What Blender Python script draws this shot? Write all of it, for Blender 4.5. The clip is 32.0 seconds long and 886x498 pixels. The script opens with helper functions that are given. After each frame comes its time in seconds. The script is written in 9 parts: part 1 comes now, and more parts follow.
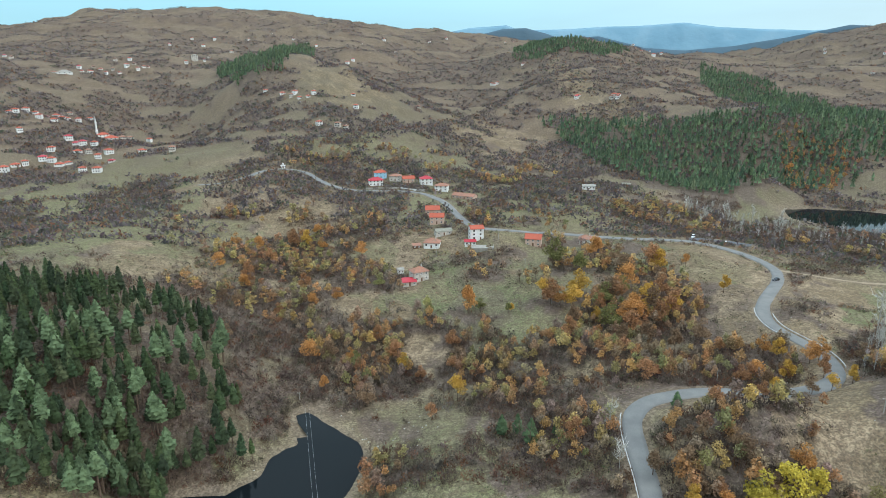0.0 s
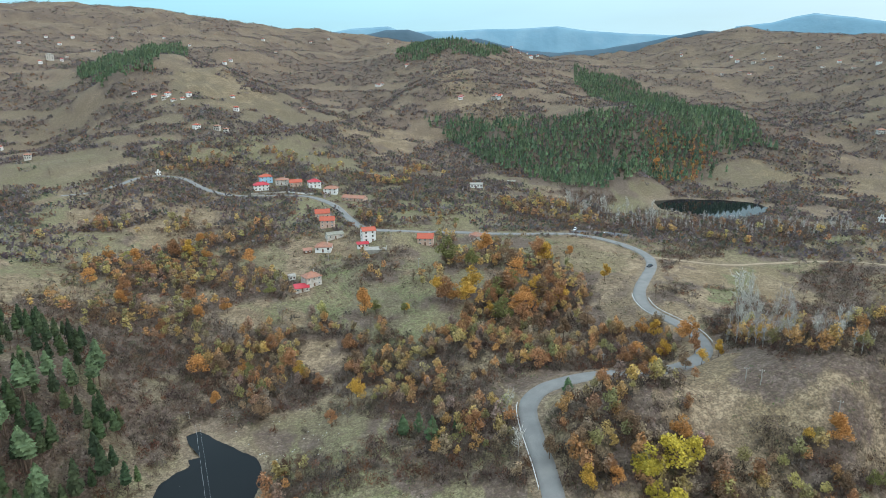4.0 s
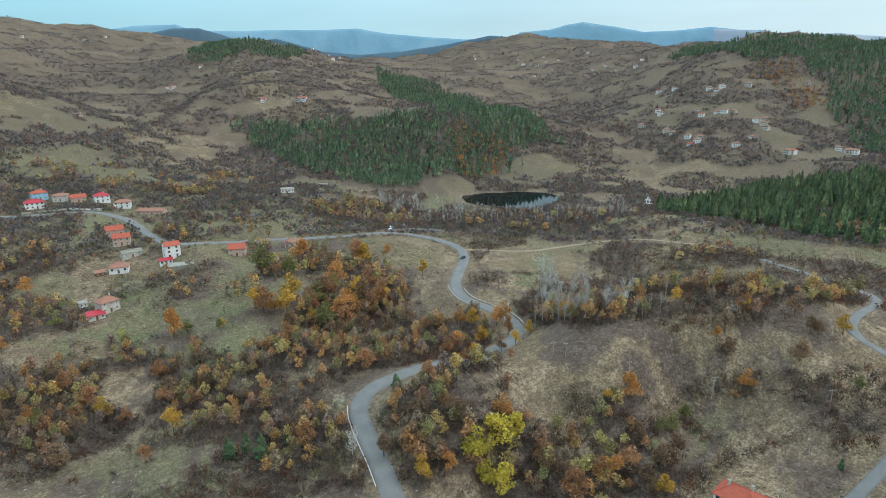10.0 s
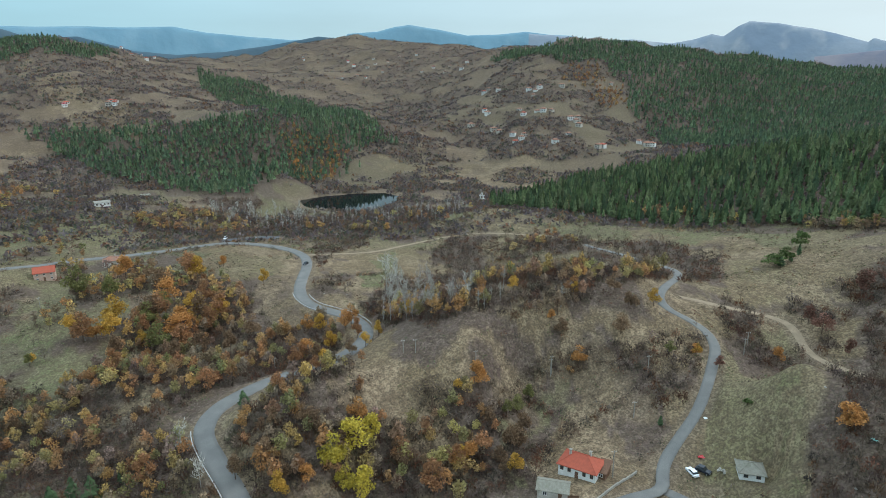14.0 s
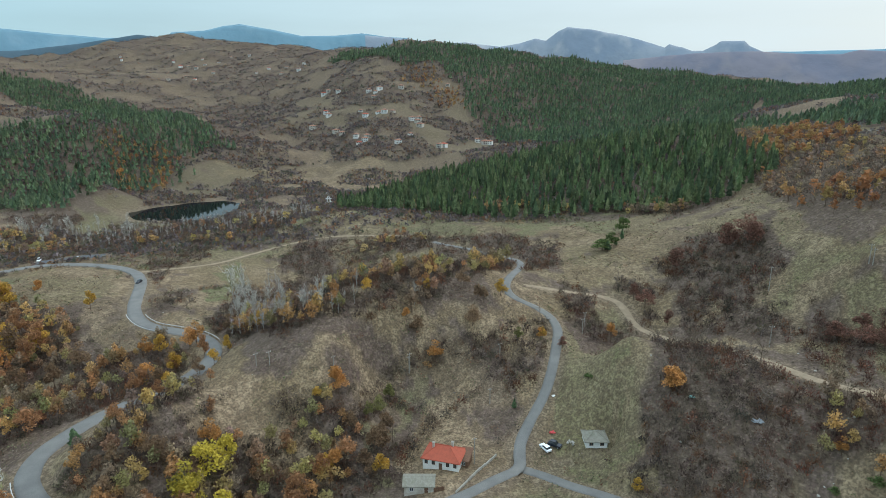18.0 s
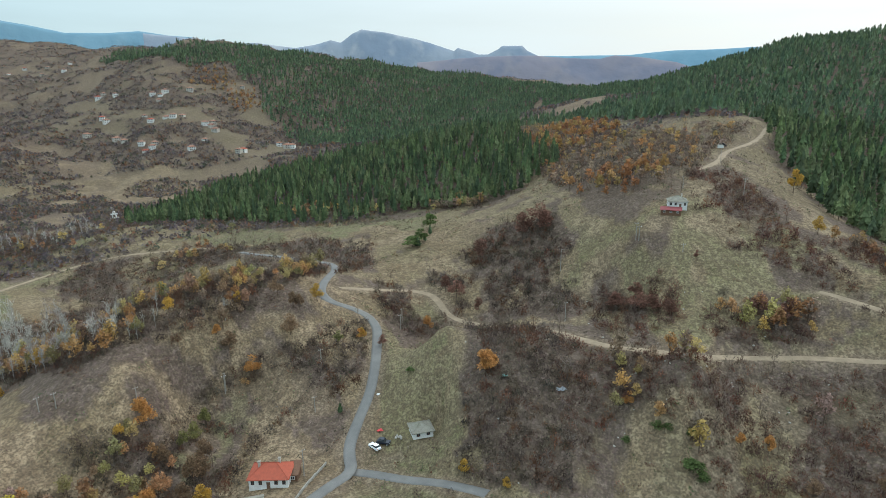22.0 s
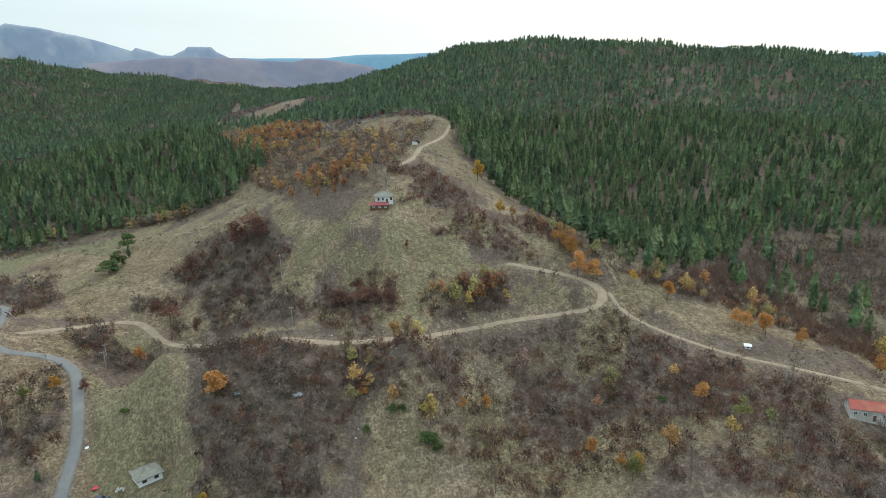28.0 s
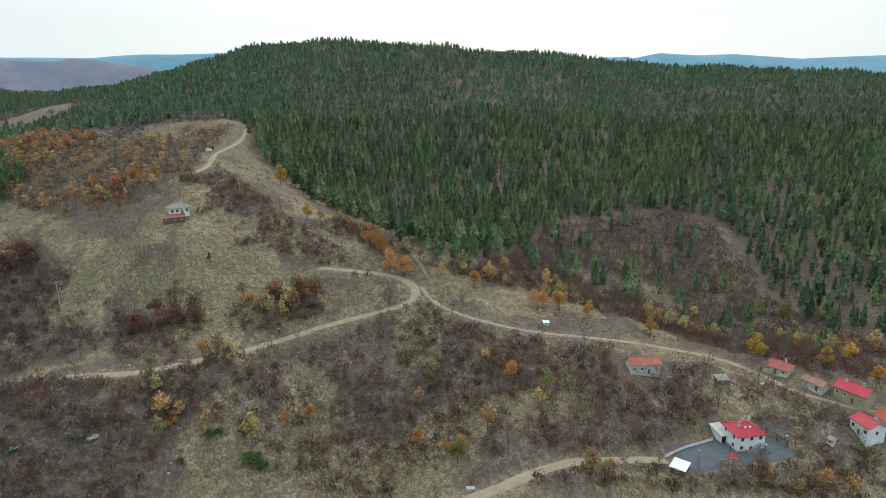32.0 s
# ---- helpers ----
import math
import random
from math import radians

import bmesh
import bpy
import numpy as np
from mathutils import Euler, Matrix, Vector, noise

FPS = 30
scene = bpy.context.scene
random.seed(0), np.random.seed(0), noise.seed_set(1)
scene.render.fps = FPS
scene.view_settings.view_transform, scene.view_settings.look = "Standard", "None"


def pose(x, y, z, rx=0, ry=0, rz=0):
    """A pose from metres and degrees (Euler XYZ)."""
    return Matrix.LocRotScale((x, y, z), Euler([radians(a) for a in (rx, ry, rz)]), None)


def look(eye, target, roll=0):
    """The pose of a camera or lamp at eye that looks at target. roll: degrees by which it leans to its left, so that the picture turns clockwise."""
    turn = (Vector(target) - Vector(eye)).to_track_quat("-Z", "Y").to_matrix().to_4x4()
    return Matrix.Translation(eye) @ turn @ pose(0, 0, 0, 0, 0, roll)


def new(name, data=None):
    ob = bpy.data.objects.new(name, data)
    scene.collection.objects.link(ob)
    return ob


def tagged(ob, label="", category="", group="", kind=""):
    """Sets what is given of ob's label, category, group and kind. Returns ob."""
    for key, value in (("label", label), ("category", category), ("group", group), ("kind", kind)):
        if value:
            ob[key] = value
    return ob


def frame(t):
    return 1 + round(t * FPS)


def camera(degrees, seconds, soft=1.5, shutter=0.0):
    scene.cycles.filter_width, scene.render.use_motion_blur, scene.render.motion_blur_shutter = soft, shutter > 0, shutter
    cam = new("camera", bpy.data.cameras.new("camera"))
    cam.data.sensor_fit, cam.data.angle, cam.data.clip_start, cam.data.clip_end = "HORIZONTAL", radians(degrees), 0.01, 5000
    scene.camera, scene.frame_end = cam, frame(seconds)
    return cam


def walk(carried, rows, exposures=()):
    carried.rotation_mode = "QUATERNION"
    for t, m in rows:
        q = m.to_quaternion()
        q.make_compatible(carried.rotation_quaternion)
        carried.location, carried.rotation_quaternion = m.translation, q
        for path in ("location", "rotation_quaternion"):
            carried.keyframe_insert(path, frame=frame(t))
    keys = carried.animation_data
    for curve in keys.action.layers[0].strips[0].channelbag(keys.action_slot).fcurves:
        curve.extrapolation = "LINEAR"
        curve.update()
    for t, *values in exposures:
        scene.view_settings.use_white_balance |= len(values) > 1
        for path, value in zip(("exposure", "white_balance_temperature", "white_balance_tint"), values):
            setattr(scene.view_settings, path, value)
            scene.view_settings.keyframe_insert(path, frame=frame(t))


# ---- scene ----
cam = camera(71.36, 32.0, soft=0.65)
# seconds and heading in degrees: the camera hangs still over the slope and turns to its right
PATH = [
    (0.0, 0.00),
    (0.5, 1.07),
    (1.0, 2.20),
    (1.5, 3.43),
    (2.0, 4.74),
    (2.5, 6.14),
    (3.0, 7.54),
    (3.5, 8.92),
    (5.5, 14.44),
    (6.0, 15.84),
    (6.5, 17.27),
    (7.0, 18.69),
    (7.5, 20.12),
    (8.0, 21.57),
    (8.5, 23.03),
    (9.0, 24.51),
    (9.5, 26.07),
    (10.0, 27.72),
    (10.5, 29.57),
    (11.0, 31.32),
    (11.5, 33.15),
    (12.0, 35.07),
    (12.5, 37.07),
    (13.0, 39.06),
    (13.5, 40.97),
    (14.0, 42.73),
    (14.5, 44.44),
    (16.5, 51.26),
    (17.0, 53.08),
    (17.5, 55.00),
    (18.0, 57.04),
    (18.5, 59.13),
    (19.0, 61.25),
    (19.5, 63.38),
    (20.0, 65.53),
    (20.5, 67.73),
    (21.0, 70.04),
    (21.5, 72.46),
    (22.0, 74.95),
    (22.5, 77.43),
    (23.0, 79.86),
    (23.5, 81.96),
    (24.0, 83.91),
    (24.5, 85.83),
    (25.0, 87.81),
    (25.5, 90.00),
    (27.5, 99.29),
    (28.0, 101.61),
    (28.5, 103.93),
    (29.0, 106.22),
    (29.5, 108.49),
    (30.0, 110.79),
    (30.5, 113.07),
    (31.0, 115.30),
    (31.5, 117.51),
    (32.0, 119.67),
]
walk(cam, [(t, pose(0, 0, 120, 90 - 15.557, 0, -heading) @ pose(0, 0, 0, 0, 0, -0.533)) for t, heading in PATH],
     [(0, 0.32, 6180, 9.0), (7, 0.30, 6150, 8.5), (11, 0.03, 6080, 6.5), (18, -0.05, 6250, 8.5), (21, 0.0, 6350, 9), (24, 0.17, 6500, 10), (26, 0.16, 6500, 10), (32, 0.05, 6450, 9.5)])

# ---- world, sun, exposure ----
SUN_BEARING, SUN_HEIGHT = 125.0, 32.0
world = bpy.data.worlds.new("sky")
scene.world = world
world.use_nodes = True
wt = world.node_tree
wt.nodes.clear()
w_out, w_bg = wt.nodes.new("ShaderNodeOutputWorld"), wt.nodes.new("ShaderNodeBackground")
w_sky, w_geo = wt.nodes.new("ShaderNodeTexSky"), wt.nodes.new("ShaderNodeTexCoord")
w_sky.sky_type, w_sky.sun_disc = "NISHITA", False
w_sky.sun_elevation, w_sky.sun_rotation = radians(SUN_HEIGHT), radians(SUN_BEARING)
w_sky.air_density, w_sky.dust_density, w_sky.ozone_density = 1.0, 2.0, 1.5
w_dim = wt.nodes.new("ShaderNodeVectorMath")
w_dim.operation = "SCALE"
w_dim.inputs["Scale"].default_value = 0.10
wt.links.new(w_sky.outputs[0], w_dim.inputs[0])
# thin high cloud: stretched soft noise over the blue, thicker towards the sun
w_map = wt.nodes.new("ShaderNodeMapping")
w_map.inputs["Scale"].default_value = (1.6, 1.6, 9.0)
w_noise = wt.nodes.new("ShaderNodeTexNoise")
w_noise.inputs["Scale"].default_value, w_noise.inputs["Detail"].default_value = 1.6, 6.0
wt.links.new(w_geo.outputs["Generated"], w_map.inputs[0])
wt.links.new(w_map.outputs[0], w_noise.inputs["Vector"])
w_dot = wt.nodes.new("ShaderNodeVectorMath")
w_dot.operation = "DOT_PRODUCT"
w_dot.inputs[1].default_value = (math.sin(radians(SUN_BEARING)), math.cos(radians(SUN_BEARING)), 0.2)
wt.links.new(w_geo.outputs["Generated"], w_dot.inputs[0])
w_side = wt.nodes.new("ShaderNodeMapRange")
w_side.inputs[1].default_value, w_side.inputs[2].default_value = -0.75, 1.1
w_side.inputs[3].default_value, w_side.inputs[4].default_value = 0.0, 1.0
wt.links.new(w_dot.outputs["Value"], w_side.inputs[0])
w_cloud = wt.nodes.new("ShaderNodeMix")
w_cloud.data_type = "RGBA"
w_cloud.inputs[6].default_value, w_cloud.inputs[7].default_value = (0.36, 0.69, 0.80, 1), (0.90, 0.96, 0.97, 1)
wt.links.new(w_side.outputs[0], w_cloud.inputs[0])
w_cover = wt.nodes.new("ShaderNodeMapRange")
w_cover.inputs[1].default_value, w_cover.inputs[2].default_value = 0.25, 0.8
w_cover.inputs[3].default_value, w_cover.inputs[4].default_value = 0.72, 1.0
wt.links.new(w_noise.outputs[0], w_cover.inputs[0])
w_mix = wt.nodes.new("ShaderNodeMix")
w_mix.data_type = "RGBA"
wt.links.new(w_cover.outputs[0], w_mix.inputs[0])
wt.links.new(w_dim.outputs[0], w_mix.inputs[6])
# the veil of cloud is whiter overhead
w_high = wt.nodes.new("ShaderNodeMapRange")
w_high.inputs[1].default_value, w_high.inputs[2].default_value = 0.2, 0.6
w_sep = wt.nodes.new("ShaderNodeSeparateXYZ")
wt.links.new(w_geo.outputs["Generated"], w_sep.inputs[0])
wt.links.new(w_sep.outputs[2], w_high.inputs[0])
w_veil = wt.nodes.new("ShaderNodeMix")
w_veil.data_type = "RGBA"
w_veil.inputs[7].default_value = (0.70, 0.84, 0.92, 1)
wt.links.new(w_high.outputs[0], w_veil.inputs[0])
wt.links.new(w_cloud.outputs[2], w_veil.inputs[6])
wt.links.new(w_veil.outputs[2], w_mix.inputs[7])
# an overcast sky is far brighter overhead than at its rim
w_up = wt.nodes.new("ShaderNodeSeparateXYZ")
wt.links.new(w_geo.outputs["Generated"], w_up.inputs[0])
w_lift = wt.nodes.new("ShaderNodeMapRange")
w_lift.inputs[1].default_value, w_lift.inputs[2].default_value = 0.08, 1.0
w_lift.inputs[3].default_value, w_lift.inputs[4].default_value = 1.0, 3.0
wt.links.new(w_up.outputs[2], w_lift.inputs[0])
wt.links.new(w_lift.outputs[0], w_bg.inputs[1])
wt.links.new(w_mix.outputs[2], w_bg.inputs[0])
wt.links.new(w_bg.outputs[0], w_out.inputs[0])
sun = new("sun", bpy.data.lights.new("sun", "SUN"))
sun.data.energy, sun.data.angle, sun.data.color = 0.9, radians(25), (1.0, 0.95, 0.86)
sun.matrix_world = look((0, 0, 0), (-math.sin(radians(SUN_BEARING)) * 10, -math.cos(radians(SUN_BEARING)) * 10, -10 * math.tan(radians(SUN_HEIGHT))))
# ---- materials ----
def material(name, colour, rough=0.9, metal=0.0, spec=0.3):
    m = bpy.data.materials.new(name)
    m.use_nodes = True
    b = m.node_tree.nodes["Principled BSDF"]
    b.inputs["Base Color"].default_value = (*colour, 1)
    b.inputs["Roughness"].default_value, b.inputs["Metallic"].default_value = rough, metal
    b.inputs["Specular IOR Level"].default_value = spec
    return m


def node(m, kind, **inputs):
    n = m.node_tree.nodes.new(kind)
    for k, v in inputs.items():
        n.inputs[k.replace("_", " ")].default_value = v
    return n


def wire(m, a, b):
    m.node_tree.links.new(a, b)


def mixed(m, fac, a, b):
    """A colour mix; each of fac, a, b is a socket or a value."""
    n = m.node_tree.nodes.new("ShaderNodeMix")
    n.data_type = "RGBA"
    for k, v in ((0, fac), (6, a), (7, b)):
        if isinstance(v, bpy.types.NodeSocket):
            wire(m, v, n.inputs[k])
        else:
            n.inputs[k].default_value = v if k == 0 else (*v[:3], 1)
    return n.outputs[2]


def speck(m, scale, detail=4.0, low=0.35, high=0.65, stretch=None, world=True):
    """Noise in 0..1 with its middle stretched."""
    n = node(m, "ShaderNodeTexNoise", Scale=scale, Detail=detail)
    src = node(m, "ShaderNodeNewGeometry").outputs["Position"] if world else node(m, "ShaderNodeTexCoord").outputs["Object"]
    if stretch:
        mp = node(m, "ShaderNodeMapping")
        mp.inputs["Scale"].default_value = stretch
        wire(m, src, mp.inputs[0])
        src = mp.outputs[0]
    wire(m, src, n.inputs["Vector"])
    r = node(m, "ShaderNodeMapRange")
    r.inputs[1].default_value, r.inputs[2].default_value = low, high
    wire(m, n.outputs[0], r.inputs[0])
    return r.outputs[0]


def times(m, a, b):
    n = m.node_tree.nodes.new("ShaderNodeMath")
    n.operation = "MULTIPLY"
    for k, v in ((0, a), (1, b)):
        if isinstance(v, bpy.types.NodeSocket):
            wire(m, v, n.inputs[k])
        else:
            n.inputs[k].default_value = v
    return n.outputs[0]


def base(m):
    return m.node_tree.nodes["Principled BSDF"].inputs["Base Color"]


def bumped(m, height, strength=0.4, distance=0.1):
    n = node(m, "ShaderNodeBump", Strength=strength, Distance=distance)
    wire(m, height, n.inputs["Height"])
    wire(m, n.outputs[0], m.node_tree.nodes["Principled BSDF"].inputs["Normal"])


def attribute(m, name):
    n = m.node_tree.nodes.new("ShaderNodeAttribute")
    n.attribute_name = name
    return n


def worn(name, a, b, scale=1.5, rough=0.9, fine=12.0, bump=0.3, stretch=None, dirt=None):
    """A surface of two tones at two scales."""
    m = material(name, a, rough)
    c = mixed(m, speck(m, scale, 5, 0.35, 0.65, stretch), a, b)
    k = speck(m, fine, 3, 0.3, 0.7)
    c = mixed(m, times(m, k, 0.45), c, tuple(v * 0.55 for v in a))
    if dirt:
        c = mixed(m, times(m, speck(m, scale * 0.45, 6, 0.5, 0.75), 0.7), c, dirt)
    wire(m, c, base(m))
    bumped(m, k, bump, 0.03)
    return m


# ground: grass, dry grass, leaf litter and soil by the land's own cover, over grain at several sizes
M_GROUND = material("meadow_and_soil", (0.2, 0.17, 0.1), 1.0, 0, 0.1)
g_cover = attribute(M_GROUND, "cover")
g_split = node(M_GROUND, "ShaderNodeSeparateColor")
wire(M_GROUND, g_cover.outputs["Color"], g_split.inputs[0])
g_big, g_mid = speck(M_GROUND, 0.045, 7, 0.42, 0.60), speck(M_GROUND, 0.16, 7, 0.40, 0.62)
g_fine, g_tuft = speck(M_GROUND, 1.5, 3, 0.42, 0.60), speck(M_GROUND, 0.55, 6, 0.44, 0.60)
g_straw = speck(M_GROUND, 0.95, 5, 0.50, 0.62)
g_dry = mixed(M_GROUND, g_mid, (0.318, 0.232, 0.146), (0.190, 0.136, 0.085))
g_dry = mixed(M_GROUND, times(M_GROUND, g_big, 0.75), g_dry, (0.175, 0.126, 0.070))
g_green = mixed(M_GROUND, g_mid, (0.128, 0.140, 0.060), (0.172, 0.158, 0.084))
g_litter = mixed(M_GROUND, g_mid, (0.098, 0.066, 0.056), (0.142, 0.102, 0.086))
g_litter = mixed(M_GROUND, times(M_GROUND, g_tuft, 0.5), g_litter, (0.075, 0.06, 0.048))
g_soil = mixed(M_GROUND, g_mid, (0.230, 0.170, 0.115), (0.180, 0.135, 0.095))
g_c = mixed(M_GROUND, g_split.outputs[0], g_dry, g_green)
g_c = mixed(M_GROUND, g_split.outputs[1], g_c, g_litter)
g_c = mixed(M_GROUND, g_split.outputs[2], g_c, g_soil)
g_c = mixed(M_GROUND, times(M_GROUND, g_straw, 0.20), g_c, (0.38, 0.31, 0.20))
g_c = mixed(M_GROUND, times(M_GROUND, g_tuft, 0.48), g_c, (0.092, 0.062, 0.041))
g_c = mixed(M_GROUND, times(M_GROUND, g_fine, 0.60), g_c, (0.060, 0.046, 0.032))
wire(M_GROUND, g_c, base(M_GROUND))
bumped(M_GROUND, g_tuft, 0.5, 0.6)


def tinted(name, rough=0.85, dark=0.45, scale=0.5, glow=0.4):
    """Foliage: the colour comes from the plant, with light and dark clumps."""
    m = material(name, (0.1, 0.1, 0.05), rough, 0, 0.15)
    t = attribute(m, "tint").outputs["Color"]
    k = speck(m, scale, 4, 0.35, 0.65)
    d = node(m, "ShaderNodeMix")
    d.data_type, d.blend_type = "RGBA", "MULTIPLY"
    d.inputs[0].default_value = dark
    wire(m, t, d.inputs[6])
    wire(m, mixed(m, k, (0.5, 0.5, 0.5), (1.5, 1.42, 1.3)), d.inputs[7])
    wire(m, d.outputs[2], base(m))
    # thin leaves and twigs let light through
    tr, mx = m.node_tree.nodes.new("ShaderNodeBsdfTranslucent"), m.node_tree.nodes.new("ShaderNodeMixShader")
    mx.inputs[0].default_value = glow
    wire(m, d.outputs[2], tr.inputs[0])
    wire(m, m.node_tree.nodes["Principled BSDF"].outputs[0], mx.inputs[1])
    wire(m, tr.outputs[0], mx.inputs[2])
    wire(m, mx.outputs[0], m.node_tree.nodes["Material Output"].inputs[0])
    return m


M_NEEDLE = tinted("pine_needles", 0.8, 0.5, 0.7, 0.25)
M_LEAF = tinted("autumn_leaves", 0.8, 0.45, 0.9)
M_TWIG = tinted("bare_twigs", 0.95, 0.4, 0.6)
M_BARK = worn("bark", (0.11, 0.075, 0.052), (0.16, 0.11, 0.08), 3, 0.95)
M_PALE_BARK = worn("pale_bark", (0.42, 0.40, 0.36), (0.26, 0.24, 0.22), 2, 0.9)
M_ASPHALT = worn("grey_asphalt", (0.142, 0.135, 0.126), (0.176, 0.168, 0.156), 0.25, 0.85, 6.0, 0.15, None, (0.20, 0.185, 0.165))
M_DARK_ASPHALT = worn("dark_asphalt", (0.075, 0.078, 0.085), (0.10, 0.10, 0.105), 0.3, 0.85, 6.0, 0.15)
M_DIRT = worn("dirt_track", (0.30, 0.225, 0.150), (0.225, 0.168, 0.112), 0.4, 1.0, 3.0, 0.4)
M_CONCRETE = worn("concrete_track", (0.30, 0.275, 0.235), (0.22, 0.20, 0.17), 0.5, 0.95, 5.0, 0.2)
M_WATER = material("still_water", (0.006, 0.008, 0.009), 0.03, 0, 0.05)
bumped(M_WATER, speck(M_WATER, 0.8, 3, 0.2, 0.8), 0.02, 0.05)
M_WHITE = worn("white_plaster", (0.72, 0.71, 0.68), (0.62, 0.61, 0.58), 0.6, 0.9, 5, 0.1, None, (0.5, 0.47, 0.42))
M_OLD_WALL = worn("weathered_plaster", (0.55, 0.51, 0.45), (0.38, 0.34, 0.29), 0.7, 0.95, 4, 0.3, None, (0.25, 0.2, 0.16))
M_PINK_WALL = worn("pale_brick_wall", (0.45, 0.30, 0.23), (0.52, 0.38, 0.30), 0.8, 0.95, 5, 0.3)
M_RED_ROOF = worn("red_roof", (0.40, 0.028, 0.040), (0.33, 0.024, 0.034), 0.8, 0.55, 6, 0.2)
M_ORANGE_ROOF = worn("orange_tile_roof", (0.40, 0.090, 0.050), (0.31, 0.075, 0.044), 1.2, 0.8, 8, 0.5)
M_OLD_ROOF = worn("faded_tile_roof", (0.34, 0.150, 0.095), (0.24, 0.125, 0.090), 0.9, 0.9, 8, 0.6, None, (0.20, 0.155, 0.12))
M_SLAB_ROOF = worn("stone_slab_roof", (0.20, 0.185, 0.15), (0.27, 0.25, 0.20), 1.2, 0.95, 6, 0.7, None, (0.12, 0.12, 0.08))
M_BLUE_WALL = worn("pale_blue_plaster", (0.30, 0.48, 0.60), (0.26, 0.43, 0.55), 0.7, 0.9)
M_STONE_WALL = worn("yellow_stone_wall", (0.36, 0.29, 0.18), (0.28, 0.22, 0.14), 1.6, 0.95, 5, 0.5)
M_OLD_RED = worn("worn_red_roof", (0.36, 0.085, 0.060), (0.28, 0.085, 0.065), 0.7, 0.85, 7, 0.5, None, (0.34, 0.17, 0.10))
M_RED_SHEET = worn("dull_red_sheet", (0.24, 0.05, 0.05), (0.18, 0.045, 0.045), 1.0, 0.7)
M_GLASS = material("window_glass", (0.03, 0.035, 0.04), 0.08, 0, 0.6)
M_WOOD = worn("brown_wood", (0.16, 0.085, 0.05), (0.11, 0.06, 0.038), 2, 0.8)
M_POLE = worn("weathered_pole", (0.33, 0.30, 0.26), (0.24, 0.215, 0.185), 1.5, 0.9)
M_RAIL = worn("galvanised_rail", (0.50, 0.50, 0.49), (0.40, 0.39, 0.38), 1, 0.55)
M_STONE = worn("pale_stone", (0.40, 0.37, 0.32), (0.28, 0.26, 0.23), 1.5, 0.95, 4, 0.5)
M_BLACK = material("black_paint", (0.012, 0.013, 0.016), 0.25, 0, 0.5)
M_CAR_WHITE = material("white_car_paint", (0.75, 0.76, 0.77), 0.25, 0, 0.5)
M_CAR_DARK = material("dark_car_paint", (0.015, 0.018, 0.026), 0.25, 0, 0.5)
M_CAR_RED = material("red_paint", (0.45, 0.03, 0.03), 0.35, 0, 0.5)
M_RUBBER = material("tyre_rubber", (0.02, 0.02, 0.02), 0.8)
M_TEAL = material("teal_tarpaulin", (0.20, 0.42, 0.38), 0.6)
M_BLUE_GREY = worn("grey_sheet", (0.26, 0.28, 0.30), (0.17, 0.18, 0.19), 1.5, 0.7)


# surfaces of the far ranges, with aerial haze mixed into the base colours
def hazed_range_material(name, low, high, rock):
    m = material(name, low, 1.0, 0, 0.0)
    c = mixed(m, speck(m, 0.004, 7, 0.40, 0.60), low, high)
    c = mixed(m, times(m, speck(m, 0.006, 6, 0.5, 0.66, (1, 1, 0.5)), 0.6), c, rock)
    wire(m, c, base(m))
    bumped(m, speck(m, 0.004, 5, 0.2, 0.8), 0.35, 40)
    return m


# the blue, grey and violet casts are painted distance haze
M_HAZED_BLUE = hazed_range_material("hazy_blue_range", (0.15, 0.25, 0.31), (0.17, 0.275, 0.335), (0.21, 0.305, 0.36))
M_HAZED_ROCK = hazed_range_material("far_rocky_range", (0.185, 0.22, 0.27), (0.23, 0.255, 0.29), (0.36, 0.36, 0.365))
M_HAZED_BROWN = hazed_range_material("far_brown_hills", (0.150, 0.150, 0.185), (0.185, 0.170, 0.195), (0.23, 0.20, 0.205))
M_HAZED_DARK = hazed_range_material("far_wooded_hills", (0.065, 0.10, 0.125), (0.075, 0.11, 0.135), (0.09, 0.12, 0.14))


# ---- making meshes and parts ----
def mesh(name, verts, faces, mats, index=None, tint=None, smooth=False, cover=None):
    """A mesh from arrays; faces is an (n, 3) or (n, 4) array."""
    me = bpy.data.meshes.new(name)
    verts, faces = np.asarray(verts, np.float32), np.asarray(faces, np.int32)
    n, k = faces.shape
    me.vertices.add(len(verts))
    me.vertices.foreach_set("co", verts.ravel())
    me.loops.add(n * k)
    me.loops.foreach_set("vertex_index", faces.ravel())
    me.polygons.add(n)
    me.polygons.foreach_set("loop_start", np.arange(0, n * k, k, dtype=np.int32))
    for m in mats if isinstance(mats, (list, tuple)) else [mats]:
        me.materials.append(m)
    if index is not None:
        me.polygons.foreach_set("material_index", np.asarray(index, np.int32))
    if smooth:
        me.polygons.foreach_set("use_smooth", np.ones(n, bool))
    for key, values in (("tint", tint), ("cover", cover)):
        if values is not None:
            a = me.attributes.new(key, "FLOAT_COLOR", "POINT")
            a.data.foreach_set("color", np.c_[values, np.ones(len(values))].astype(np.float32).ravel())
    me.update()
    me.validate()
    return me


def part(name, bm, mat, parent=None, label=""):
    """Links a bmesh as one mesh object under a thing or a part."""
    me = bpy.data.meshes.new(name)
    bm.to_mesh(me)
    bm.free()
    me.materials.append(mat)
    ob = new(name, me)
    ob.parent = parent
    return tagged(ob, label)


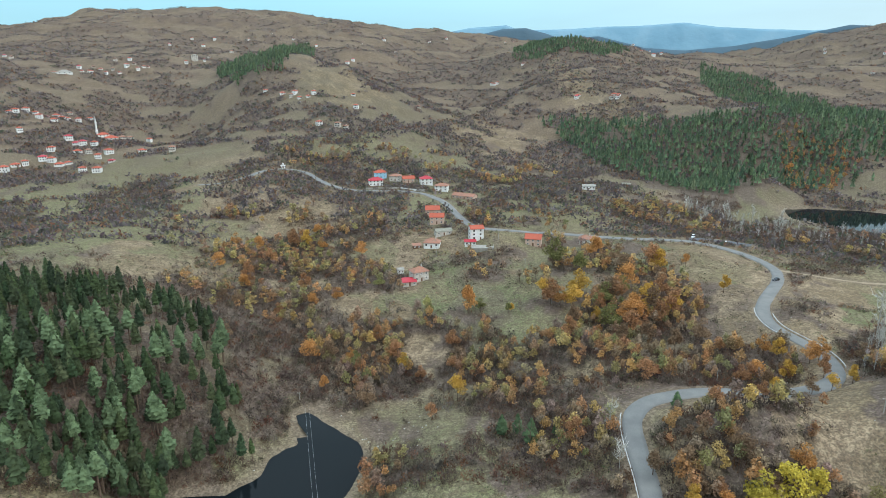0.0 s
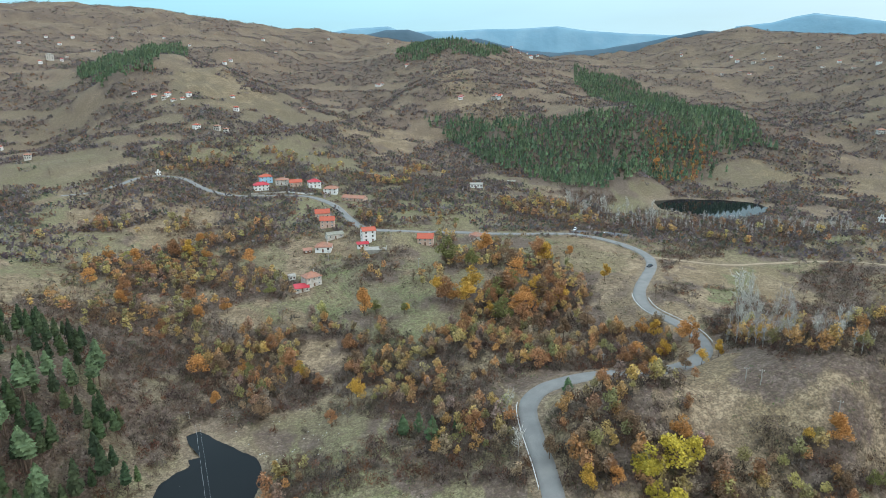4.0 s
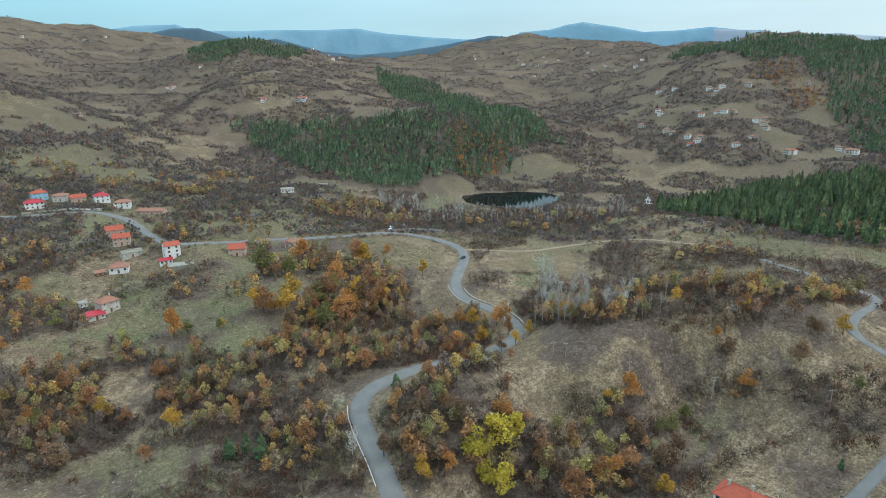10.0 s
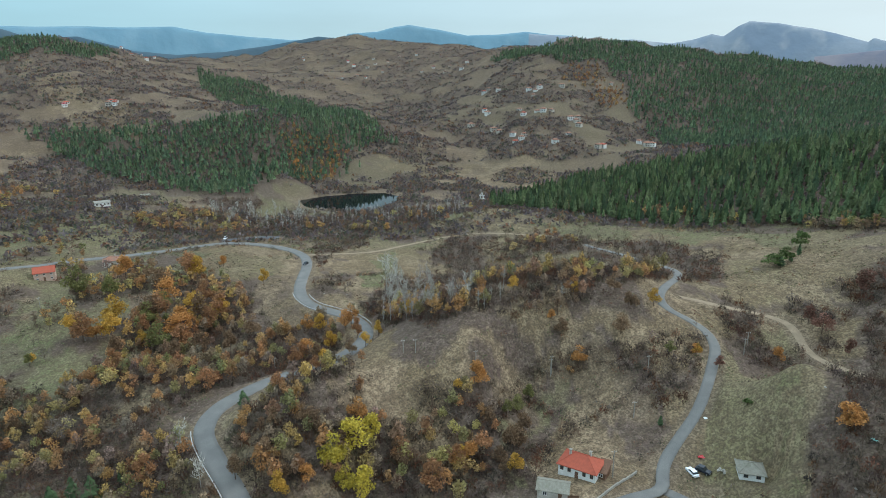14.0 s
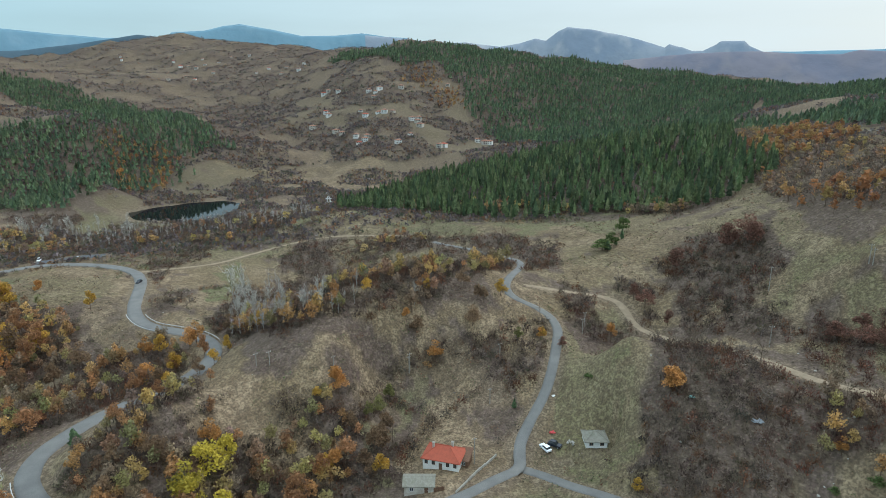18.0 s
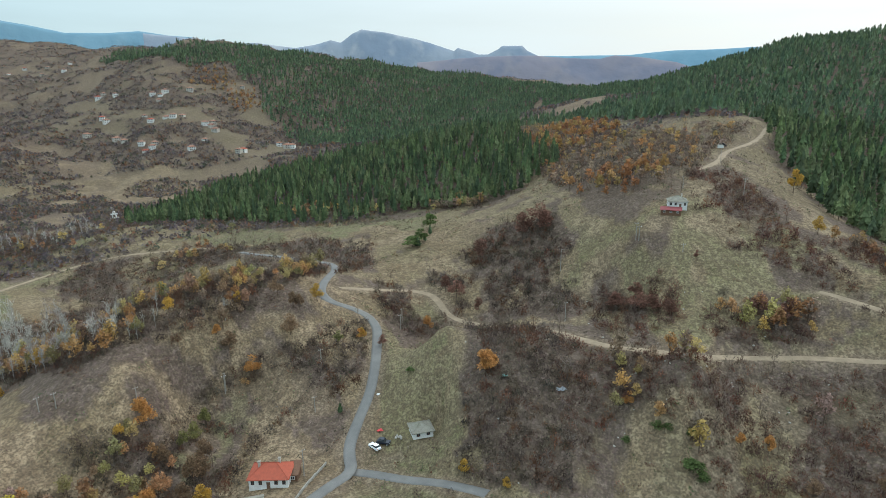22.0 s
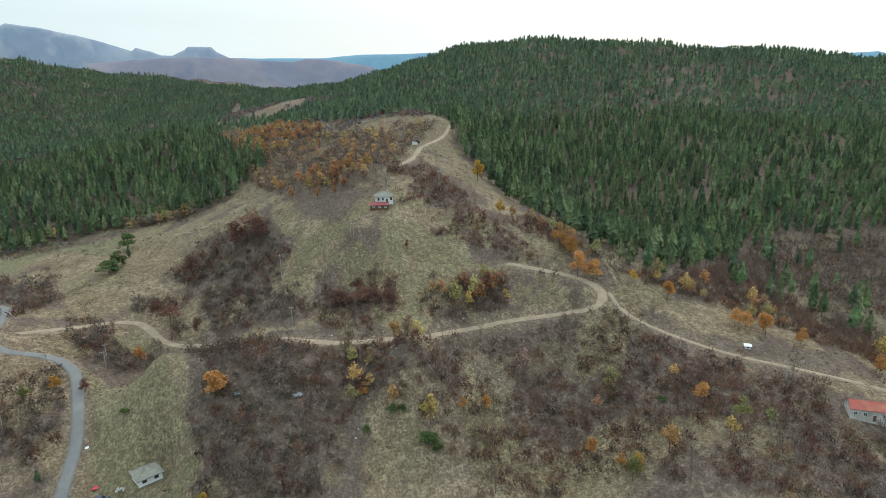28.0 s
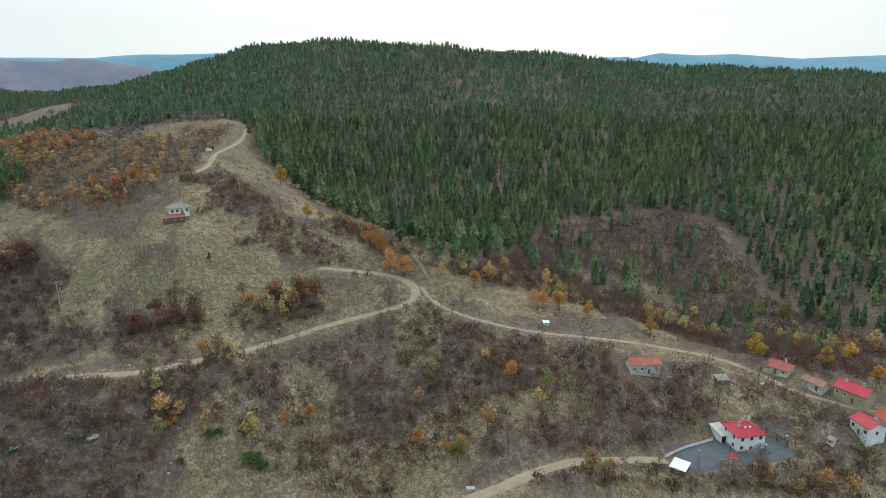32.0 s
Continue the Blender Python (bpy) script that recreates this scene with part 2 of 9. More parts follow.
def thing(name, place, turn, label, category, group="", kind="", size=1.0):
    ob = new(name)
    ob.empty_display_size = 0.5
    ob.matrix_world = pose(*place, 0, 0, turn) @ Matrix.Scale(size, 4)
    return tagged(ob, label, category, group, kind)


def box(bm, x0, y0, z0, x1, y1, z1, turn=None):
    """Adds a box to a bmesh."""
    vs = [bm.verts.new(Vector(c) if turn is None else turn @ Vector(c)) for c in ((x0, y0, z0), (x1, y0, z0), (x1, y1, z0), (x0, y1, z0), (x0, y0, z1), (x1, y0, z1), (x1, y1, z1), (x0, y1, z1))]
    for f in ((3, 2, 1, 0), (4, 5, 6, 7), (0, 1, 5, 4), (1, 2, 6, 5), (2, 3, 7, 6), (3, 0, 4, 7)):
        bm.faces.new([vs[i] for i in f])
    return vs


def boxed(*dims, bevel=0.0):
    bm = bmesh.new()
    box(bm, *dims)
    if bevel:
        bmesh.ops.bevel(bm, geom=bm.edges[:], offset=bevel, segments=1, affect="EDGES")
    return bm


def tube(points, radii, sides=6):
    """A tapered bent tube as a bmesh."""
    bm, rings = bmesh.new(), []
    for i, (p, r) in enumerate(zip(points, radii)):
        p = Vector(p)
        d = (Vector(points[min(i + 1, len(points) - 1)]) - Vector(points[max(i - 1, 0)])).normalized()
        u = d.orthogonal().normalized()
        w = d.cross(u)
        rings.append([bm.verts.new(p + (u * math.cos(a) + w * math.sin(a)) * r) for a in (2 * math.pi * k / sides for k in range(sides))])
    for a, b in zip(rings, rings[1:]):
        for k in range(sides):
            bm.faces.new((a[k], a[(k + 1) % sides], b[(k + 1) % sides], b[k]))
    bm.faces.new(rings[0][::-1])
    bm.faces.new(rings[-1])
    return bm
# ---- the lie of the land: spot heights by bearing, distance and height, one list a landform ----
EYE = 120.0
LAND = {}
LAND["pond_hollow"] = [(-13.9, 193, -5), (-21.4, 180, -5), (-10.0, 181, -5), (-15.0, 218, -3), (-5.8, 183, 1), (-18.2, 197, 2)]
LAND["pine_knoll"] = [(-35.4, 262, 36), (-38.6, 212, 30), (-30.4, 222, 26), (-23.3, 245, 22), (-29.3, 184, 14), (-19.9, 225, 6), (-34.8, 350, 31), (-20.7, 300, 9), (-14.9, 262, -2)]
LAND["north_slope"] = [(-31.0, 420, 26), (-26.4, 590, 17), (-33.7, 680, 26), (-18.5, 430, 12), (-10.3, 300, 3), (-18.5, 560, 30), (-7.7, 420, 13), (-13.3, 258, -1), (2.5, 268, 2), (-1.5, 225, -4), (3.7, 181, 8), (10.4, 150, 10), (15.8, 255, 6)]
LAND["village_shelf"] = [(-2.5, 335, 9), (2.8, 385, 15), (8.5, 390, 15), (-0.2, 440, 19), (-6.0, 560, 25), (-11.6, 610, 30), (2.5, 540, 17), (13.4, 560, 23), (-1.2, 590, 25), (6.2, 450, 19)]
LAND["road_bench"] = [(20.9, 148, 16), (18.9, 185, 17), (29.6, 209, 18), (35.4, 235, 19), (30.0, 290, 18), (29.1, 357, 16), (21.5, 424, 15), (11.4, 300, 15), (16.6, 400, 15), (5.9, 395, 24), (14.6, 235, 17), (9.8, 190, 10)]
LAND["meadow_spur"] = [(30.6, 169, 30), (45.5, 195, 34), (51.0, 208, 36), (60.2, 224, 40), (39.9, 174, 20), (51.3, 196, 16), (33.8, 154, 10), (51.5, 177, 12), (43.8, 290, 10), (50.8, 330, 10), (38.8, 300, 16), (33.4, 350, 13), (35.6, 430, 10), (42.1, 400, 9)]
LAND["pasture_crest"] = [(43.7, 450, 13), (46.6, 480, 19), (53.1, 450, 21), (60.5, 400, 26), (69.4, 370, 33), (74.8, 340, 40), (60.8, 320, 25)]
LAND["junction_bowl"] = [(57.4, 154, 13), (72.2, 168, 15), (66.9, 187, 20), (68.1, 217, 27), (63.5, 235, 38), (75.2, 200, 26), (92.4, 150, 22), (83.5, 169, 38), (75.1, 196, 40), (102.7, 172, 32), (112.6, 169, 24), (98.5, 169, 46)]
LAND["cottage_hill"] = [(95.8, 250, 71), (93.0, 232, 61), (86.1, 275, 55), (79.7, 320, 48), (99.1, 320, 82), (102.0, 430, 92), (101.6, 225, 55), (108.7, 215, 48), (91.6, 225, 45)]
LAND["south_spur"] = [(116.6, 208, 48), (111.1, 228, 56), (123.9, 202, 39), (129.9, 204, 36), (135.4, 202, 34), (96.8, 178, 42), (102.4, 147, 22), (119.7, 150, 24), (90.5, 145, 22), (129.7, 165, 32)]
LAND["hamlet_shelf"] = [(139.3, 190, 30), (148.3, 174, 21), (150.8, 212, 28), (156.3, 205, 28), (143.3, 152, 19), (126.5, 126, 27), (159.1, 180, 16), (108.9, 172, 27)]
LAND["wooded_gully"] = [(131.4, 300, 29), (141.9, 285, 11), (153.0, 310, 7), (115.1, 340, 33), (123.3, 330, 32), (156.3, 330, 23)]
LAND["forest_mountain"] = [(94.4, 850, 95), (103.1, 1000, 159), (115.6, 1050, 164), (128.1, 1050, 147), (139.9, 1050, 127), (154.2, 1050, 112), (115.4, 560, 60), (131.0, 500, 48), (145.1, 520, 50), (155.5, 460, 46), (104.4, 480, 80), (110.1, 410, 47), (125.7, 760, 91), (144.5, 760, 86), (78.0, 600, 68), (90.5, 800, 99), (95.6, 800, 110), (85.9, 620, 75), (75.5, 405, 37), (75.5, 460, 47), (83.4, 395, 55), (48.5, 520, 12), (53.6, 497, 15), (58.5, 452, 19), (63.3, 440, 21), (66.8, 432, 24), (71.3, 420, 30), (75.5, 520, 51), (84.2, 640, 65), (92.1, 800, 91), (64.6, 560, 31), (57.9, 560, 20), (71.7, 560, 49)]
LAND["lake_flat"] = [(34.1, 610, 0), (27.3, 580, 1), (38.4, 619, 1), (31.5, 645, 2), (21.7, 508, 6), (42.6, 553, 4), (34.6, 502, 6), (28.1, 498, 6)]
LAND["east_valley"] = [(27.5, 760, 7), (44.2, 760, -4), (50.3, 800, 13), (40.0, 850, 25), (55.3, 780, 10)]
LAND["cone_hill"] = [(15.4, 1000, 82), (20.8, 800, 37), (27.5, 690, 29), (16.2, 760, 26), (8.0, 1150, 106), (11.4, 1500, 197), (8.4, 1450, 169), (15.6, 1500, 167), (20.3, 1450, 124), (24.8, 1350, 80), (30.9, 1250, 56), (3.5, 1200, 65), (10.2, 900, 31), (27.8, 850, 60), (22.4, 880, 60), (31.7, 820, 41), (29.5, 690, 9), (23.4, 700, 6), (17.4, 740, 23), (11.4, 1500, 207), (8.8, 1480, 183), (14.2, 1500, 179)]
LAND["capped_hill"] = [(-11.9, 1050, 150), (-15.2, 1080, 146), (-7.1, 1050, 127), (-1.1, 950, 77), (6.1, 850, 36), (11.3, 760, 18), (-9.3, 760, 64), (-16.5, 950, 89), (-6.4, 680, 42), (-22.3, 960, 28), (3.5, 700, 25), (-14.4, 680, 45)]
LAND["minaret_village"] = [(-28.8, 900, 50), (-32.9, 1000, 68), (-24.0, 900, 39), (-32.0, 820, 30), (-32.6, 1150, 98), (-26.3, 1150, 60)]
LAND["long_ridge"] = [(-33.3, 2500, 283), (-28.8, 2500, 328), (-21.5, 2600, 366), (-13.5, 2600, 354), (-6.4, 2600, 310), (1.0, 2600, 282), (-27.0, 1400, 138), (-20.7, 1500, 157), (-32.2, 1500, 161), (-17.4, 1900, 219), (-26.8, 1900, 216), (-6.5, 1700, 181), (-0.0, 1800, 161), (-4.1, 1450, 105)]
LAND["village_mountain"] = [(34.6, 2300, 260), (30.1, 2300, 232), (41.0, 2300, 233), (47.5, 2200, 185), (26.2, 2200, 173), (35.0, 1700, 131), (30.9, 1500, 93), (41.0, 1500, 103), (33.9, 1200, 56), (27.8, 1200, 58), (20.6, 2000, 169), (30.4, 2000, 150)]
LAND["white_house_hill"] = [(49.7, 1000, 69), (52.8, 1350, 174), (57.4, 1380, 173), (56.8, 820, 27), (45.1, 950, 34), (61.7, 1150, 95), (59.8, 950, 37), (40.0, 1250, 52), (67.5, 1700, 166), (73.8, 1800, 135), (68.0, 1200, 76), (67.6, 830, 38), (76.9, 1800, 126), (86.0, 1900, 79), (67.3, 1150, 67), (72.4, 950, 39), (67.3, 780, 43), (76.3, 900, 44)]
SPOTS = [s for form in LAND.values() for s in form]
SPOTS += [(b, d, z) for b in (-70, -50, 162, 180, 200, 220, 240, 260) for d, z in ((120, 15), (300, 20), (800, 40), (2200, 70))]
SPOTS += [(b, d, z) for b in range(-30, 150, 30) for d, z in ((70, 8), (110, 6 if b < 60 else 14))]
SPOTS += [(b, 4900, 20) for b in range(-80, 281, 20)] + [(b, d, z) for b in (50, 75, 100, 125, 145) for d, z in ((2600, 30), (3400, 20))]
SPOTS += [(b, 3400, 40) for b in (-30, 0, 20, 36)]
SPOTS += [(103, 1250, 138), (115, 1250, 142), (128, 1250, 122), (140, 1250, 103), (154, 1250, 92), (103, 1600, 70), (115, 1600, 70), (128, 1600, 60), (140, 1600, 50), (154, 1600, 50)]
SPOTS = np.array(SPOTS, float)


def bend(d2):
    return 0.5 * d2 * np.log(d2 + 1e-9)


def chart(b, d):
    return np.stack([b / 28.0, np.log(d / 100.0) * 1.7], -1)


KNOTS = chart(SPOTS[:, 0], SPOTS[:, 1])
K = bend(((KNOTS[:, None] - KNOTS[None]) ** 2).sum(-1)) + 0.002 * np.eye(len(SPOTS))
Q = np.c_[np.ones(len(SPOTS)), KNOTS]
WEIGHTS = np.linalg.solve(np.block([[K, Q], [Q.T, np.zeros((3, 3))]]), np.r_[(SPOTS[:, 2] - EYE) / SPOTS[:, 1], 0, 0, 0])


def grain(x, y, seed=0):
    """Smooth value noise in 0..1 over arrays."""
    xi, yi = np.floor(x).astype(np.int64), np.floor(y).astype(np.int64)
    fx, fy = x - xi, y - yi
    fx, fy = fx * fx * (3 - 2 * fx), fy * fy * (3 - 2 * fy)

    def corner(i, j):
        h = ((xi + i) * 374761393 + (yi + j) * 668265263 + seed * 974711) & 0xFFFFFFFF
        h = ((h ^ (h >> 13)) * 1274126177) & 0xFFFFFFFF
        return ((h ^ (h >> 16)) & 0xFFFF) / 65535.0

    a = corner(0, 0) * (1 - fx) + corner(1, 0) * fx
    b = corner(0, 1) * (1 - fx) + corner(1, 1) * fx
    return a * (1 - fy) + b * fy


def layers(x, y, size, seed=0, octaves=4):
    total, amp, out = 0.0, 1.0, 0.0
    for k in range(octaves):
        out = out + amp * grain(x / size + 17.3 * k, y / size - 9.1 * k, seed + k)
        total, amp, size = total + amp, amp * 0.5, size * 0.5
    return out / total


def bearing(x, y):
    b = np.degrees(np.arctan2(x, y))
    return np.where(b < -100, b + 360, b)


def plain_ground(x, y):
    """Height of the natural ground, before roads and ponds are cut into it."""
    x, y = np.asarray(x, float), np.asarray(y, float)
    d = np.maximum(np.hypot(x, y), 60.0)
    v = chart(bearing(x, y), d).reshape(-1, 2)
    out = np.empty(len(v))
    for i in range(0, len(v), 20000):
        w = v[i:i + 20000]
        out[i:i + 20000] = bend(((w[:, None] - KNOTS[None]) ** 2).sum(-1)) @ WEIGHTS[:-3] + WEIGHTS[-3] + w @ WEIGHTS[-2:]
    z = EYE + out.reshape(x.shape) * d
    fold = np.abs(layers(x, y, 170.0, 5, 4) - 0.5) * 2
    lumps = layers(x, y, 26.0, 11, 3) - 0.5
    spurs = np.abs(layers(x, y, 85.0, 15, 3) - 0.5) * 2
    return z + np.clip(d - 420, 0, 1600) * 0.02 * (fold - 0.28) + np.clip(d - 420, 0, 450) * 0.026 * (spurs - 0.25) + lumps * np.clip(d * 0.004, 0.5, 4.0)

# ---- roads and zones of cover, as on a map ----
ROADS, ZONES = [], []


def road(name, width, kind, points):
    """Rounds a line of map points into a smooth centre line with a smooth long profile."""
    p = np.array(points, float)
    for _ in range(3):
        a, b = p[:-1] * 0.75 + p[1:] * 0.25, p[:-1] * 0.25 + p[1:] * 0.75
        p = np.vstack([p[:1], np.stack([a, b], 1).reshape(-1, 2), p[-1:]])
    s = np.r_[0, np.cumsum(np.hypot(*np.diff(p, axis=0).T))]
    t = np.arange(0, s[-1], 2.5)
    p = np.c_[np.interp(t, s, p[:, 0]), np.interp(t, s, p[:, 1])]
    z = plain_ground(p[:, 0], p[:, 1])
    k = min(6, len(z) // 3)
    z = np.convolve(np.pad(z, k, "edge"), np.ones(2 * k + 1) / (2 * k + 1), "valid")
    ROADS.append((name, width, kind, np.c_[p, z]))


def zone(kind, density, corners):
    ZONES.append((kind, density, np.array(corners, float)))


road("main", 6.2, "asphalt", [(49.7, 113.5), (52.6, 129.7), (53.7, 140.7), (54.6, 154.0), (56.7, 166.4), (59.9, 173.5), (66.0, 179.2), (74.6, 181.5), (86.0, 183.4), (97.5, 184.0), (108.5, 182.3), (119.5, 183.6), (128.8, 187.5), (137.1, 194.8), (143.5, 207.1), (145.2, 219.7), (142.3, 231.7), (139.4, 242.1), (141.2, 254.6), (147.5, 267.8), (159.3, 284.0), (174.2, 303.9), (184.4, 324.0), (187.3, 341.7), (184.0, 359.8), (176.3, 377.4), (162.2, 391.1), (143.6, 393.6), (122.5, 397.1), (78.6, 413.6), (55.4, 401.2), (36.1, 397.2), (23.6, 408.4), (14.8, 432.9), (7.4, 478.4), (0.9, 516.9), (-14.2, 545.5), (-32.1, 550.9), (-52.2, 547.0), (-76.3, 538.5), (-98.5, 552.6), (-120.4, 587.1), (-135.8, 609.6), (-158.6, 611.9), (-172.1, 599.8), (-181.3, 575.2), (-196.0, 555.2), (-226.1, 566.2)])
road("lane", 3.6, "asphalt", [(112.8, 76.6), (122.1, 71.8), (132.7, 68.8), (140.7, 65.2), (146.5, 68.7), (152.1, 71.0), (161.3, 71.7), (172.2, 71.6), (184.9, 74.5), (197.6, 78.7), (204.9, 81.3), (210.2, 86.8), (210.6, 93.8), (208.4, 100.7), (210.6, 106.3), (216.9, 110.1), (237.1, 115.5), (255.1, 121.0), (269.0, 129.0), (280.0, 142.0), (290.0, 158.0), (301.9, 179.1), (308.1, 201.4), (312.0, 210.0)])
road("lane_b", 3.4, "asphalt", [(141.9, 65.8), (142.2, 59.1), (140.2, 49.9), (138.3, 39.7), (135.2, 31.4), (132.6, 23.8)])
road("farm", 3.4, "dirt", [(226.1, 106.1), (233.1, 96.0), (243.9, 84.5), (248.2, 73.1), (240.8, 66.3), (232.6, 61.0), (227.3, 52.7), (223.5, 43.3), (210.2, 27.2), (197.1, 13.5), (188.5, 3.4), (181.8, -6.9), (180.1, -14.9), (178.4, -22.4), (180.5, -30.0), (178.1, -28.3), (183.3, -38.6), (188.9, -53.5), (187.3, -67.1), (183.6, -79.8), (180.0, -86.3), (180.9, -91.5), (185.4, -94.5), (191.3, -94.5), (196.9, -89.4), (202.4, -80.7), (210.5, -72.6), (212.2, -69.8), (214.0, -67.0)])
road("spur", 1.9, "dirt", [(188.0, -97.8), (175.9, -96.9), (164.8, -110.7), (152.1, -125.2), (142.0, -141.5), (133.4, -159.6), (121.7, -174.0), (109.0, -177.0), (94.9, -175.8), (87.9, -178.6), (80.4, -182.7), (71.4, -192.2)])
road("crest", 2.6, "dirt", [(322.0, 236.0), (315.0, 262.0), (306.0, 294.0), (284.0, 313.0), (256.0, 319.4), (232.0, 316.0), (205.0, 322.0), (186.0, 330.0)])
road("ridge", 3.0, "dirt", [(290.0, -38.0), (307.0, -49.0), (340.0, -57.0), (374.0, -77.0), (410.0, -90.0), (440.0, -100.0)])
road("yard", 3.4, "dirt", [(109.0, -60.8), (105.5, -69.7), (103.1, -76.2), (101.8, -85.4), (101.2, -93.9), (98.8, -105.2), (97.6, -114.2), (94.3, -123.4)])
road("court", 12, "dark", [(95.0, -126.7), (92.9, -135.5), (89.6, -142.9), (86.2, -150.4), (83.5, -157.6)])
road("layby", 8, "dark", [(164.4, 399.5), (177.9, 400.2), (190.1, 397.7), (201.3, 388.7)])

zone("pine_near", 1, [(-39.2, 346), (-37.2, 318), (-31.6, 286), (-24.0, 272), (-21.6, 252), (-22.5, 231), (-19.6, 210), (-18.6, 191), (-22.3, 183), (-28.1, 167), (-42.3, 170)])
zone("bare", .7, [(-36.6, 426), (-29.3, 334), (-20.5, 324), (-13.5, 298), (-14.9, 261), (-13.0, 231), (-19.4, 227), (-21.6, 254), (-24.0, 274), (-37.2, 325)])
zone("autumn", .3, [(-24.3, 512), (-18.7, 503), (-11.8, 495), (-5.0, 455), (-8.0, 324), (-12.6, 280), (-19.7, 302), (-21.2, 369)])
zone("autumn", .25, [(-14.7, 282), (-8.1, 297), (-3.8, 255), (-5.0, 229), (-10.7, 231)])
zone("autumn", .25, [(-12.3, 330), (-4.7, 334), (-4.8, 295), (-9.3, 282)])
zone("bare", .25, [(-12.0, 418), (-4.5, 440), (-3.5, 350), (-4.8, 295), (-12.6, 280)])
zone("autumn", .85, [(9.7, 342), (13.3, 388), (18.5, 386), (21.4, 391), (22.3, 344), (25.7, 295), (28.8, 269), (28.6, 235), (23.0, 214), (16.5, 198), (11.1, 229), (10.7, 283)])
zone("bare", .8, [(20.7, 330), (25.7, 295), (31.0, 265), (34.2, 232), (30.8, 213), (23.0, 206), (17.6, 203), (19.2, 273)])
zone("autumn", .6, [(31.0, 265), (34.3, 247), (33.6, 215), (29.1, 220), (28.7, 247)])
zone("bare", .7, [(0.4, 278), (8.7, 269), (18.6, 201), (12.4, 195), (3.9, 200), (-1.0, 206)])
zone("autumn", .5, [(0.9, 303), (8.7, 269), (14.0, 203), (7.5, 197), (1.4, 205)])
zone("bare", .6, [(7.5, 197), (16.4, 191), (18.6, 165), (20.2, 142), (4.6, 172)])
zone("autumn", .4, [(7.6, 200), (17.3, 182), (18.8, 151), (11.4, 159)])
zone("autumn", .8, [(20.9, 170), (25.0, 181), (30.4, 161), (37.5, 173), (44.5, 174), (49.2, 171), (45.9, 144), (23.0, 140)])
zone("bare", .8, [(25.1, 187), (29.3, 162), (37.5, 176), (44.5, 175), (52.1, 179), (49.5, 144), (38.6, 147), (25.9, 161)])
zone("bare", 1.2, [(44.5, 178), (51.2, 201), (60.5, 207), (67.0, 227), (67.1, 199), (61.9, 195), (56.9, 185), (51.5, 175), (43.4, 171)])
zone("autumn", .3, [(43.4, 175), (51.2, 201), (60.6, 204), (66.2, 220), (65.9, 208), (56.9, 189), (46.9, 168)])
zone("autumn", .7, [(35.4, 250), (43.3, 207), (50.9, 216), (61.0, 241), (63.7, 293), (57.4, 328), (50.8, 343), (45.4, 327)])
zone("bare", .8, [(34.3, 272), (38.8, 315), (42.1, 342), (48.7, 230), (56.0, 235), (50.9, 214), (43.3, 207), (36.5, 241)])
zone("bare", .6, [(42.7, 354), (46.4, 419), (50.6, 424), (55.8, 390), (60.7, 375), (66.1, 365), (64.5, 331), (55.9, 361), (49.7, 365), (45.4, 338)])
zone("bare", .7, [(15.5, 487), (22.6, 460), (29.3, 469), (36.7, 457), (43.2, 474), (45.3, 583), (37.8, 553), (31.4, 575), (27.3, 594), (20.5, 680), (15.8, 625)])
zone("autumn", .4, [(15.6, 497), (20.2, 483), (25.1, 497), (22.8, 578), (16.1, 545)])
zone("bare", .4, [(3.2, 699), (8.8, 745), (16.3, 668), (16.2, 566), (8.6, 619), (3.0, 621)])
zone("pine_far", 1, [(9.3, 947), (13.9, 951), (19.6, 865), (23.9, 923), (28.3, 912), (34.8, 895), (37.1, 852), (34.3, 823), (31.6, 723), (24.4, 625), (18.7, 683), (14.3, 741), (10.4, 913)])
zone("autumn_far", 1, [(28.2, 848), (30.7, 843), (34.3, 819), (32.6, 714), (29.0, 693), (28.6, 804)])
zone("pine_far", .8, [(21.9, 1641), (24.2, 1619), (30.9, 1399), (37.9, 900), (38.9, 853), (34.8, 866), (29.8, 912), (25.0, 1097), (22.2, 1397)])
zone("pine_far", 1, [(6.1, 1489), (8.5, 2317), (11.2, 1510), (13.5, 1564), (16.3, 1649), (13.8, 1375), (10.6, 1420), (7.9, 1417)])
zone("pine_far", 1, [(-19.5, 1296), (-17.1, 1588), (-13.7, 1836), (-11.6, 1855), (-10.9, 1695), (-13.9, 1007), (-17.7, 1073)])
zone("pine_mid", 1, [(46.9, 576), (54.9, 698), (64.5, 662), (69.3, 633), (75.7, 619), (76.9, 400), (69.3, 418), (60.5, 437), (53.1, 490)])
zone("pine_mid", 1, [(46.7, 512), (54.9, 706), (65.4, 682), (75.6, 623), (81.8, 712), (82.0, 520), (85.2, 470), (85.4, 405), (83.0, 388), (80.7, 375), (70.1, 418), (55.4, 470)])
zone("pine_far", 1, [(71.4, 609), (80.8, 780), (90.9, 630), (95.6, 719), (99.2, 984), (105.4, 966), (115.4, 962), (116.1, 676), (108.9, 597), (102.6, 569), (95.8, 419), (91.0, 482), (81.8, 708)])
zone("pine_far", 1, [(92.2, 633), (98.0, 922), (103.1, 1013), (115.6, 967), (130.5, 1044), (139.9, 1000), (155.6, 1061), (156.2, 788), (140.3, 648), (125.7, 688), (115.5, 634), (102.6, 515), (96.2, 406)])
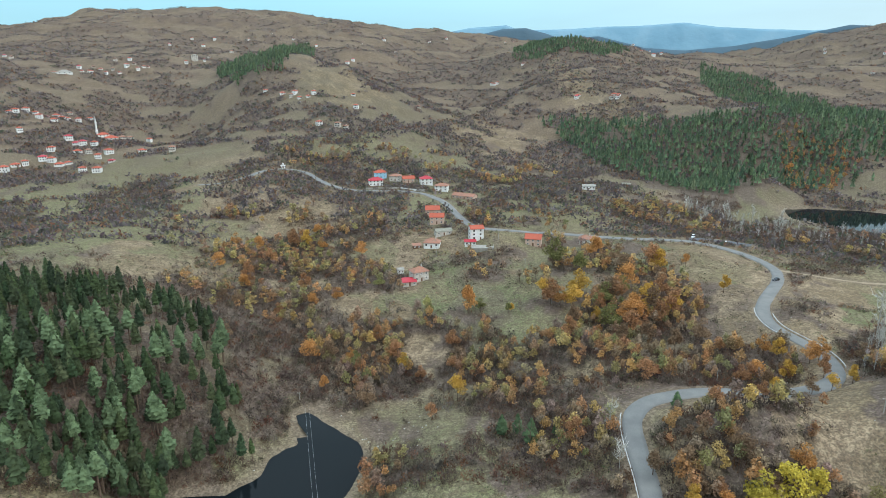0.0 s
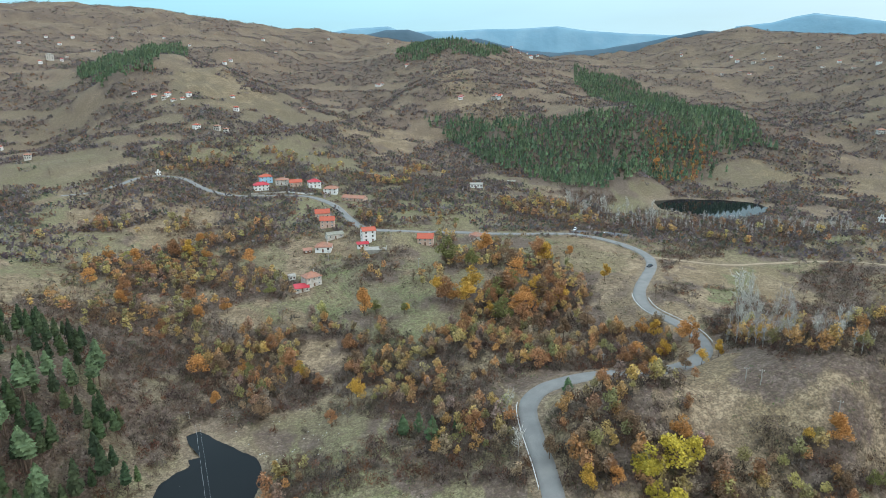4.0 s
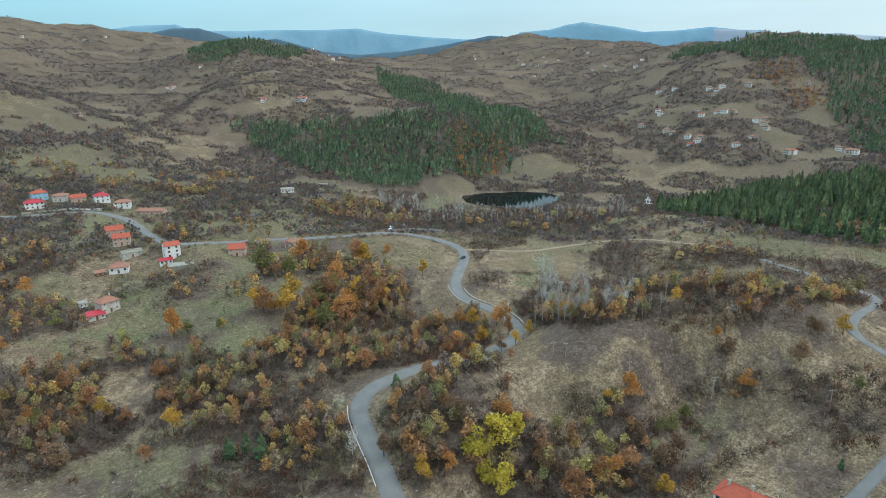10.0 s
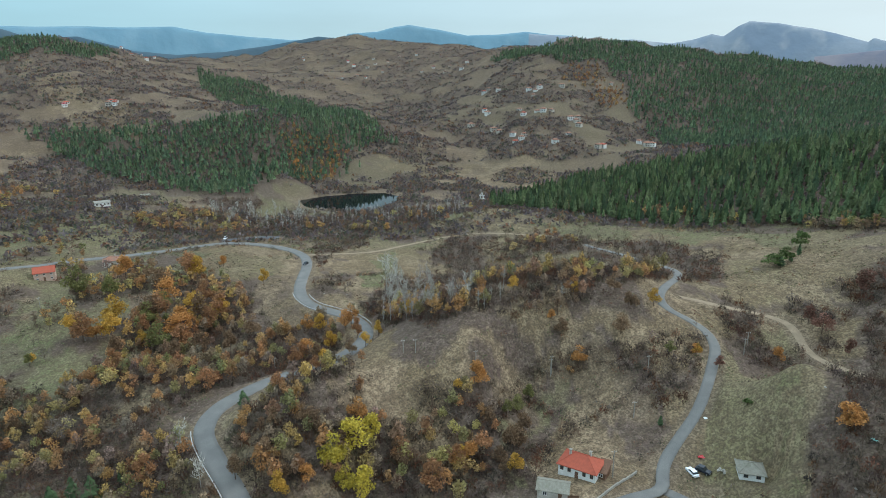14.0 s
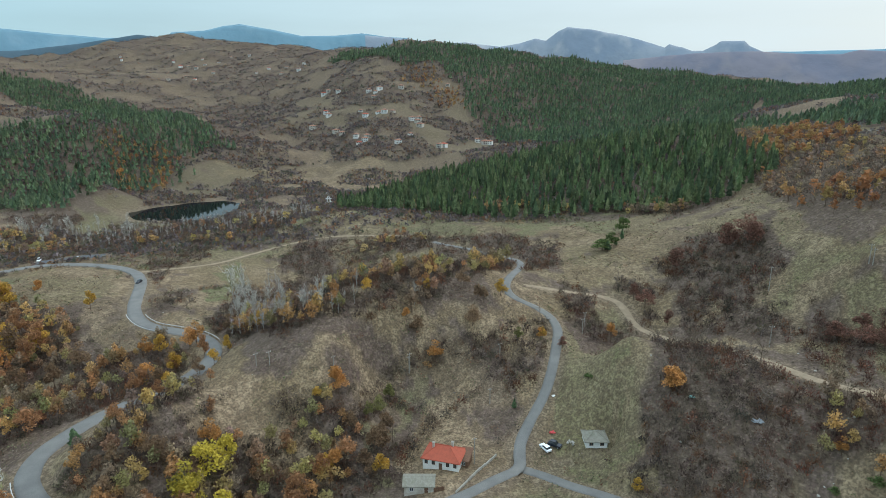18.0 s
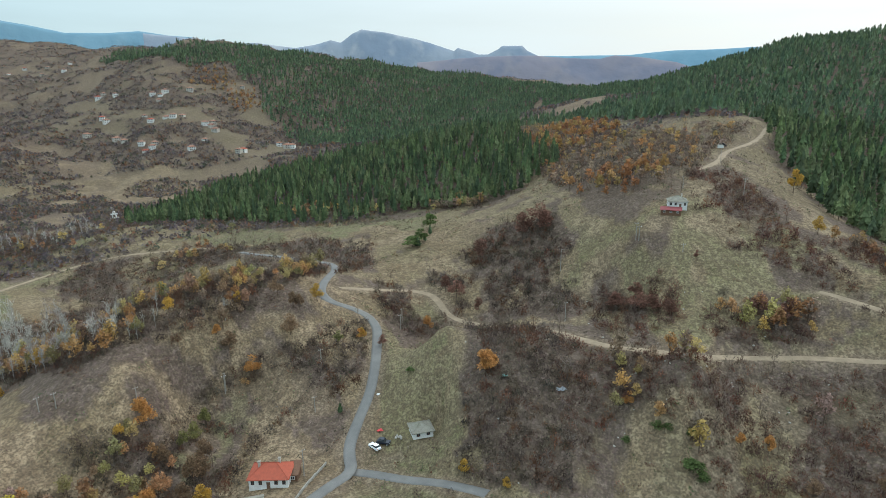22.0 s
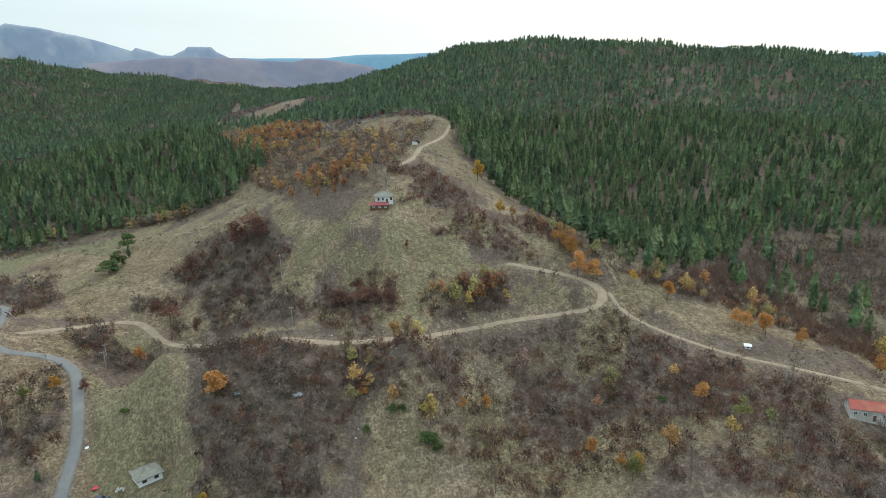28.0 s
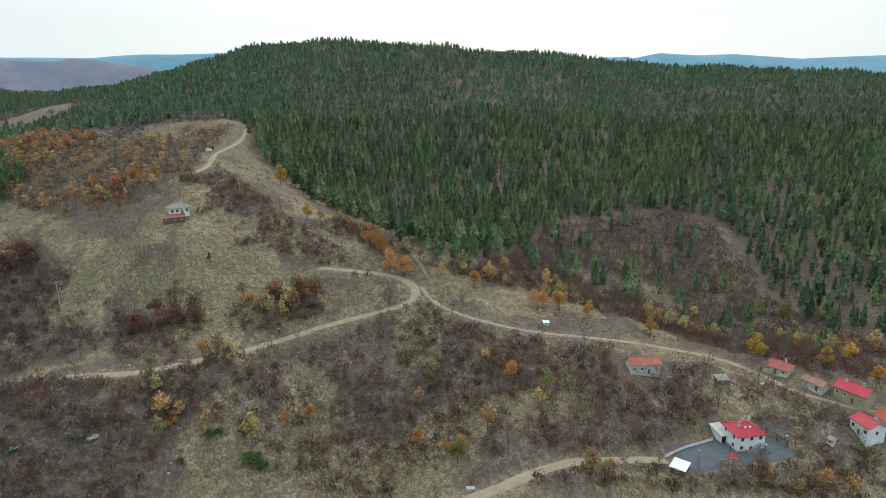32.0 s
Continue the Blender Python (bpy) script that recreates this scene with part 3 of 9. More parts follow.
zone("pine_mid", 1, [(102.1, 530), (115.5, 642), (125.7, 699), (140.3, 660), (156.2, 812), (158.7, 289), (152.1, 316), (148.4, 341), (144.7, 412), (140.0, 433), (131.2, 402), (126.0, 313), (123.3, 232), (115.1, 234), (107.9, 290), (102.8, 375)])
zone("bare", 1.1, [(123.3, 235), (130.1, 391), (140.0, 429), (143.8, 411), (148.5, 336), (152.2, 309), (158.8, 283), (159.3, 223), (149.2, 217), (141.0, 229), (128.8, 230), (117.2, 218)])
zone("autumn", .4, [(107.8, 250), (115.1, 226), (123.3, 229), (129.3, 225), (136.8, 233), (144.4, 242), (151.2, 269), (157.7, 235), (157.5, 262), (148.9, 293), (136.8, 254), (126.0, 240), (115.1, 240), (109.9, 261)])
zone("pale", .9, [(81.8, 657), (87.4, 568), (91.5, 423), (98.3, 366), (97.0, 300), (91.2, 282), (85.5, 335), (83.9, 420)])
zone("pale", .8, [(87.5, 449), (95.9, 374), (101.4, 416), (97.1, 290), (95.7, 265), (89.2, 288), (86.0, 327)])
zone("bare", 1, [(96.6, 281), (99.9, 297), (103.8, 268), (108.2, 242), (112.7, 220), (116.4, 214), (114.2, 211), (106.2, 230), (100.4, 236), (96.8, 251)])
zone("pine_far", 1.2, [(46.8, 1540), (49.4, 1619), (52.7, 1431), (56.9, 1433), (61.3, 1513), (67.5, 1589), (74.9, 1592), (75.7, 743), (67.7, 706), (64.3, 824), (61.1, 956), (59.1, 1038), (59.2, 1157), (56.5, 1244), (52.8, 1261)])
zone("pine_far", 1.2, [(53.3, 1335), (58.2, 1485), (67.2, 1586), (76.9, 1619), (85.9, 1656), (83.5, 1141), (81.4, 777), (75.4, 625), (69.4, 683), (65.3, 918), (60.1, 1006), (59.1, 1141), (56.2, 1262)])
zone("autumn_far", .5, [(54.2, 1248), (58.5, 1152), (59.2, 1030), (56.8, 1034), (53.4, 1144)])
zone("bare", .9, [(90.4, 224), (98.0, 208), (98.0, 194), (93.4, 188), (89.1, 208)])
zone("bare", .9, [(99.7, 208), (108.0, 217), (108.0, 202), (102.4, 194), (99.1, 197)])
zone("bare", .55, [(92.2, 178), (117.8, 195), (128.9, 193), (137.2, 182), (138.0, 157), (114.4, 137), (106.0, 140), (102.4, 158), (93.2, 163)])
zone("bare", .9, [(77.2, 232), (89.0, 186), (88.6, 160), (87.9, 135), (80.3, 143), (76.8, 166)])
zone("bare", .5, [(89.0, 186), (93.4, 177), (93.1, 159), (88.6, 160)])
zone("bare", .7, [(68.5, 261), (73.0, 258), (77.4, 238), (75.2, 188), (69.7, 234)])
zone("bare", .8, [(73.2, 271), (77.8, 263), (77.5, 245), (73.8, 251)])
zone("bare", .8, [(80.8, 319), (85.7, 288), (85.5, 261), (82.3, 265), (77.4, 272), (78.2, 300)])
zone("autumn", .12, [(91.2, 187), (133.6, 184), (134.7, 148), (108.4, 137), (92.0, 162)])
zone("bare", .8, [(121.6, 179), (137.1, 196), (151.6, 203), (147.4, 186), (140.4, 158), (132.2, 140), (123.4, 149)])
zone("bare", .6, [(126.5, 126), (148.1, 163), (159.0, 190), (159.6, 176), (126.5, 121)])
zone("bare", .7, [(151.3, 221), (158.2, 212), (159.6, 176), (152.4, 177)])
zone("bare", .35, [(108.1, 180), (137.9, 187), (141.1, 166), (108.4, 139)])
zone("bare", .08, [(-29.7, 759), (-24.0, 654), (-18.6, 544), (-13.6, 607), (-12.5, 662), (-18.2, 727), (-23.8, 753)])
zone("autumn", .16, [(-19.3, 644), (-11.5, 645), (6.2, 582), (13.3, 721), (4.0, 823), (-4.2, 774), (-6.3, 694), (-11.4, 712)])
zone("bare", .4, [(-36.6, 446), (-32.8, 445), (-28.4, 363), (-29.3, 334), (-36.9, 362)])
zone("bare", .12, [(-27.3, 734), (-16.6, 579), (-13.8, 510), (-18.8, 478), (-26.5, 527)])
zone("bare", .4, [(-3.5, 341), (5.2, 373), (11.7, 345), (9.7, 278), (5.3, 293), (-0.3, 303)])
zone("bare", .5, [(4.2, 284), (10.9, 253), (10.0, 203), (4.2, 241)])
zone("green", 1, [(-4.7, 319), (2.5, 324), (9.7, 278), (9.9, 224), (4.3, 219), (-1.4, 272)])
zone("green", .9, [(14.8, 338), (19.2, 393), (27.6, 379), (27.9, 330), (20.8, 346)])
zone("green", 1, [(14.5, 358), (20.4, 386), (22.5, 395), (27.0, 373), (28.5, 332), (23.8, 331), (18.8, 355)])
zone("green", .7, [(1.8, 380), (9.7, 366), (10.3, 250), (4.0, 252), (0.3, 271)])
zone("green", .6, [(2.6, 534), (16.0, 498), (15.8, 433), (6.1, 443)])
zone("green", 1, [(33.9, 316), (37.7, 370), (38.3, 328), (34.9, 295)])
zone("green", 1, [(27.1, 428), (36.7, 447), (35.6, 420), (29.2, 398)])
zone("green", .7, [(-35.4, 618), (-27.5, 660), (-26.3, 441), (-30.8, 360), (-36.7, 409)])
zone("green", .7, [(-11.4, 695), (-6.3, 734), (-4.8, 683), (-9.5, 641)])
zone("green", 0.27, [(86.1, 285), (93.3, 250), (97.9, 238), (106.2, 227), (110.8, 215), (101.8, 212), (91.5, 233), (86.1, 265)])
zone("green", 0.18, [(76.0, 169), (85.3, 161), (87.9, 133), (74.5, 136)])
zone("green", .5, [(48.1, 167), (54.8, 180), (56.1, 169), (48.3, 150)])
zone("green", 0.15, [(106.6, 234), (115.0, 217), (116.1, 211), (107.5, 222)])
zone("dry", 1, [(21.8, 191), (30.7, 179), (45.5, 205), (63.4, 247), (62.2, 223), (51.1, 202), (41.0, 179), (30.5, 164)])
zone("dry", .9, [(31.2, 332), (45.3, 470), (60.5, 400), (75.5, 344), (76.2, 277), (65.5, 286), (50.8, 353), (39.9, 321)])
zone("dry", .9, [(1.9, 207), (18.5, 190), (19.3, 175), (6.0, 174)])
zone("dry", .8, [(88.7, 165), (96.6, 160), (103.6, 145), (106.0, 133), (90.2, 132)])
zone("dry", .7, [(64.7, 375), (72.7, 360), (91.8, 245), (108.0, 220), (113.5, 203), (91.2, 192), (63.8, 240)])
zone("dry", .8, [(117.6, 208), (128.7, 208), (139.7, 211), (139.9, 203), (128.9, 193), (117.7, 200)])
zone("dry", .7, [(69.6, 236), (77.3, 187), (77.2, 167), (69.0, 177)])
zone("dry", 1, [(35.8, 842), (40.0, 853), (53.3, 778), (55.4, 729), (45.3, 653), (38.9, 755)])
zone("dry", .8, [(0.4, 950), (4.5, 943), (11.7, 794), (11.3, 675), (5.1, 743), (0.9, 781)])
zone("dry", .8, [(8.9, 1429), (15.3, 1026), (18.3, 889), (17.0, 857), (11.0, 1038)])
zone("dry", .8, [(-12.9, 1039), (-7.1, 1002), (-3.2, 906), (-7.2, 880), (-11.1, 937)])
zone("dry", .6, [(-30.6, 418), (-19.8, 467), (-13.0, 420), (-13.3, 332), (-19.4, 352), (-25.2, 317)])
zone("soil", .8, [(-12.6, 280), (-4.8, 284), (-3.8, 251), (-9.6, 235), (-14.0, 239)])
zone("soil", .8, [(97.7, 150), (106.0, 146), (107.2, 136), (99.9, 134)])
zone("litter", 1, [(-39.2, 254), (-24.5, 229), (-19.7, 200), (-22.4, 181), (-41.7, 169)])
zone("litter", 1, [(92.3, 182), (117.8, 198), (128.9, 193), (134.7, 148), (106.0, 136), (102.4, 158), (93.2, 163)])
zone("litter", .9, [(25.0, 181), (30.5, 162), (37.5, 176), (44.5, 175), (51.5, 178), (49.5, 144), (23.0, 140)])
zone("litter", .8, [(44.5, 178), (67.0, 227), (67.1, 199), (51.5, 175)])
zone("litter", .8, [(9.7, 342), (21.4, 391), (34.2, 232), (23.0, 214), (11.1, 229)])
zone("litter", .7, [(123.3, 235), (140.0, 429), (158.8, 283), (159.3, 223), (141.0, 229)])
zone("bare", .8, [(1.5, 348), (3.9, 351), (5.7, 300), (3.1, 293), (0.9, 303)])
zone("bare", .6, [(-38.1, 232), (-19.4, 223), (-18.9, 191), (-27.6, 170), (-40.1, 170)])
zone("bare", .6, [(48.7, 203), (59.8, 198), (64.3, 213), (67.7, 228), (66.6, 199), (56.2, 190), (45.8, 173), (43.8, 179)])
zone("bare", .5, [(66.9, 187), (77.2, 176), (78.3, 155), (71.3, 176)])
zone("bare", .9, [(76.1, 178), (89.8, 173), (92.2, 160), (90.2, 137), (75.7, 140), (77.1, 160)])
zone("bare", .5, [(63.3, 219), (68.0, 228), (66.3, 195), (62.0, 190)])
zone("bare", .6, [(42.9, 437), (48.8, 387), (59.8, 381), (68.8, 294), (61.5, 251), (48.4, 230), (42.3, 361)])
zone("bare", .6, [(85.1, 270), (96.6, 226), (95.9, 204), (89.6, 209), (79.6, 233), (80.7, 262)])
zone("bare", .3, [(2.4, 469), (10.1, 448), (11.2, 335), (5.2, 329), (1.7, 365)])
zone("autumn", .25, [(2.4, 469), (11.9, 460), (10.7, 283), (0.9, 303)])
zone("bare", .2, [(-11.5, 627), (11.3, 571), (11.5, 441), (4.1, 462), (-4.4, 524)])
zone("bare", .12, [(-35.9, 671), (-28.1, 744), (-18.5, 583), (-18.7, 516), (-28.7, 485), (-36.3, 523)])
zone("bare", .6, [(20.0, 510), (45.8, 592), (50.4, 460), (36.0, 452), (21.1, 440)])
zone("autumn", .3, [(20.0, 498), (45.8, 550), (45.9, 458), (21.1, 440)])
zone("autumn", .25, [(-27.1, 479), (-25.2, 317), (-18.7, 305), (-14.4, 334), (-18.0, 442)])
zone("pale", .4, [(36.6, 307), (42.1, 342), (42.7, 208), (36.5, 246)])
zone("pine_far", .3, [(8.1, 1009), (22.9, 875), (35.6, 863), (36.0, 759), (25.5, 676), (11.2, 864)])
zone("bare", .8, [(128.5, 165), (144.7, 203), (155.7, 204), (152.0, 188), (137.6, 158)])
zone("bare", .8, [(106.9, 184), (129.5, 190), (137.4, 173), (126.4, 137), (110.9, 149)])
zone("bare", 1.2, [(26.0, 168), (37.5, 178), (49.0, 191), (60.6, 205), (67.0, 227), (67.5, 202), (61.9, 193), (55.9, 180), (52.9, 150), (45.9, 144), (25.3, 141), (22.3, 158)])
zone("bare", 1, [(-17.2, 306), (-8.2, 276), (-1.5, 244), (6.6, 208), (6.7, 179), (-1.6, 212), (-9.7, 223), (-13.0, 231)])
zone("bare", .6, [(-36.6, 426), (-29.4, 321), (-19.6, 318), (-13.5, 298), (-13.9, 248), (-19.1, 247), (-21.8, 272), (-37.2, 325)])
zone("green", .8, [(-36.1, 621), (-28.2, 691), (-24.4, 475), (-30.8, 360), (-36.7, 409)])
zone("green", .6, [(-26.6, 478), (-18.8, 491), (-16.0, 438), (-24.9, 372)])
zone("dry", .6, [(-34.7, 364), (-26.8, 423), (-19.2, 383), (-21.5, 322), (-29.4, 321)])
zone("green", .7, [(-2.4, 366), (11.3, 372), (10.4, 251), (3.2, 262), (-3.3, 307)])
zone("green", .8, [(9.4, 396), (12.5, 406), (20.0, 391), (18.8, 354), (12.4, 339)])
zone("dry", .7, [(20.0, 407), (30.8, 400), (28.7, 336), (23.2, 328)])
zone("bare", 1, [(-8.7, 191), (6.7, 173), (16.9, 176), (20.4, 144), (-9.0, 159)])
zone("autumn", .45, [(-8.7, 191), (6.7, 169), (16.9, 175), (20.2, 144), (-9.0, 159)])
zone("bare", .9, [(-12.9, 239), (12.2, 201), (16.7, 192), (12.4, 188), (0.8, 188), (-10.9, 214)])
zone("autumn", .6, [(-10.7, 240), (12.2, 201), (16.7, 194), (6.6, 193), (-8.6, 217)])
zone("autumn", 1.2, [(25.0, 181), (28.5, 182), (31.9, 188), (34.2, 199), (33.5, 182), (29.5, 169), (26.0, 169)])
zone("bare", 1, [(0.9, 303), (8.8, 278), (18.7, 205), (12.4, 195), (3.9, 200), (-1.0, 206)])
zone("autumn", .4, [(0.8, 294), (8.7, 269), (17.6, 203), (7.6, 200), (-0.9, 217)])
zone("bare", .9, [(88.7, 165), (93.1, 161), (103.6, 161), (108.4, 139), (106.0, 133), (103.6, 145), (96.6, 155)])
zone("bare", .8, [(107.0, 180), (137.9, 184), (140.4, 162), (108.4, 137)])
zone("bare", .7, [(92.3, 186), (116.8, 195), (113.7, 184), (93.3, 167)])
zone("bare", .8, [(83.1, 288), (85.7, 282), (86.4, 253), (83.2, 253), (79.4, 269)])
zone("autumn", .5, [(126.5, 126), (148.1, 163), (159.2, 185), (159.7, 172), (126.5, 121)])
zone("bare", .7, [(79.6, 274), (85.0, 279), (86.2, 249), (84.0, 236), (78.5, 244)])
zone("bare", .8, [(89.5, 229), (96.9, 209), (96.5, 195), (89.6, 209)])
zone("bare", .8, [(98.9, 207), (107.4, 216), (107.7, 203), (100.1, 195)])
zone("bare", .6, [(42.3, 361), (46.9, 362), (49.8, 212), (43.7, 204), (41.6, 216)])
zone("bare", .9, [(47.2, 193), (59.8, 204), (67.3, 215), (67.0, 191), (59.2, 186), (54.0, 167), (46.1, 171)])
zone("bare", .8, [(68.6, 254), (71.8, 254), (72.8, 237), (69.0, 226)])
zone("bare", .9, [(67.6, 248), (71.0, 262), (71.3, 242), (67.9, 227)])
zone("bare", .7, [(73.2, 276), (76.6, 269), (77.0, 252), (74.3, 257)])
zone("soil", .9, [(20.6, 170), (23.9, 165), (24.0, 156), (21.2, 158)])
zone("soil", .6, [(65.9, 176), (69.1, 177), (70.5, 166), (66.9, 160)])
zone("bare", 1.3, [(-22.3, 245), (-16.8, 290), (-12.7, 258), (-9.6, 231), (-13.9, 225), (-15.3, 218), (-16.5, 203), (-18.2, 195), (-19.6, 210), (-22.5, 231)])
zone("litter", 1, [(-22.3, 245), (-16.8, 290), (-12.7, 258), (-9.6, 231), (-13.9, 225), (-15.3, 218), (-16.5, 203), (-18.2, 195), (-19.6, 210), (-22.5, 231)])
zone("green", .8, [(48.6, 174), (53.2, 184), (55.5, 166), (51.2, 155), (47.7, 159)])
zone("green", .8, [(59.5, 139), (63.8, 153), (68.0, 151), (74.0, 140)])
zone("green", .5, [(67.7, 228), (75.3, 236), (77.0, 163), (67.9, 176)])
zone("green", .7, [(66.7, 174), (75.9, 162), (76.2, 147), (68.0, 164)])
zone("green", 0.18, [(84.8, 355), (95.4, 234), (105.5, 233), (110.6, 212), (95.7, 213), (85.9, 244)])
zone("green", .7, [(-6.9, 337), (-1.3, 346), (-1.4, 292), (-5.9, 296)])
zone("green", .7, [(-15.3, 734), (-4.2, 755), (-4.8, 642), (-11.5, 627)])
zone("bare", 1.3, [(123.3, 235), (130.1, 391), (140.0, 429), (148.5, 336), (158.8, 283), (159.3, 223), (149.2, 217), (141.0, 229), (128.8, 230)])
zone("bare", 1.0, [(126.0, 259), (131.2, 391), (141.0, 418), (148.6, 331), (158.8, 275), (159.1, 235), (149.0, 239), (140.9, 268), (131.5, 251)])
zone("pine_mid", .12, [(126.0, 259), (131.2, 391), (141.0, 418), (148.6, 331), (157.4, 273), (149.0, 239), (140.9, 268), (131.5, 251)])

zone("open", 0.85, [(34.2, 173), (41.3, 194), (49.2, 208), (57.8, 219), (62.3, 229), (62.0, 218), (56.9, 208), (52.6, 201), (47.0, 183), (40.0, 171), (35.3, 170)])
zone("open", 0.8, [(45.2, 413), (46.3, 458), (50.5, 480), (57.3, 414), (66.5, 395), (78.4, 342), (78.6, 311), (73.3, 309), (66.6, 359), (58.4, 379), (52.2, 412), (49.0, 403)])
zone("open", 0.9, [(68.5, 188), (70.5, 219), (73.5, 228), (77.9, 183), (76.6, 169), (75.1, 155), (73.0, 172), (70.8, 176)])
zone("open", 0.9, [(85.6, 272), (90.1, 264), (95.9, 236), (105.6, 231), (114.4, 219), (115.0, 208), (107.8, 216), (100.9, 213), (93.0, 222), (87.5, 244)])
zone("open", 0.6, [(91.7, 162), (98.7, 165), (101.9, 155), (105.1, 142), (90.7, 134)])
zone("open", 0.6, [(2.2, 279), (5.7, 325), (10.1, 345), (10.5, 277), (7.5, 227), (3.1, 252)])
zone("open", 0.5, [(-30.7, 388), (-24.1, 608), (-14.7, 560), (-15.9, 464), (-21.0, 418), (-27.4, 304)])
zone("open", 0.8, [(14.5, 348), (17.8, 403), (24.8, 410), (28.1, 380), (27.8, 324), (23.7, 320), (18.8, 367)])
zone("open", 0.8, [(23.1, 274), (25.4, 302), (28.1, 288), (29.8, 264), (25.3, 258)])
zone("bare", 0.95, [(102.9, 185), (118.9, 204), (121.7, 203), (123.5, 154), (107.7, 145), (101.6, 163)])
zone("litter", 0.9, [(102.9, 185), (118.9, 204), (121.7, 203), (123.5, 154), (107.7, 145), (101.6, 163)])
zone("bare", 0.75, [(78.5, 179), (90.4, 180), (90.5, 159), (89.5, 133), (74.9, 138), (78.8, 161)])
zone("bare", 0.97, [(46.7, 185), (53.0, 201), (62.7, 202), (67.2, 229), (67.4, 206), (64.4, 188), (58.4, 180), (51.8, 169), (43.8, 174)])
zone("bare", 0.97, [(90.8, 222), (97.2, 214), (97.4, 199), (92.6, 192)])
zone("bare", 0.97, [(100.4, 208), (107.2, 219), (108.0, 205), (100.6, 196)])
zone("bare", 0.97, [(76.6, 289), (80.5, 302), (84.8, 289), (84.8, 267), (81.5, 264), (78.2, 266)])
zone("autumn", 0.35, [(100.4, 208), (107.2, 219), (108.0, 205), (100.6, 196)])
zone("bare", 0.95, [(106.0, 192), (128.5, 169), (136.2, 173), (132.1, 148), (117.5, 148), (101.9, 142), (97.8, 158)])
zone("litter", 0.9, [(106.0, 192), (128.5, 169), (136.2, 173), (132.1, 148), (117.5, 148), (101.9, 142), (97.8, 158)])
zone("autumn", 0.9, [(9.8, 346), (12.5, 379), (16.6, 346), (22.1, 386), (22.9, 338), (22.0, 276), (18.5, 259), (14.0, 218), (10.2, 245), (10.0, 294)])
zone("bare", 0.95, [(7.4, 237), (14.0, 218), (22.0, 271), (25.3, 251), (31.0, 234), (26.5, 209), (19.6, 209), (11.5, 201), (3.7, 197)])
zone("birch", 0.9, [(36.4, 250), (37.8, 321), (41.4, 354), (42.2, 219), (39.7, 213)])
zone("birch", 0.7, [(42.3, 204), (44.1, 230), (49.3, 226), (50.1, 210)])
zone("birch", 0.6, [(50.5, 212), (50.3, 222), (54.3, 230), (54.6, 217)])
zone("birch", 0.25, [(16.9, 503), (23.3, 608), (29.7, 566), (39.0, 554), (44.8, 613), (45.0, 466), (30.8, 476), (20.0, 469)])
zone("bare", 0.9, [(36.5, 249), (41.5, 343), (49.3, 226), (54.3, 228), (56.6, 222), (50.6, 210), (41.8, 203)])
zone("autumn", 0.5, [(36.5, 242), (41.7, 214), (49.6, 213), (54.4, 224), (59.0, 225), (50.6, 210), (41.8, 202)])
zone("bare", 0.8, [(50.6, 395), (54.3, 403), (57.3, 419), (59.9, 370), (64.3, 350), (68.5, 326), (67.3, 300), (63.5, 302), (57.4, 366)])
zone("soil", 0.8, [(95.6, 317), (98.1, 355), (101.8, 425), (102.7, 427), (100.9, 382), (98.1, 321)])
zone("soil", 0.9, [(108.4, 144), (114.4, 144), (118.0, 137), (114.3, 136), (108.3, 139)])
zone("bare", 0.9, [(30.3, 400), (34.0, 428), (36.0, 453), (35.3, 407), (32.4, 375), (30.8, 341)])
zone("bare", 0.9, [(29.8, 315), (34.1, 311), (33.9, 296), (30.3, 295)])
zone("bare", 0.95, [(40.3, 400), (43.2, 413), (46.1, 417), (48.9, 401), (45.2, 400), (42.8, 380), (42.0, 340), (41.2, 342), (41.8, 389)])
zone("bare", 0.9, [(48.5, 401), (51.9, 418), (55.6, 420), (56.6, 394), (54.3, 368), (51.0, 356), (49.1, 365)])
zone("autumn", 0.4, [(48.5, 401), (51.9, 418), (55.6, 420), (56.6, 394), (54.3, 368), (51.0, 356), (49.1, 365)])
zone("bare", 0.9, [(48.5, 221), (49.7, 348), (52.7, 362), (55.9, 373), (55.2, 362), (51.0, 347), (49.4, 219), (49.2, 209), (48.3, 208)])
zone("green", 0.9, [(30.8, 448), (36.0, 467), (40.6, 464), (36.1, 442), (31.8, 431)])
zone("green", 0.9, [(33.6, 317), (36.2, 368), (38.8, 390), (37.8, 354), (35.2, 308)])
zone("autumn", 0.5, [(54.2, 452), (58.3, 480), (64.1, 449), (72.9, 413), (79.0, 363), (78.9, 390), (64.0, 484), (54.2, 514)])
zone("open", 0.85, [(14.2, 283), (14.5, 336), (10.3, 345), (9.5, 405), (6.3, 362), (3.8, 301), (7.0, 246), (9.7, 255)])
zone("green", 0.7, [(14.2, 283), (14.5, 336), (10.3, 345), (9.5, 405), (6.3, 362), (3.8, 301), (7.0, 246), (9.7, 255)])
zone("open", 0.7, [(-5.8, 336), (-1.3, 347), (9.5, 358), (10.3, 261), (3.7, 266), (-0.3, 291)])
zone("autumn", 0.5, [(-19.2, 383), (-11.7, 510), (-7.7, 448), (-8.9, 370), (-14.6, 306), (-18.7, 305)])
zone("bare", 0.6, [(-19.2, 383), (-11.7, 510), (-7.7, 448), (-6.8, 365), (-10.4, 278), (-16.0, 259), (-19.7, 303)])
zone("bare", 0.9, [(-21.6, 295), (-16.8, 281), (-15.1, 240), (-17.9, 224), (-21.4, 223), (-22.5, 241)])
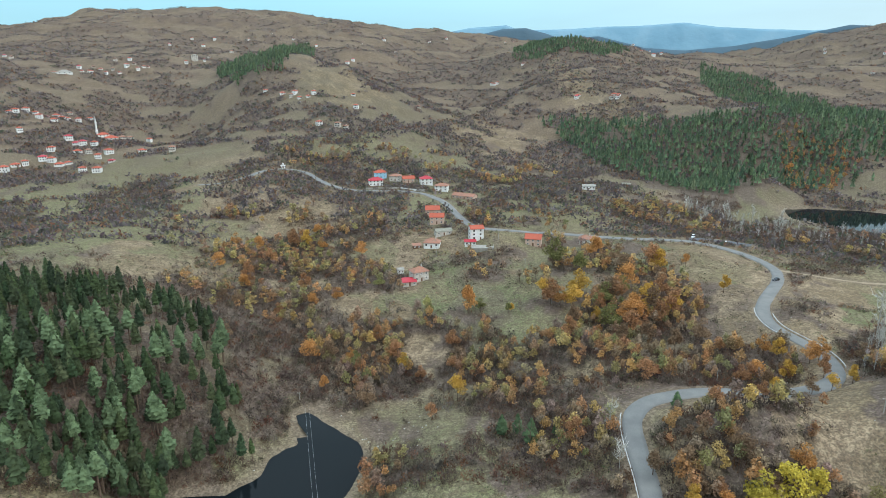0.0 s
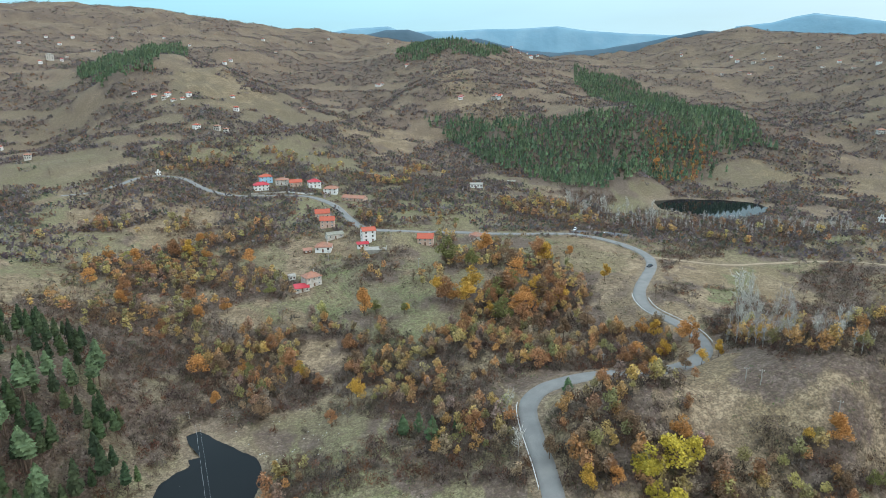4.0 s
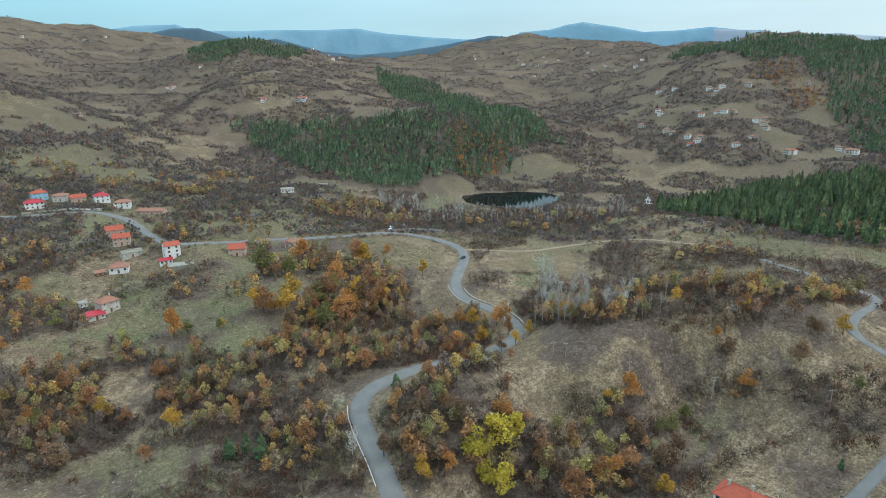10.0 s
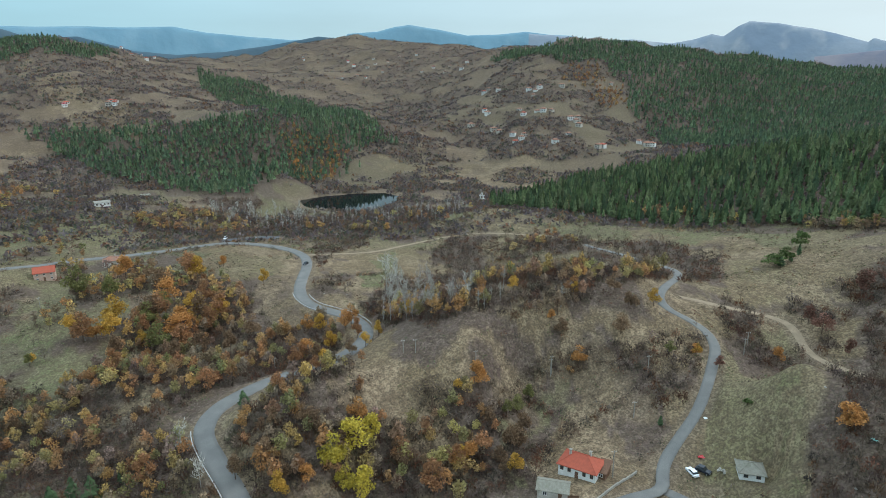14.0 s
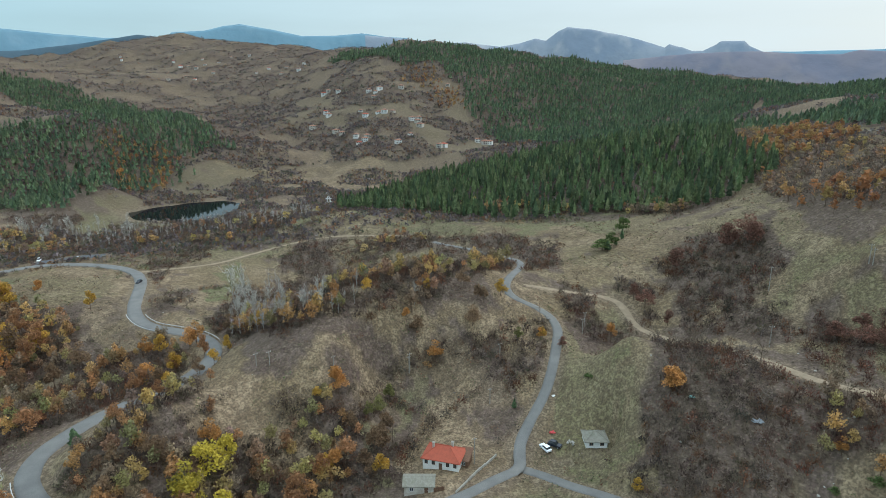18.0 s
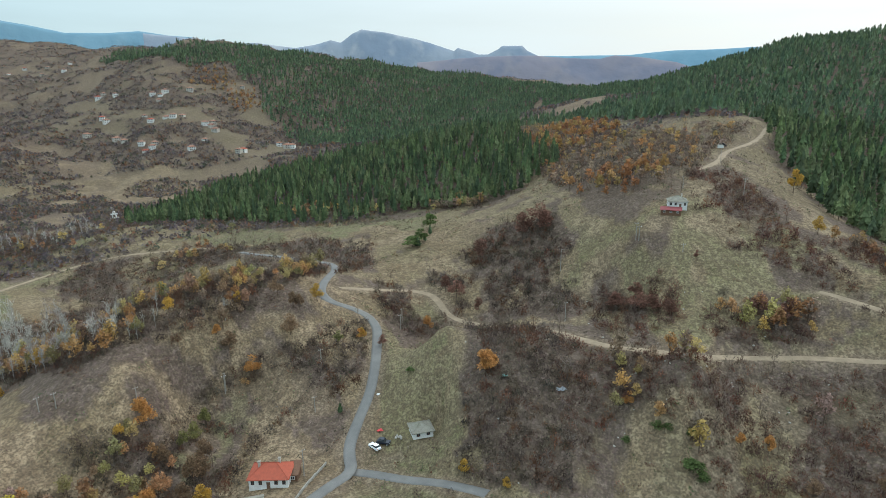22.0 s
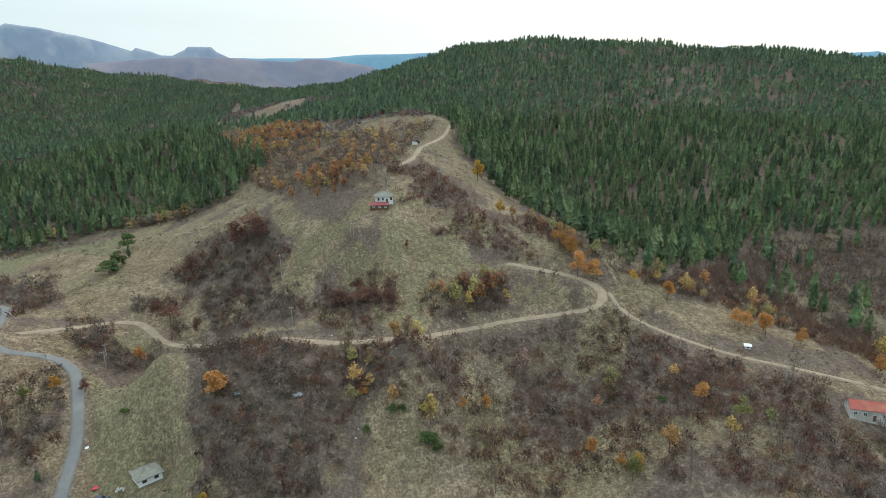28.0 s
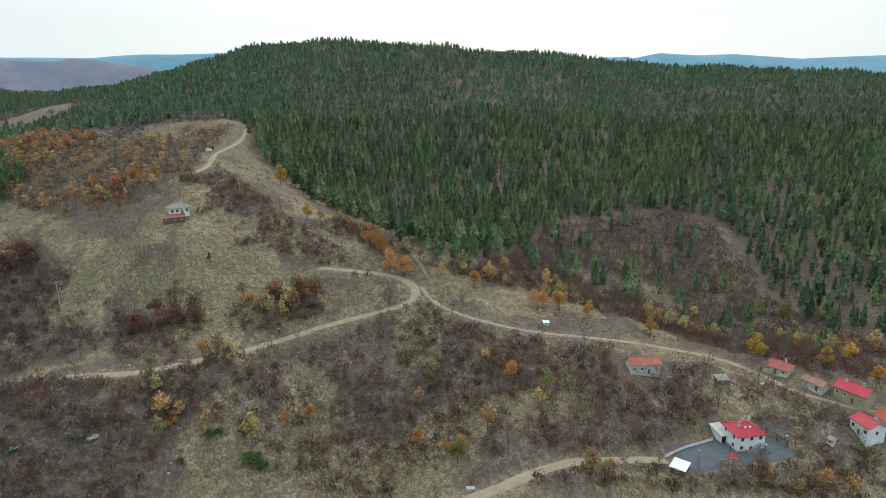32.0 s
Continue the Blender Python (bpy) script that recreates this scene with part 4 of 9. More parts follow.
zone("autumn", 0.45, [(-11.9, 342), (-6.6, 383), (-0.6, 295), (2.6, 247), (-0.9, 227), (-7.4, 263)])
zone("open", 0.85, [(1.4, 490), (6.9, 514), (15.3, 506), (17.4, 443), (11.0, 425), (4.7, 420)])
zone("green", 0.6, [(1.4, 490), (6.9, 514), (15.3, 506), (17.4, 443), (11.0, 425), (4.7, 420)])
zone("open", 0.8, [(7.0, 566), (14.3, 564), (19.1, 601), (18.5, 539), (11.1, 516)])
zone("open", 0.8, [(-36.9, 362), (-34.2, 514), (-28.4, 621), (-20.4, 586), (-24.4, 476), (-29.8, 404), (-34.2, 321)])
zone("green", 0.7, [(-36.9, 362), (-34.2, 514), (-28.4, 621), (-20.4, 586), (-24.4, 476), (-29.8, 404), (-34.2, 321)])
zone("green", 0.5, [(-13.4, 436), (-8.4, 460), (-4.4, 421), (-4.7, 341), (-9.4, 335)])
zone("bare", 0.85, [(135.8, 194), (144.9, 190), (147.4, 186), (141.9, 166), (136.4, 150)])
zone("bare", 0.85, [(148.1, 160), (158.7, 190), (159.3, 177), (143.5, 145)])
zone("autumn", 0.8, [(141.8, 295), (147.5, 298), (152.8, 267), (157.6, 248), (157.4, 282), (151.8, 309), (146.5, 316)])
zone("soil", 0.9, [(147.8, 157), (152.0, 174), (153.1, 184), (154.5, 180), (152.8, 165), (149.3, 155)])
zone("soil", 0.9, [(137.3, 150), (140.9, 163), (141.8, 160), (138.4, 148)])
zone("open", 0.8, [(52.6, 195), (57.2, 199), (60.0, 199), (59.3, 188), (56.9, 176), (54.7, 184)])
zone("green", 0.5, [(49.0, 177), (52.4, 187), (55.8, 182), (52.2, 168), (47.6, 162)])
zone("open", 0.9, [(49.0, 177), (52.4, 187), (55.8, 182), (52.2, 168), (47.6, 162)])
zone("green", 0.5, [(85.6, 272), (90.1, 263), (95.9, 236), (105.6, 231), (114.4, 219), (110.6, 213), (100.9, 213), (93.0, 222), (87.5, 244)])
zone("autumn_far", 1, [(84.8, 322), (88.0, 341), (93.1, 304), (95.2, 280), (93.2, 264), (89.1, 283)])
zone("autumn_far", 0.9, [(82.2, 531), (86.9, 555), (91.5, 439), (87.9, 429), (83.3, 472)])
zone("pine_far", 1.0, [(84, 880), (84, 1500), (100, 1300), (125, 1200), (161, 1200), (161, 950), (125, 950), (100, 860)])

def inside(corners, b, d):
    """Which of the bearings and distances lie in a zone."""
    px, py = corners[:, 0], np.log(corners[:, 1])
    y, hit = np.log(d), np.zeros(np.shape(b), bool)
    for i in range(len(px)):
        x0, y0, x1, y1 = px[i - 1], py[i - 1], px[i], py[i]
        cross = (y0 > y) != (y1 > y)
        hit ^= cross & (b < (x1 - x0) * (y - y0) / (y1 - y0 + 1e-12) + x0)
    return hit


WATERS = {}
WATERS["pond"] = (-5.0, [(-57.8, 210.9), (-53.3, 215.0), (-46.4, 207.9), (-38.9, 201.2), (-31.1, 192.7), (-27.7, 185.8), (-27.5, 176.3), (-29.2, 168.5), (-32.5, 161.0), (-42.1, 157.3), (-60.8, 157.5), (-78.9, 160.3), (-89.3, 164.4), (-74.6, 167.5), (-64.3, 169.0), (-60.3, 173.8), (-59.1, 183.0), (-54.9, 189.6), (-50.3, 191.2), (-54.3, 200.3)])
WATERS["lake"] = (0.0, [(313.1, 555.4), (340.8, 556.1), (377.2, 545.6), (400.1, 525.0), (401.1, 501.8), (380.5, 478.9), (351.9, 466.7), (327.4, 460.6), (316.4, 477.1), (308.9, 505.0), (300.2, 520.1)])


def shore(corners, x, y):
    """Distance to a water's edge, negative inside."""
    p = np.array(corners, float)
    best, hit = np.full(x.shape, 1e9), np.zeros(x.shape, bool)
    for a, b in zip(np.roll(p, 1, 0), p):
        ab = b - a
        t = np.clip(((x - a[0]) * ab[0] + (y - a[1]) * ab[1]) / (ab @ ab), 0, 1)
        best = np.minimum(best, np.hypot(x - a[0] - t * ab[0], y - a[1] - t * ab[1]))
        hit ^= ((a[1] > y) != (b[1] > y)) & (x < ab[0] * (y - a[1]) / (ab[1] + 1e-12) + a[0])
    return np.where(hit, -best, best)


PADS = []


def ground(x, y):
    """Height of the ground with the roads cut in and the hollows of the waters."""
    x, y = np.atleast_1d(np.asarray(x, float)), np.atleast_1d(np.asarray(y, float))
    z = plain_ground(x, y)
    for level, corners in WATERS.values():
        p = np.array(corners)
        near = np.nonzero(np.hypot(x - p[:, 0].mean(), y - p[:, 1].mean()) < 260)[0]
        if len(near):
            e = shore(corners, x[near], y[near]) + (layers(x[near], y[near], 9.0, 3, 2) - 0.5) * 3
            bank = level + np.where(e > 0, np.minimum(e * 0.16, 0.5 + e * 0.3), np.maximum(e * 0.3, -2.5)) + 0.02
            k = np.clip((e - 4) / 22.0, 0, 1)
            z[near] = bank * (1 - k) + np.maximum(z[near], level + 0.4) * k
    for name, width, kind, p in ROADS:
        lo, hi = p.min(0) - 20, p.max(0) + 20
        slope = np.gradient(p, axis=0)
        slope /= np.hypot(slope[:, 0], slope[:, 1])[:, None] + 1e-9
        near = np.nonzero((x > lo[0]) & (x < hi[0]) & (y > lo[1]) & (y < hi[1]))[0]
        for i in range(0, len(near), 8000):
            n = near[i:i + 8000]
            d2 = (x[n, None] - p[None, :, 0]) ** 2 + (y[n, None] - p[None, :, 1]) ** 2
            j = d2.argmin(1)
            d = np.sqrt(d2[np.arange(len(n)), j])
            half = width / 2 + 1.2
            k = np.clip((d - half) / (4.0 if width > 5 else 2.5), 0, 1)
            k = k * k * (3 - 2 * k)
            along = ((x[n] - p[j, 0]) * slope[j, 0] + (y[n] - p[j, 1]) * slope[j, 1]).clip(-1.5, 1.5)
            z[n] = (p[j, 2] + along * slope[j, 2] - 0.14) * (1 - k) + z[n] * k
    for px, py, rad, level in PADS:
        k = np.clip((np.hypot(x - px, y - py) - rad) / 4.0, 0, 1)
        z = level + (z - level) * k * k * (3 - 2 * k)
    return z


def z_at(x, y):
    return float(ground(x, y)[0])


def patches(x, y, cover):
    """How thickly a spot is overgrown, 0 to 1, where a share of the ground is covered: closed clumps with gaps between."""
    u = np.clip((layers(x, y, 24.0, 77, 3) - 0.29) / 0.42, 0, 1)
    return np.clip((cover - u) * 4.5 + 0.25, 0.04, 1)


def woods(x, y, z, d):
    """How wooded the open hills are, 0 to 1: clumps, cut by terraces that follow the contours."""
    clump = layers(x, y, 48.0, 31, 4)
    step = grain(z / 7.0 + layers(x, y, 60.0, 33, 2) * 4, (x + y) / 90.0, 35)
    return np.clip((clump - 0.42) * 4.0 + (step - 0.45) * 2.2, 0, 1)


# a levelled plot under the barn at the fork
PADS.append((159.1, 50.2, 4.8, z_at(159.1, 50.2) - 0.2))

# ---- the sheet of ground: fine rings where the camera looks, coarse behind it ----
bears = np.r_[np.arange(-44, 164, 0.3), np.arange(164, 316, 4.0), 316.0]
dists = np.exp(np.arange(np.log(62.0), np.log(4950.0), 0.0135))
GB, GD = np.meshgrid(np.radians(bears), dists)
GX, GY = GD * np.sin(GB), GD * np.cos(GB)
GZ = ground(GX.ravel(), GY.ravel()).reshape(GX.shape)
nb, nd = len(bears), len(dists)
centre = np.array([[0.0, 0.0, float(GZ[0].mean())]])
gv = np.vstack([np.c_[GX.ravel(), GY.ravel(), GZ.ravel()], centre])
ids = np.arange(nb * nd).reshape(nd, nb)
quads = np.stack([ids[:-1, :-1], ids[:-1, 1:], ids[1:, 1:], ids[1:, :-1]], -1).reshape(-1, 4)[:, ::-1]
B_ALL, D_ALL = bearing(gv[:, 0], gv[:, 1]), np.maximum(np.hypot(gv[:, 0], gv[:, 1]), 1.0)
COVER = np.zeros((len(gv), 3))
gx, gy = gv[:, 0], gv[:, 1]
# far slopes: more litter, less green with distance, and dry-grass terraces along the contours
w_all = woods(gx, gy, gv[:, 2], D_ALL)
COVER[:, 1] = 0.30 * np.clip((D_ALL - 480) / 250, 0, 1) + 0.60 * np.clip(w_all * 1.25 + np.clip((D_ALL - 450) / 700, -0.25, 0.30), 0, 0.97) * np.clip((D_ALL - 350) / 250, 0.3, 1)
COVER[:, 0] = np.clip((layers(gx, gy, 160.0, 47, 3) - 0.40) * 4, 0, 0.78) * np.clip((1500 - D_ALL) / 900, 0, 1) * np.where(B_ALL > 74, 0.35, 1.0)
grown = np.ones(len(gv))
bb = B_ALL + (layers(gx, gy, 22.0, 61, 3) - 0.5) * 600 / D_ALL
dd = D_ALL * (1 + (layers(gx, gy, 22.0, 67, 3) - 0.5) * 9 / np.sqrt(D_ALL + 1))
for kind, density, corners in ZONES:
    hit = inside(corners, bb, np.maximum(dd, 1.0))
    if kind == "green":
        COVER[hit, 0], COVER[hit, 1] = np.maximum(COVER[hit, 0], density), COVER[hit, 1] * 0.2
    elif kind == "dry":
        COVER[hit] *= 0.3
    elif kind == "soil":
        COVER[hit, 2] = density
    elif kind in ("bare", "autumn"):
        grown[hit] *= 1 - min(density, 0.97)
    elif kind in ("litter", "pine_near", "pine_mid", "pine_far", "autumn_far", "pale"):
        COVER[hit, 1] = np.maximum(COVER[hit, 1], min(1.0, density) * 0.9)
COVER[:, 1] = np.where(grown < 1, np.maximum(COVER[:, 1] * 0.6, 0.95 * patches(gx, gy, 1 - grown)), COVER[:, 1])
for kind, density, corners in ZONES:
    if kind == "open":
        COVER[inside(corners, bb, np.maximum(dd, 1.0)), 1] *= 1 - 0.85 * density
for name, width, kind, p in ROADS:
    near = np.nonzero((np.abs(gx - p[:, 0].mean()) < 400) & (np.abs(gy - p[:, 1].mean()) < 400) & (D_ALL < 700))[0]
    for i in range(0, len(near), 8000):
        n = near[i:i + 8000]
        d = np.sqrt(((gx[n, None] - p[None, :, 0]) ** 2 + (gy[n, None] - p[None, :, 1]) ** 2).min(1))
        COVER[n, 2] = np.maximum(COVER[n, 2], np.clip(1.4 - (d - width / 2) / (1.2 + 1.6 * grain(gx[n] / 5, gy[n] / 5, 7)), 0, 0.75))
for level, corners in WATERS.values():
    e = shore(corners, gx, gy)
    COVER[:, 2] = np.maximum(COVER[:, 2], np.clip(1 - e / (9.0 if level < -1 else 20.0), 0, 0.85) * (D_ALL < 900))
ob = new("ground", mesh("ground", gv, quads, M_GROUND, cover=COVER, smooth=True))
tagged(ob, "rolling autumn hills of dry grass, scrub and bare soil", "ground", kind="structure")
hub = new("ground_hub", mesh("ground_hub", np.vstack([gv[ids[0]], centre]), np.c_[np.arange(nb - 1), np.arange(1, nb), np.full(nb - 1, nb)], M_GROUND, cover=np.vstack([COVER[ids[0]], COVER[:1]])))
tagged(hub, "patch of dry meadow below the slope", "ground", kind="structure")

for key, (level, corners) in WATERS.items():
    bm = bmesh.new()
    c = np.array(corners)
    m = c.mean(0)
    bm.faces.new([bm.verts.new((*(m + (p - m) * (1 + 6 / max(np.hypot(*(p - m)), 8))), level)) for p in c])
    bmesh.ops.triangulate(bm, faces=bm.faces[:])
    if sum(f.normal.z for f in bm.faces) < 0:
        bmesh.ops.reverse_faces(bm, faces=bm.faces[:])
    tagged(part(key, bm, M_WATER), "dark still water between muddy banks", "water", kind="structure")

# ---- road surfaces ----
ROAD_MATS = {"asphalt": M_ASPHALT, "dirt": M_DIRT, "dark": M_DARK_ASPHALT}
ROAD_WORDS = {"main": ("road", "winding grey asphalt road with worn edges"), "lane": ("lane", "narrow grey asphalt lane climbing the slope"), "lane_b": ("lane_branch", "narrow asphalt lane with a dug-up edge"),
              "farm": ("dirt_track", "pale dirt track with two wheel ruts"), "crest": ("crest_track", "pale dirt track over the pasture crest"), "spur": ("grassy_track", "rutted dirt track along the ridge"), "yard": ("yard_track", "pale dirt track to the asphalt yard"), "layby": ("lay_by", "dark asphalt lay-by beside the road"), "court": ("yard", "dark asphalt yard beside the white house"), "ridge": ("ridge_path", "bare earth path up the ridge")}
for name, width, kind, p in ROADS:
    d = np.gradient(p[:, :2], axis=0)
    d /= np.hypot(d[:, 0], d[:, 1])[:, None] + 1e-9
    side = np.c_[d[:, 1], -d[:, 0]]
    steps = np.array([-1, -0.96, -0.5, 0, 0.5, 0.96, 1.0]) if kind != "dirt" else np.array([-1, -0.75, -0.5, -0.2, 0.2, 0.5, 0.75, 1.0])
    lift = np.array([-0.25, 0.02, 0.06, 0.09, 0.06, 0.02, -0.25]) if kind != "dirt" else np.array([-0.2, 0.03, -0.03, 0.08, 0.08, -0.03, 0.03, -0.2])
    s = np.arange(len(p)) * 2.5
    ragged = 1 + (grain(s / 4.0, s * 0 + width, 5)[:, None] - 0.5) * (0.10 if kind == "asphalt" else 0.45)
    off = steps[None] * width / 2 * ragged
    v = np.stack([p[:, None, 0] + side[:, None, 0] * off, p[:, None, 1] + side[:, None, 1] * off, p[:, None, 2] + lift[None] + off * 0], -1).reshape(-1, 3)
    i = np.arange(len(v)).reshape(len(p), len(steps))
    f = np.stack([i[:-1, :-1], i[:-1, 1:], i[1:, 1:], i[1:, :-1]], -1).reshape(-1, 4)[:, ::-1]
    word, label = ROAD_WORDS[name]
    tagged(new(word, mesh(word, v, f, ROAD_MATS[kind], smooth=True)), label, "road", kind="structure")

# ---- far ranges, each a solid ridge with spurs and gullies, haze in its colour ----
def far_range(name, dist, depth, mat, label, crest, seed, rough=1.0):
    """A mountain range: crest is bearing and height over a chain of summits."""
    c = np.array(crest, float)
    b = np.arange(c[0, 0], c[-1, 0], 0.12)
    h = np.interp(b, c[:, 0], c[:, 1])
    u = np.linspace(-1, 1, 41)
    B, Uu = np.meshgrid(b, u)
    Hh = np.tile(h, (len(u), 1))
    D = dist + Uu * depth
    x, y = D * np.sin(np.radians(B)), D * np.cos(np.radians(B))
    gully = np.abs(layers(x, y, 420.0, seed, 5) - 0.5) * 2
    prof = (1 - np.abs(Uu) ** 1.25)
    z = 5 + (Hh - 5) * prof * (1 - rough * 0.42 * gully * (1 - prof) * 2) + (layers(x, y, 90.0, seed + 3, 4) - 0.5) * 16 * rough * (0.35 + prof * 0)
    i = np.arange(x.size).reshape(x.shape)
    f = np.stack([i[:-1, :-1], i[:-1, 1:], i[1:, 1:], i[1:, :-1]], -1).reshape(-1, 4)[:, ::-1]
    tagged(new(name, mesh(name, np.c_[x.ravel(), y.ravel(), z.ravel()], f, mat, smooth=True)), label, "mountains", kind="structure")


far_range("hazy_blue_range", 4650, 260, M_HAZED_BLUE, "hazy blue mountain range on the horizon", [(-2.0, 413), (1.0, 433), (2.5, 455), (5.7, 470), (6.9, 435), (10.8, 436), (13.6, 445), (16.8, 445), (20.4, 457), (23.0, 421), (25.8, 402), (29.7, 379), (31.9, 384), (34.3, 394), (34.6, 421), (37.1, 435), (38.6, 465), (40.0, 479), (42.5, 446), (45.0, 405), (47.9, 409), (50.1, 424), (52.2, 402), (54.1, 391), (56.0, 350), (59.1, 322), (61.7, 331)], 3, .7)
far_range("far_rocky_range", 4500, 300, M_HAZED_ROCK, "haze-grey rocky mountain with a bare summit", [(50.4, 404), (54.3, 375), (56.2, 338), (59.2, 351), (62.2, 320), (64.0, 340), (65.3, 369), (66.2, 353), (67.2, 411), (68.0, 439), (70.1, 418), (72.5, 381), (74.9, 327), (76.1, 296), (76.4, 317), (77.0, 302), (77.5, 294), (78.2, 271), (79.1, 270), (80.0, 304), (80.3, 324), (82.1, 324), (82.5, 292), (83.5, 255), (85.7, 241)], 5, 1.0)
far_range("far_low_range", 4700, 250, M_HAZED_BLUE, "hazy pale blue hills behind the moor", [(81.8, 265), (85.8, 258), (91.2, 259), (94.5, 282), (97.7, 284), (101.0, 293), (104.3, 250), (110.2, 225), (114.9, 268), (119.0, 300), (121.7, 273), (125.1, 299), (127.3, 262), (130.1, 215), (132.3, 235), (132.5, 238), (135.7, 249), (136.2, 236), (138.5, 268), (141.1, 248), (144.1, 250), (148.9, 214), (151.9, 222), (154.3, 223), (158.6, 189)], 7, .7)
far_range("far_brown_hills", 4150, 300, M_HAZED_BROWN, "hazy brown-violet moorland hills below the crag", [(72.8, 212), (76.8, 237), (80.3, 249), (83.3, 247), (85.8, 231), (88.8, 222), (90.0, 241), (92.6, 224), (95.0, 195), (97.4, 139), (100.2, 97)], 9, .9)
far_range("near_dark_hill", 3700, 220, M_HAZED_DARK, "dark wooded hill in blue haze before the range", [(2.0, 311), (3.4, 349), (5.4, 378), (7.4, 382), (9.3, 349), (10.8, 312), (13.6, 332), (15.5, 299), (18.3, 248)], 11, .8)
far_range("near_dark_hill_b", 3700, 220, M_HAZED_DARK, "dark wooded foothills in blue haze", [(14.3, 294), (17.6, 262), (20.7, 246), (24.4, 264), (28.2, 300), (32.1, 345), (34.6, 329)], 13, .8)


# ---- plants: templates ----
rng = np.random.default_rng(7)


def slivers(a, b, width):
    """Thin triangles from points a to points b."""
    n = len(a)
    d = b - a
    w = np.cross(d, rng.normal(size=(n, 3)))
    w *= (width / (np.linalg.norm(w, axis=1) + 1e-9))[:, None]
    v = np.stack([a - w, a + w, b], 1).reshape(-1, 3)
    return v, np.arange(3 * n).reshape(-1, 3)


def cat(*pieces):
    vs, fs, n = [], [], 0
    for v, f in pieces:
        vs.append(v)
        fs.append(f + n)
        n += len(v)
    return np.vstack(vs), np.vstack(fs)


def stem(points, radii, sides=5):
    """A tapered tube as arrays of triangles."""
    v, f = [], []
    for p, r in zip(points, radii):
        for k in range(sides):
            a = 2 * math.pi * k / sides
            v.append((p[0] + r * math.cos(a), p[1] + r * math.sin(a), p[2]))
    for j in range(len(points) - 1):
        for k in range(sides):
            a, b = j * sides + k, j * sides + (k + 1) % sides
            f += [(a, b, b + sides), (a, b + sides, a + sides)]
    return np.array(v, float), np.array(f)


def leaves(c, size):
    """Loose sprays of leaves: one small triangle each, turned at random."""
    n = len(c)
    u = rng.normal(size=(n, 3))
    u /= np.linalg.norm(u, axis=1)[:, None]
    w = np.cross(u, rng.normal(size=(n, 3)))
    w /= np.linalg.norm(w, axis=1)[:, None]
    s = np.broadcast_to(size, (n,))[:, None]
    return np.stack([c - u * s, c + u * s * 0.75 + w * s * 0.75, c + u * s * 0.75 - w * s * 0.75], 1).reshape(-1, 3), np.arange(3 * n).reshape(-1, 3)


def boughs(height, low, wide, levels, arms, lean=(0, 0), droop=0.07):
    """The crown of a conifer: uneven whorls of needled boughs, widest a third of the way up, closing to a point."""
    v = []
    for j in range(levels):
        k = (j + rng.uniform(0, 0.7)) / levels
        z = low + (1 - low) * k
        r = wide * min(1.0, 0.62 + 1.6 * k) * (1 - k) ** 0.72 + 0.012
        turn = rng.uniform(0, 6.28)
        for i in range(arms if k < 0.75 else max(3, arms - 2)):
            ang, s = turn + 6.28 * i / arms + rng.normal() * 0.25, r * rng.uniform(0.7, 1.15)
            open_ = rng.uniform(0.45, 0.75)
            root = (lean[0] * z, lean[1] * z, min(1.0, z + 1.7 * (1 - low) / levels))
            tips = [(math.cos(ang + q) * s + lean[0] * z, math.sin(ang + q) * s + lean[1] * z, z - droop * rng.uniform(0.0, 1.0)) for q in (-open_, open_)]
            v += [root, tips[0], tips[1]]
    v += [(lean[0] - 0.012, lean[1], 0.93), (lean[0] + 0.012, lean[1], 0.93), (lean[0], lean[1], 1.02)]
    v = np.array(v) * height
    return v, np.arange(len(v)).reshape(-1, 3)


def pine_near(height, seed):
    """Scots pine: bare trunk below, a dense crown of whorled boughs and needle tufts above."""
    global rng
    rng = np.random.default_rng(seed)
    lean = rng.normal(size=2) * 0.012
    trunk = stem([(lean[0] * k * height, lean[1] * k * height, height * k) for k in (0, 0.35, 0.7, 0.97)], (0.2, 0.15, 0.09, 0.02), 5)
    low = rng.uniform(0.34, 0.52)
    crown = boughs(height, low, rng.uniform(0.15, 0.19), 14, 7, lean, 0.03)
    n = 70
    k = rng.uniform(0, 0.95, n)
    ang, r = rng.uniform(0, 6.28, n), 0.14 * (1 - k) ** 0.7 * rng.uniform(0.5, 1.05, n) * height
    z = height * (low + (1 - low) * k)
    tuft = leaves(np.c_[np.cos(ang) * r + lean[0] * z, np.sin(ang) * r + lean[1] * z, z], 0.035 * height * rng.uniform(0.7, 1.2, n))
    return trunk, cat(crown, tuft)


def pine_far(height, seed, levels=9, arms=6, fat=1.0):
    """A conifer seen from afar: whorls of uneven drooping boughs on a short bare stem."""
    global rng
    rng = np.random.default_rng(seed)
    low = rng.uniform(0.10, 0.24)
    return stem([(0, 0, -0.5), (0, 0, (low + 0.3) * height)], (0.17, 0.10), 4), boughs(height, low, rng.uniform(0.18, 0.235) * fat, levels, arms)


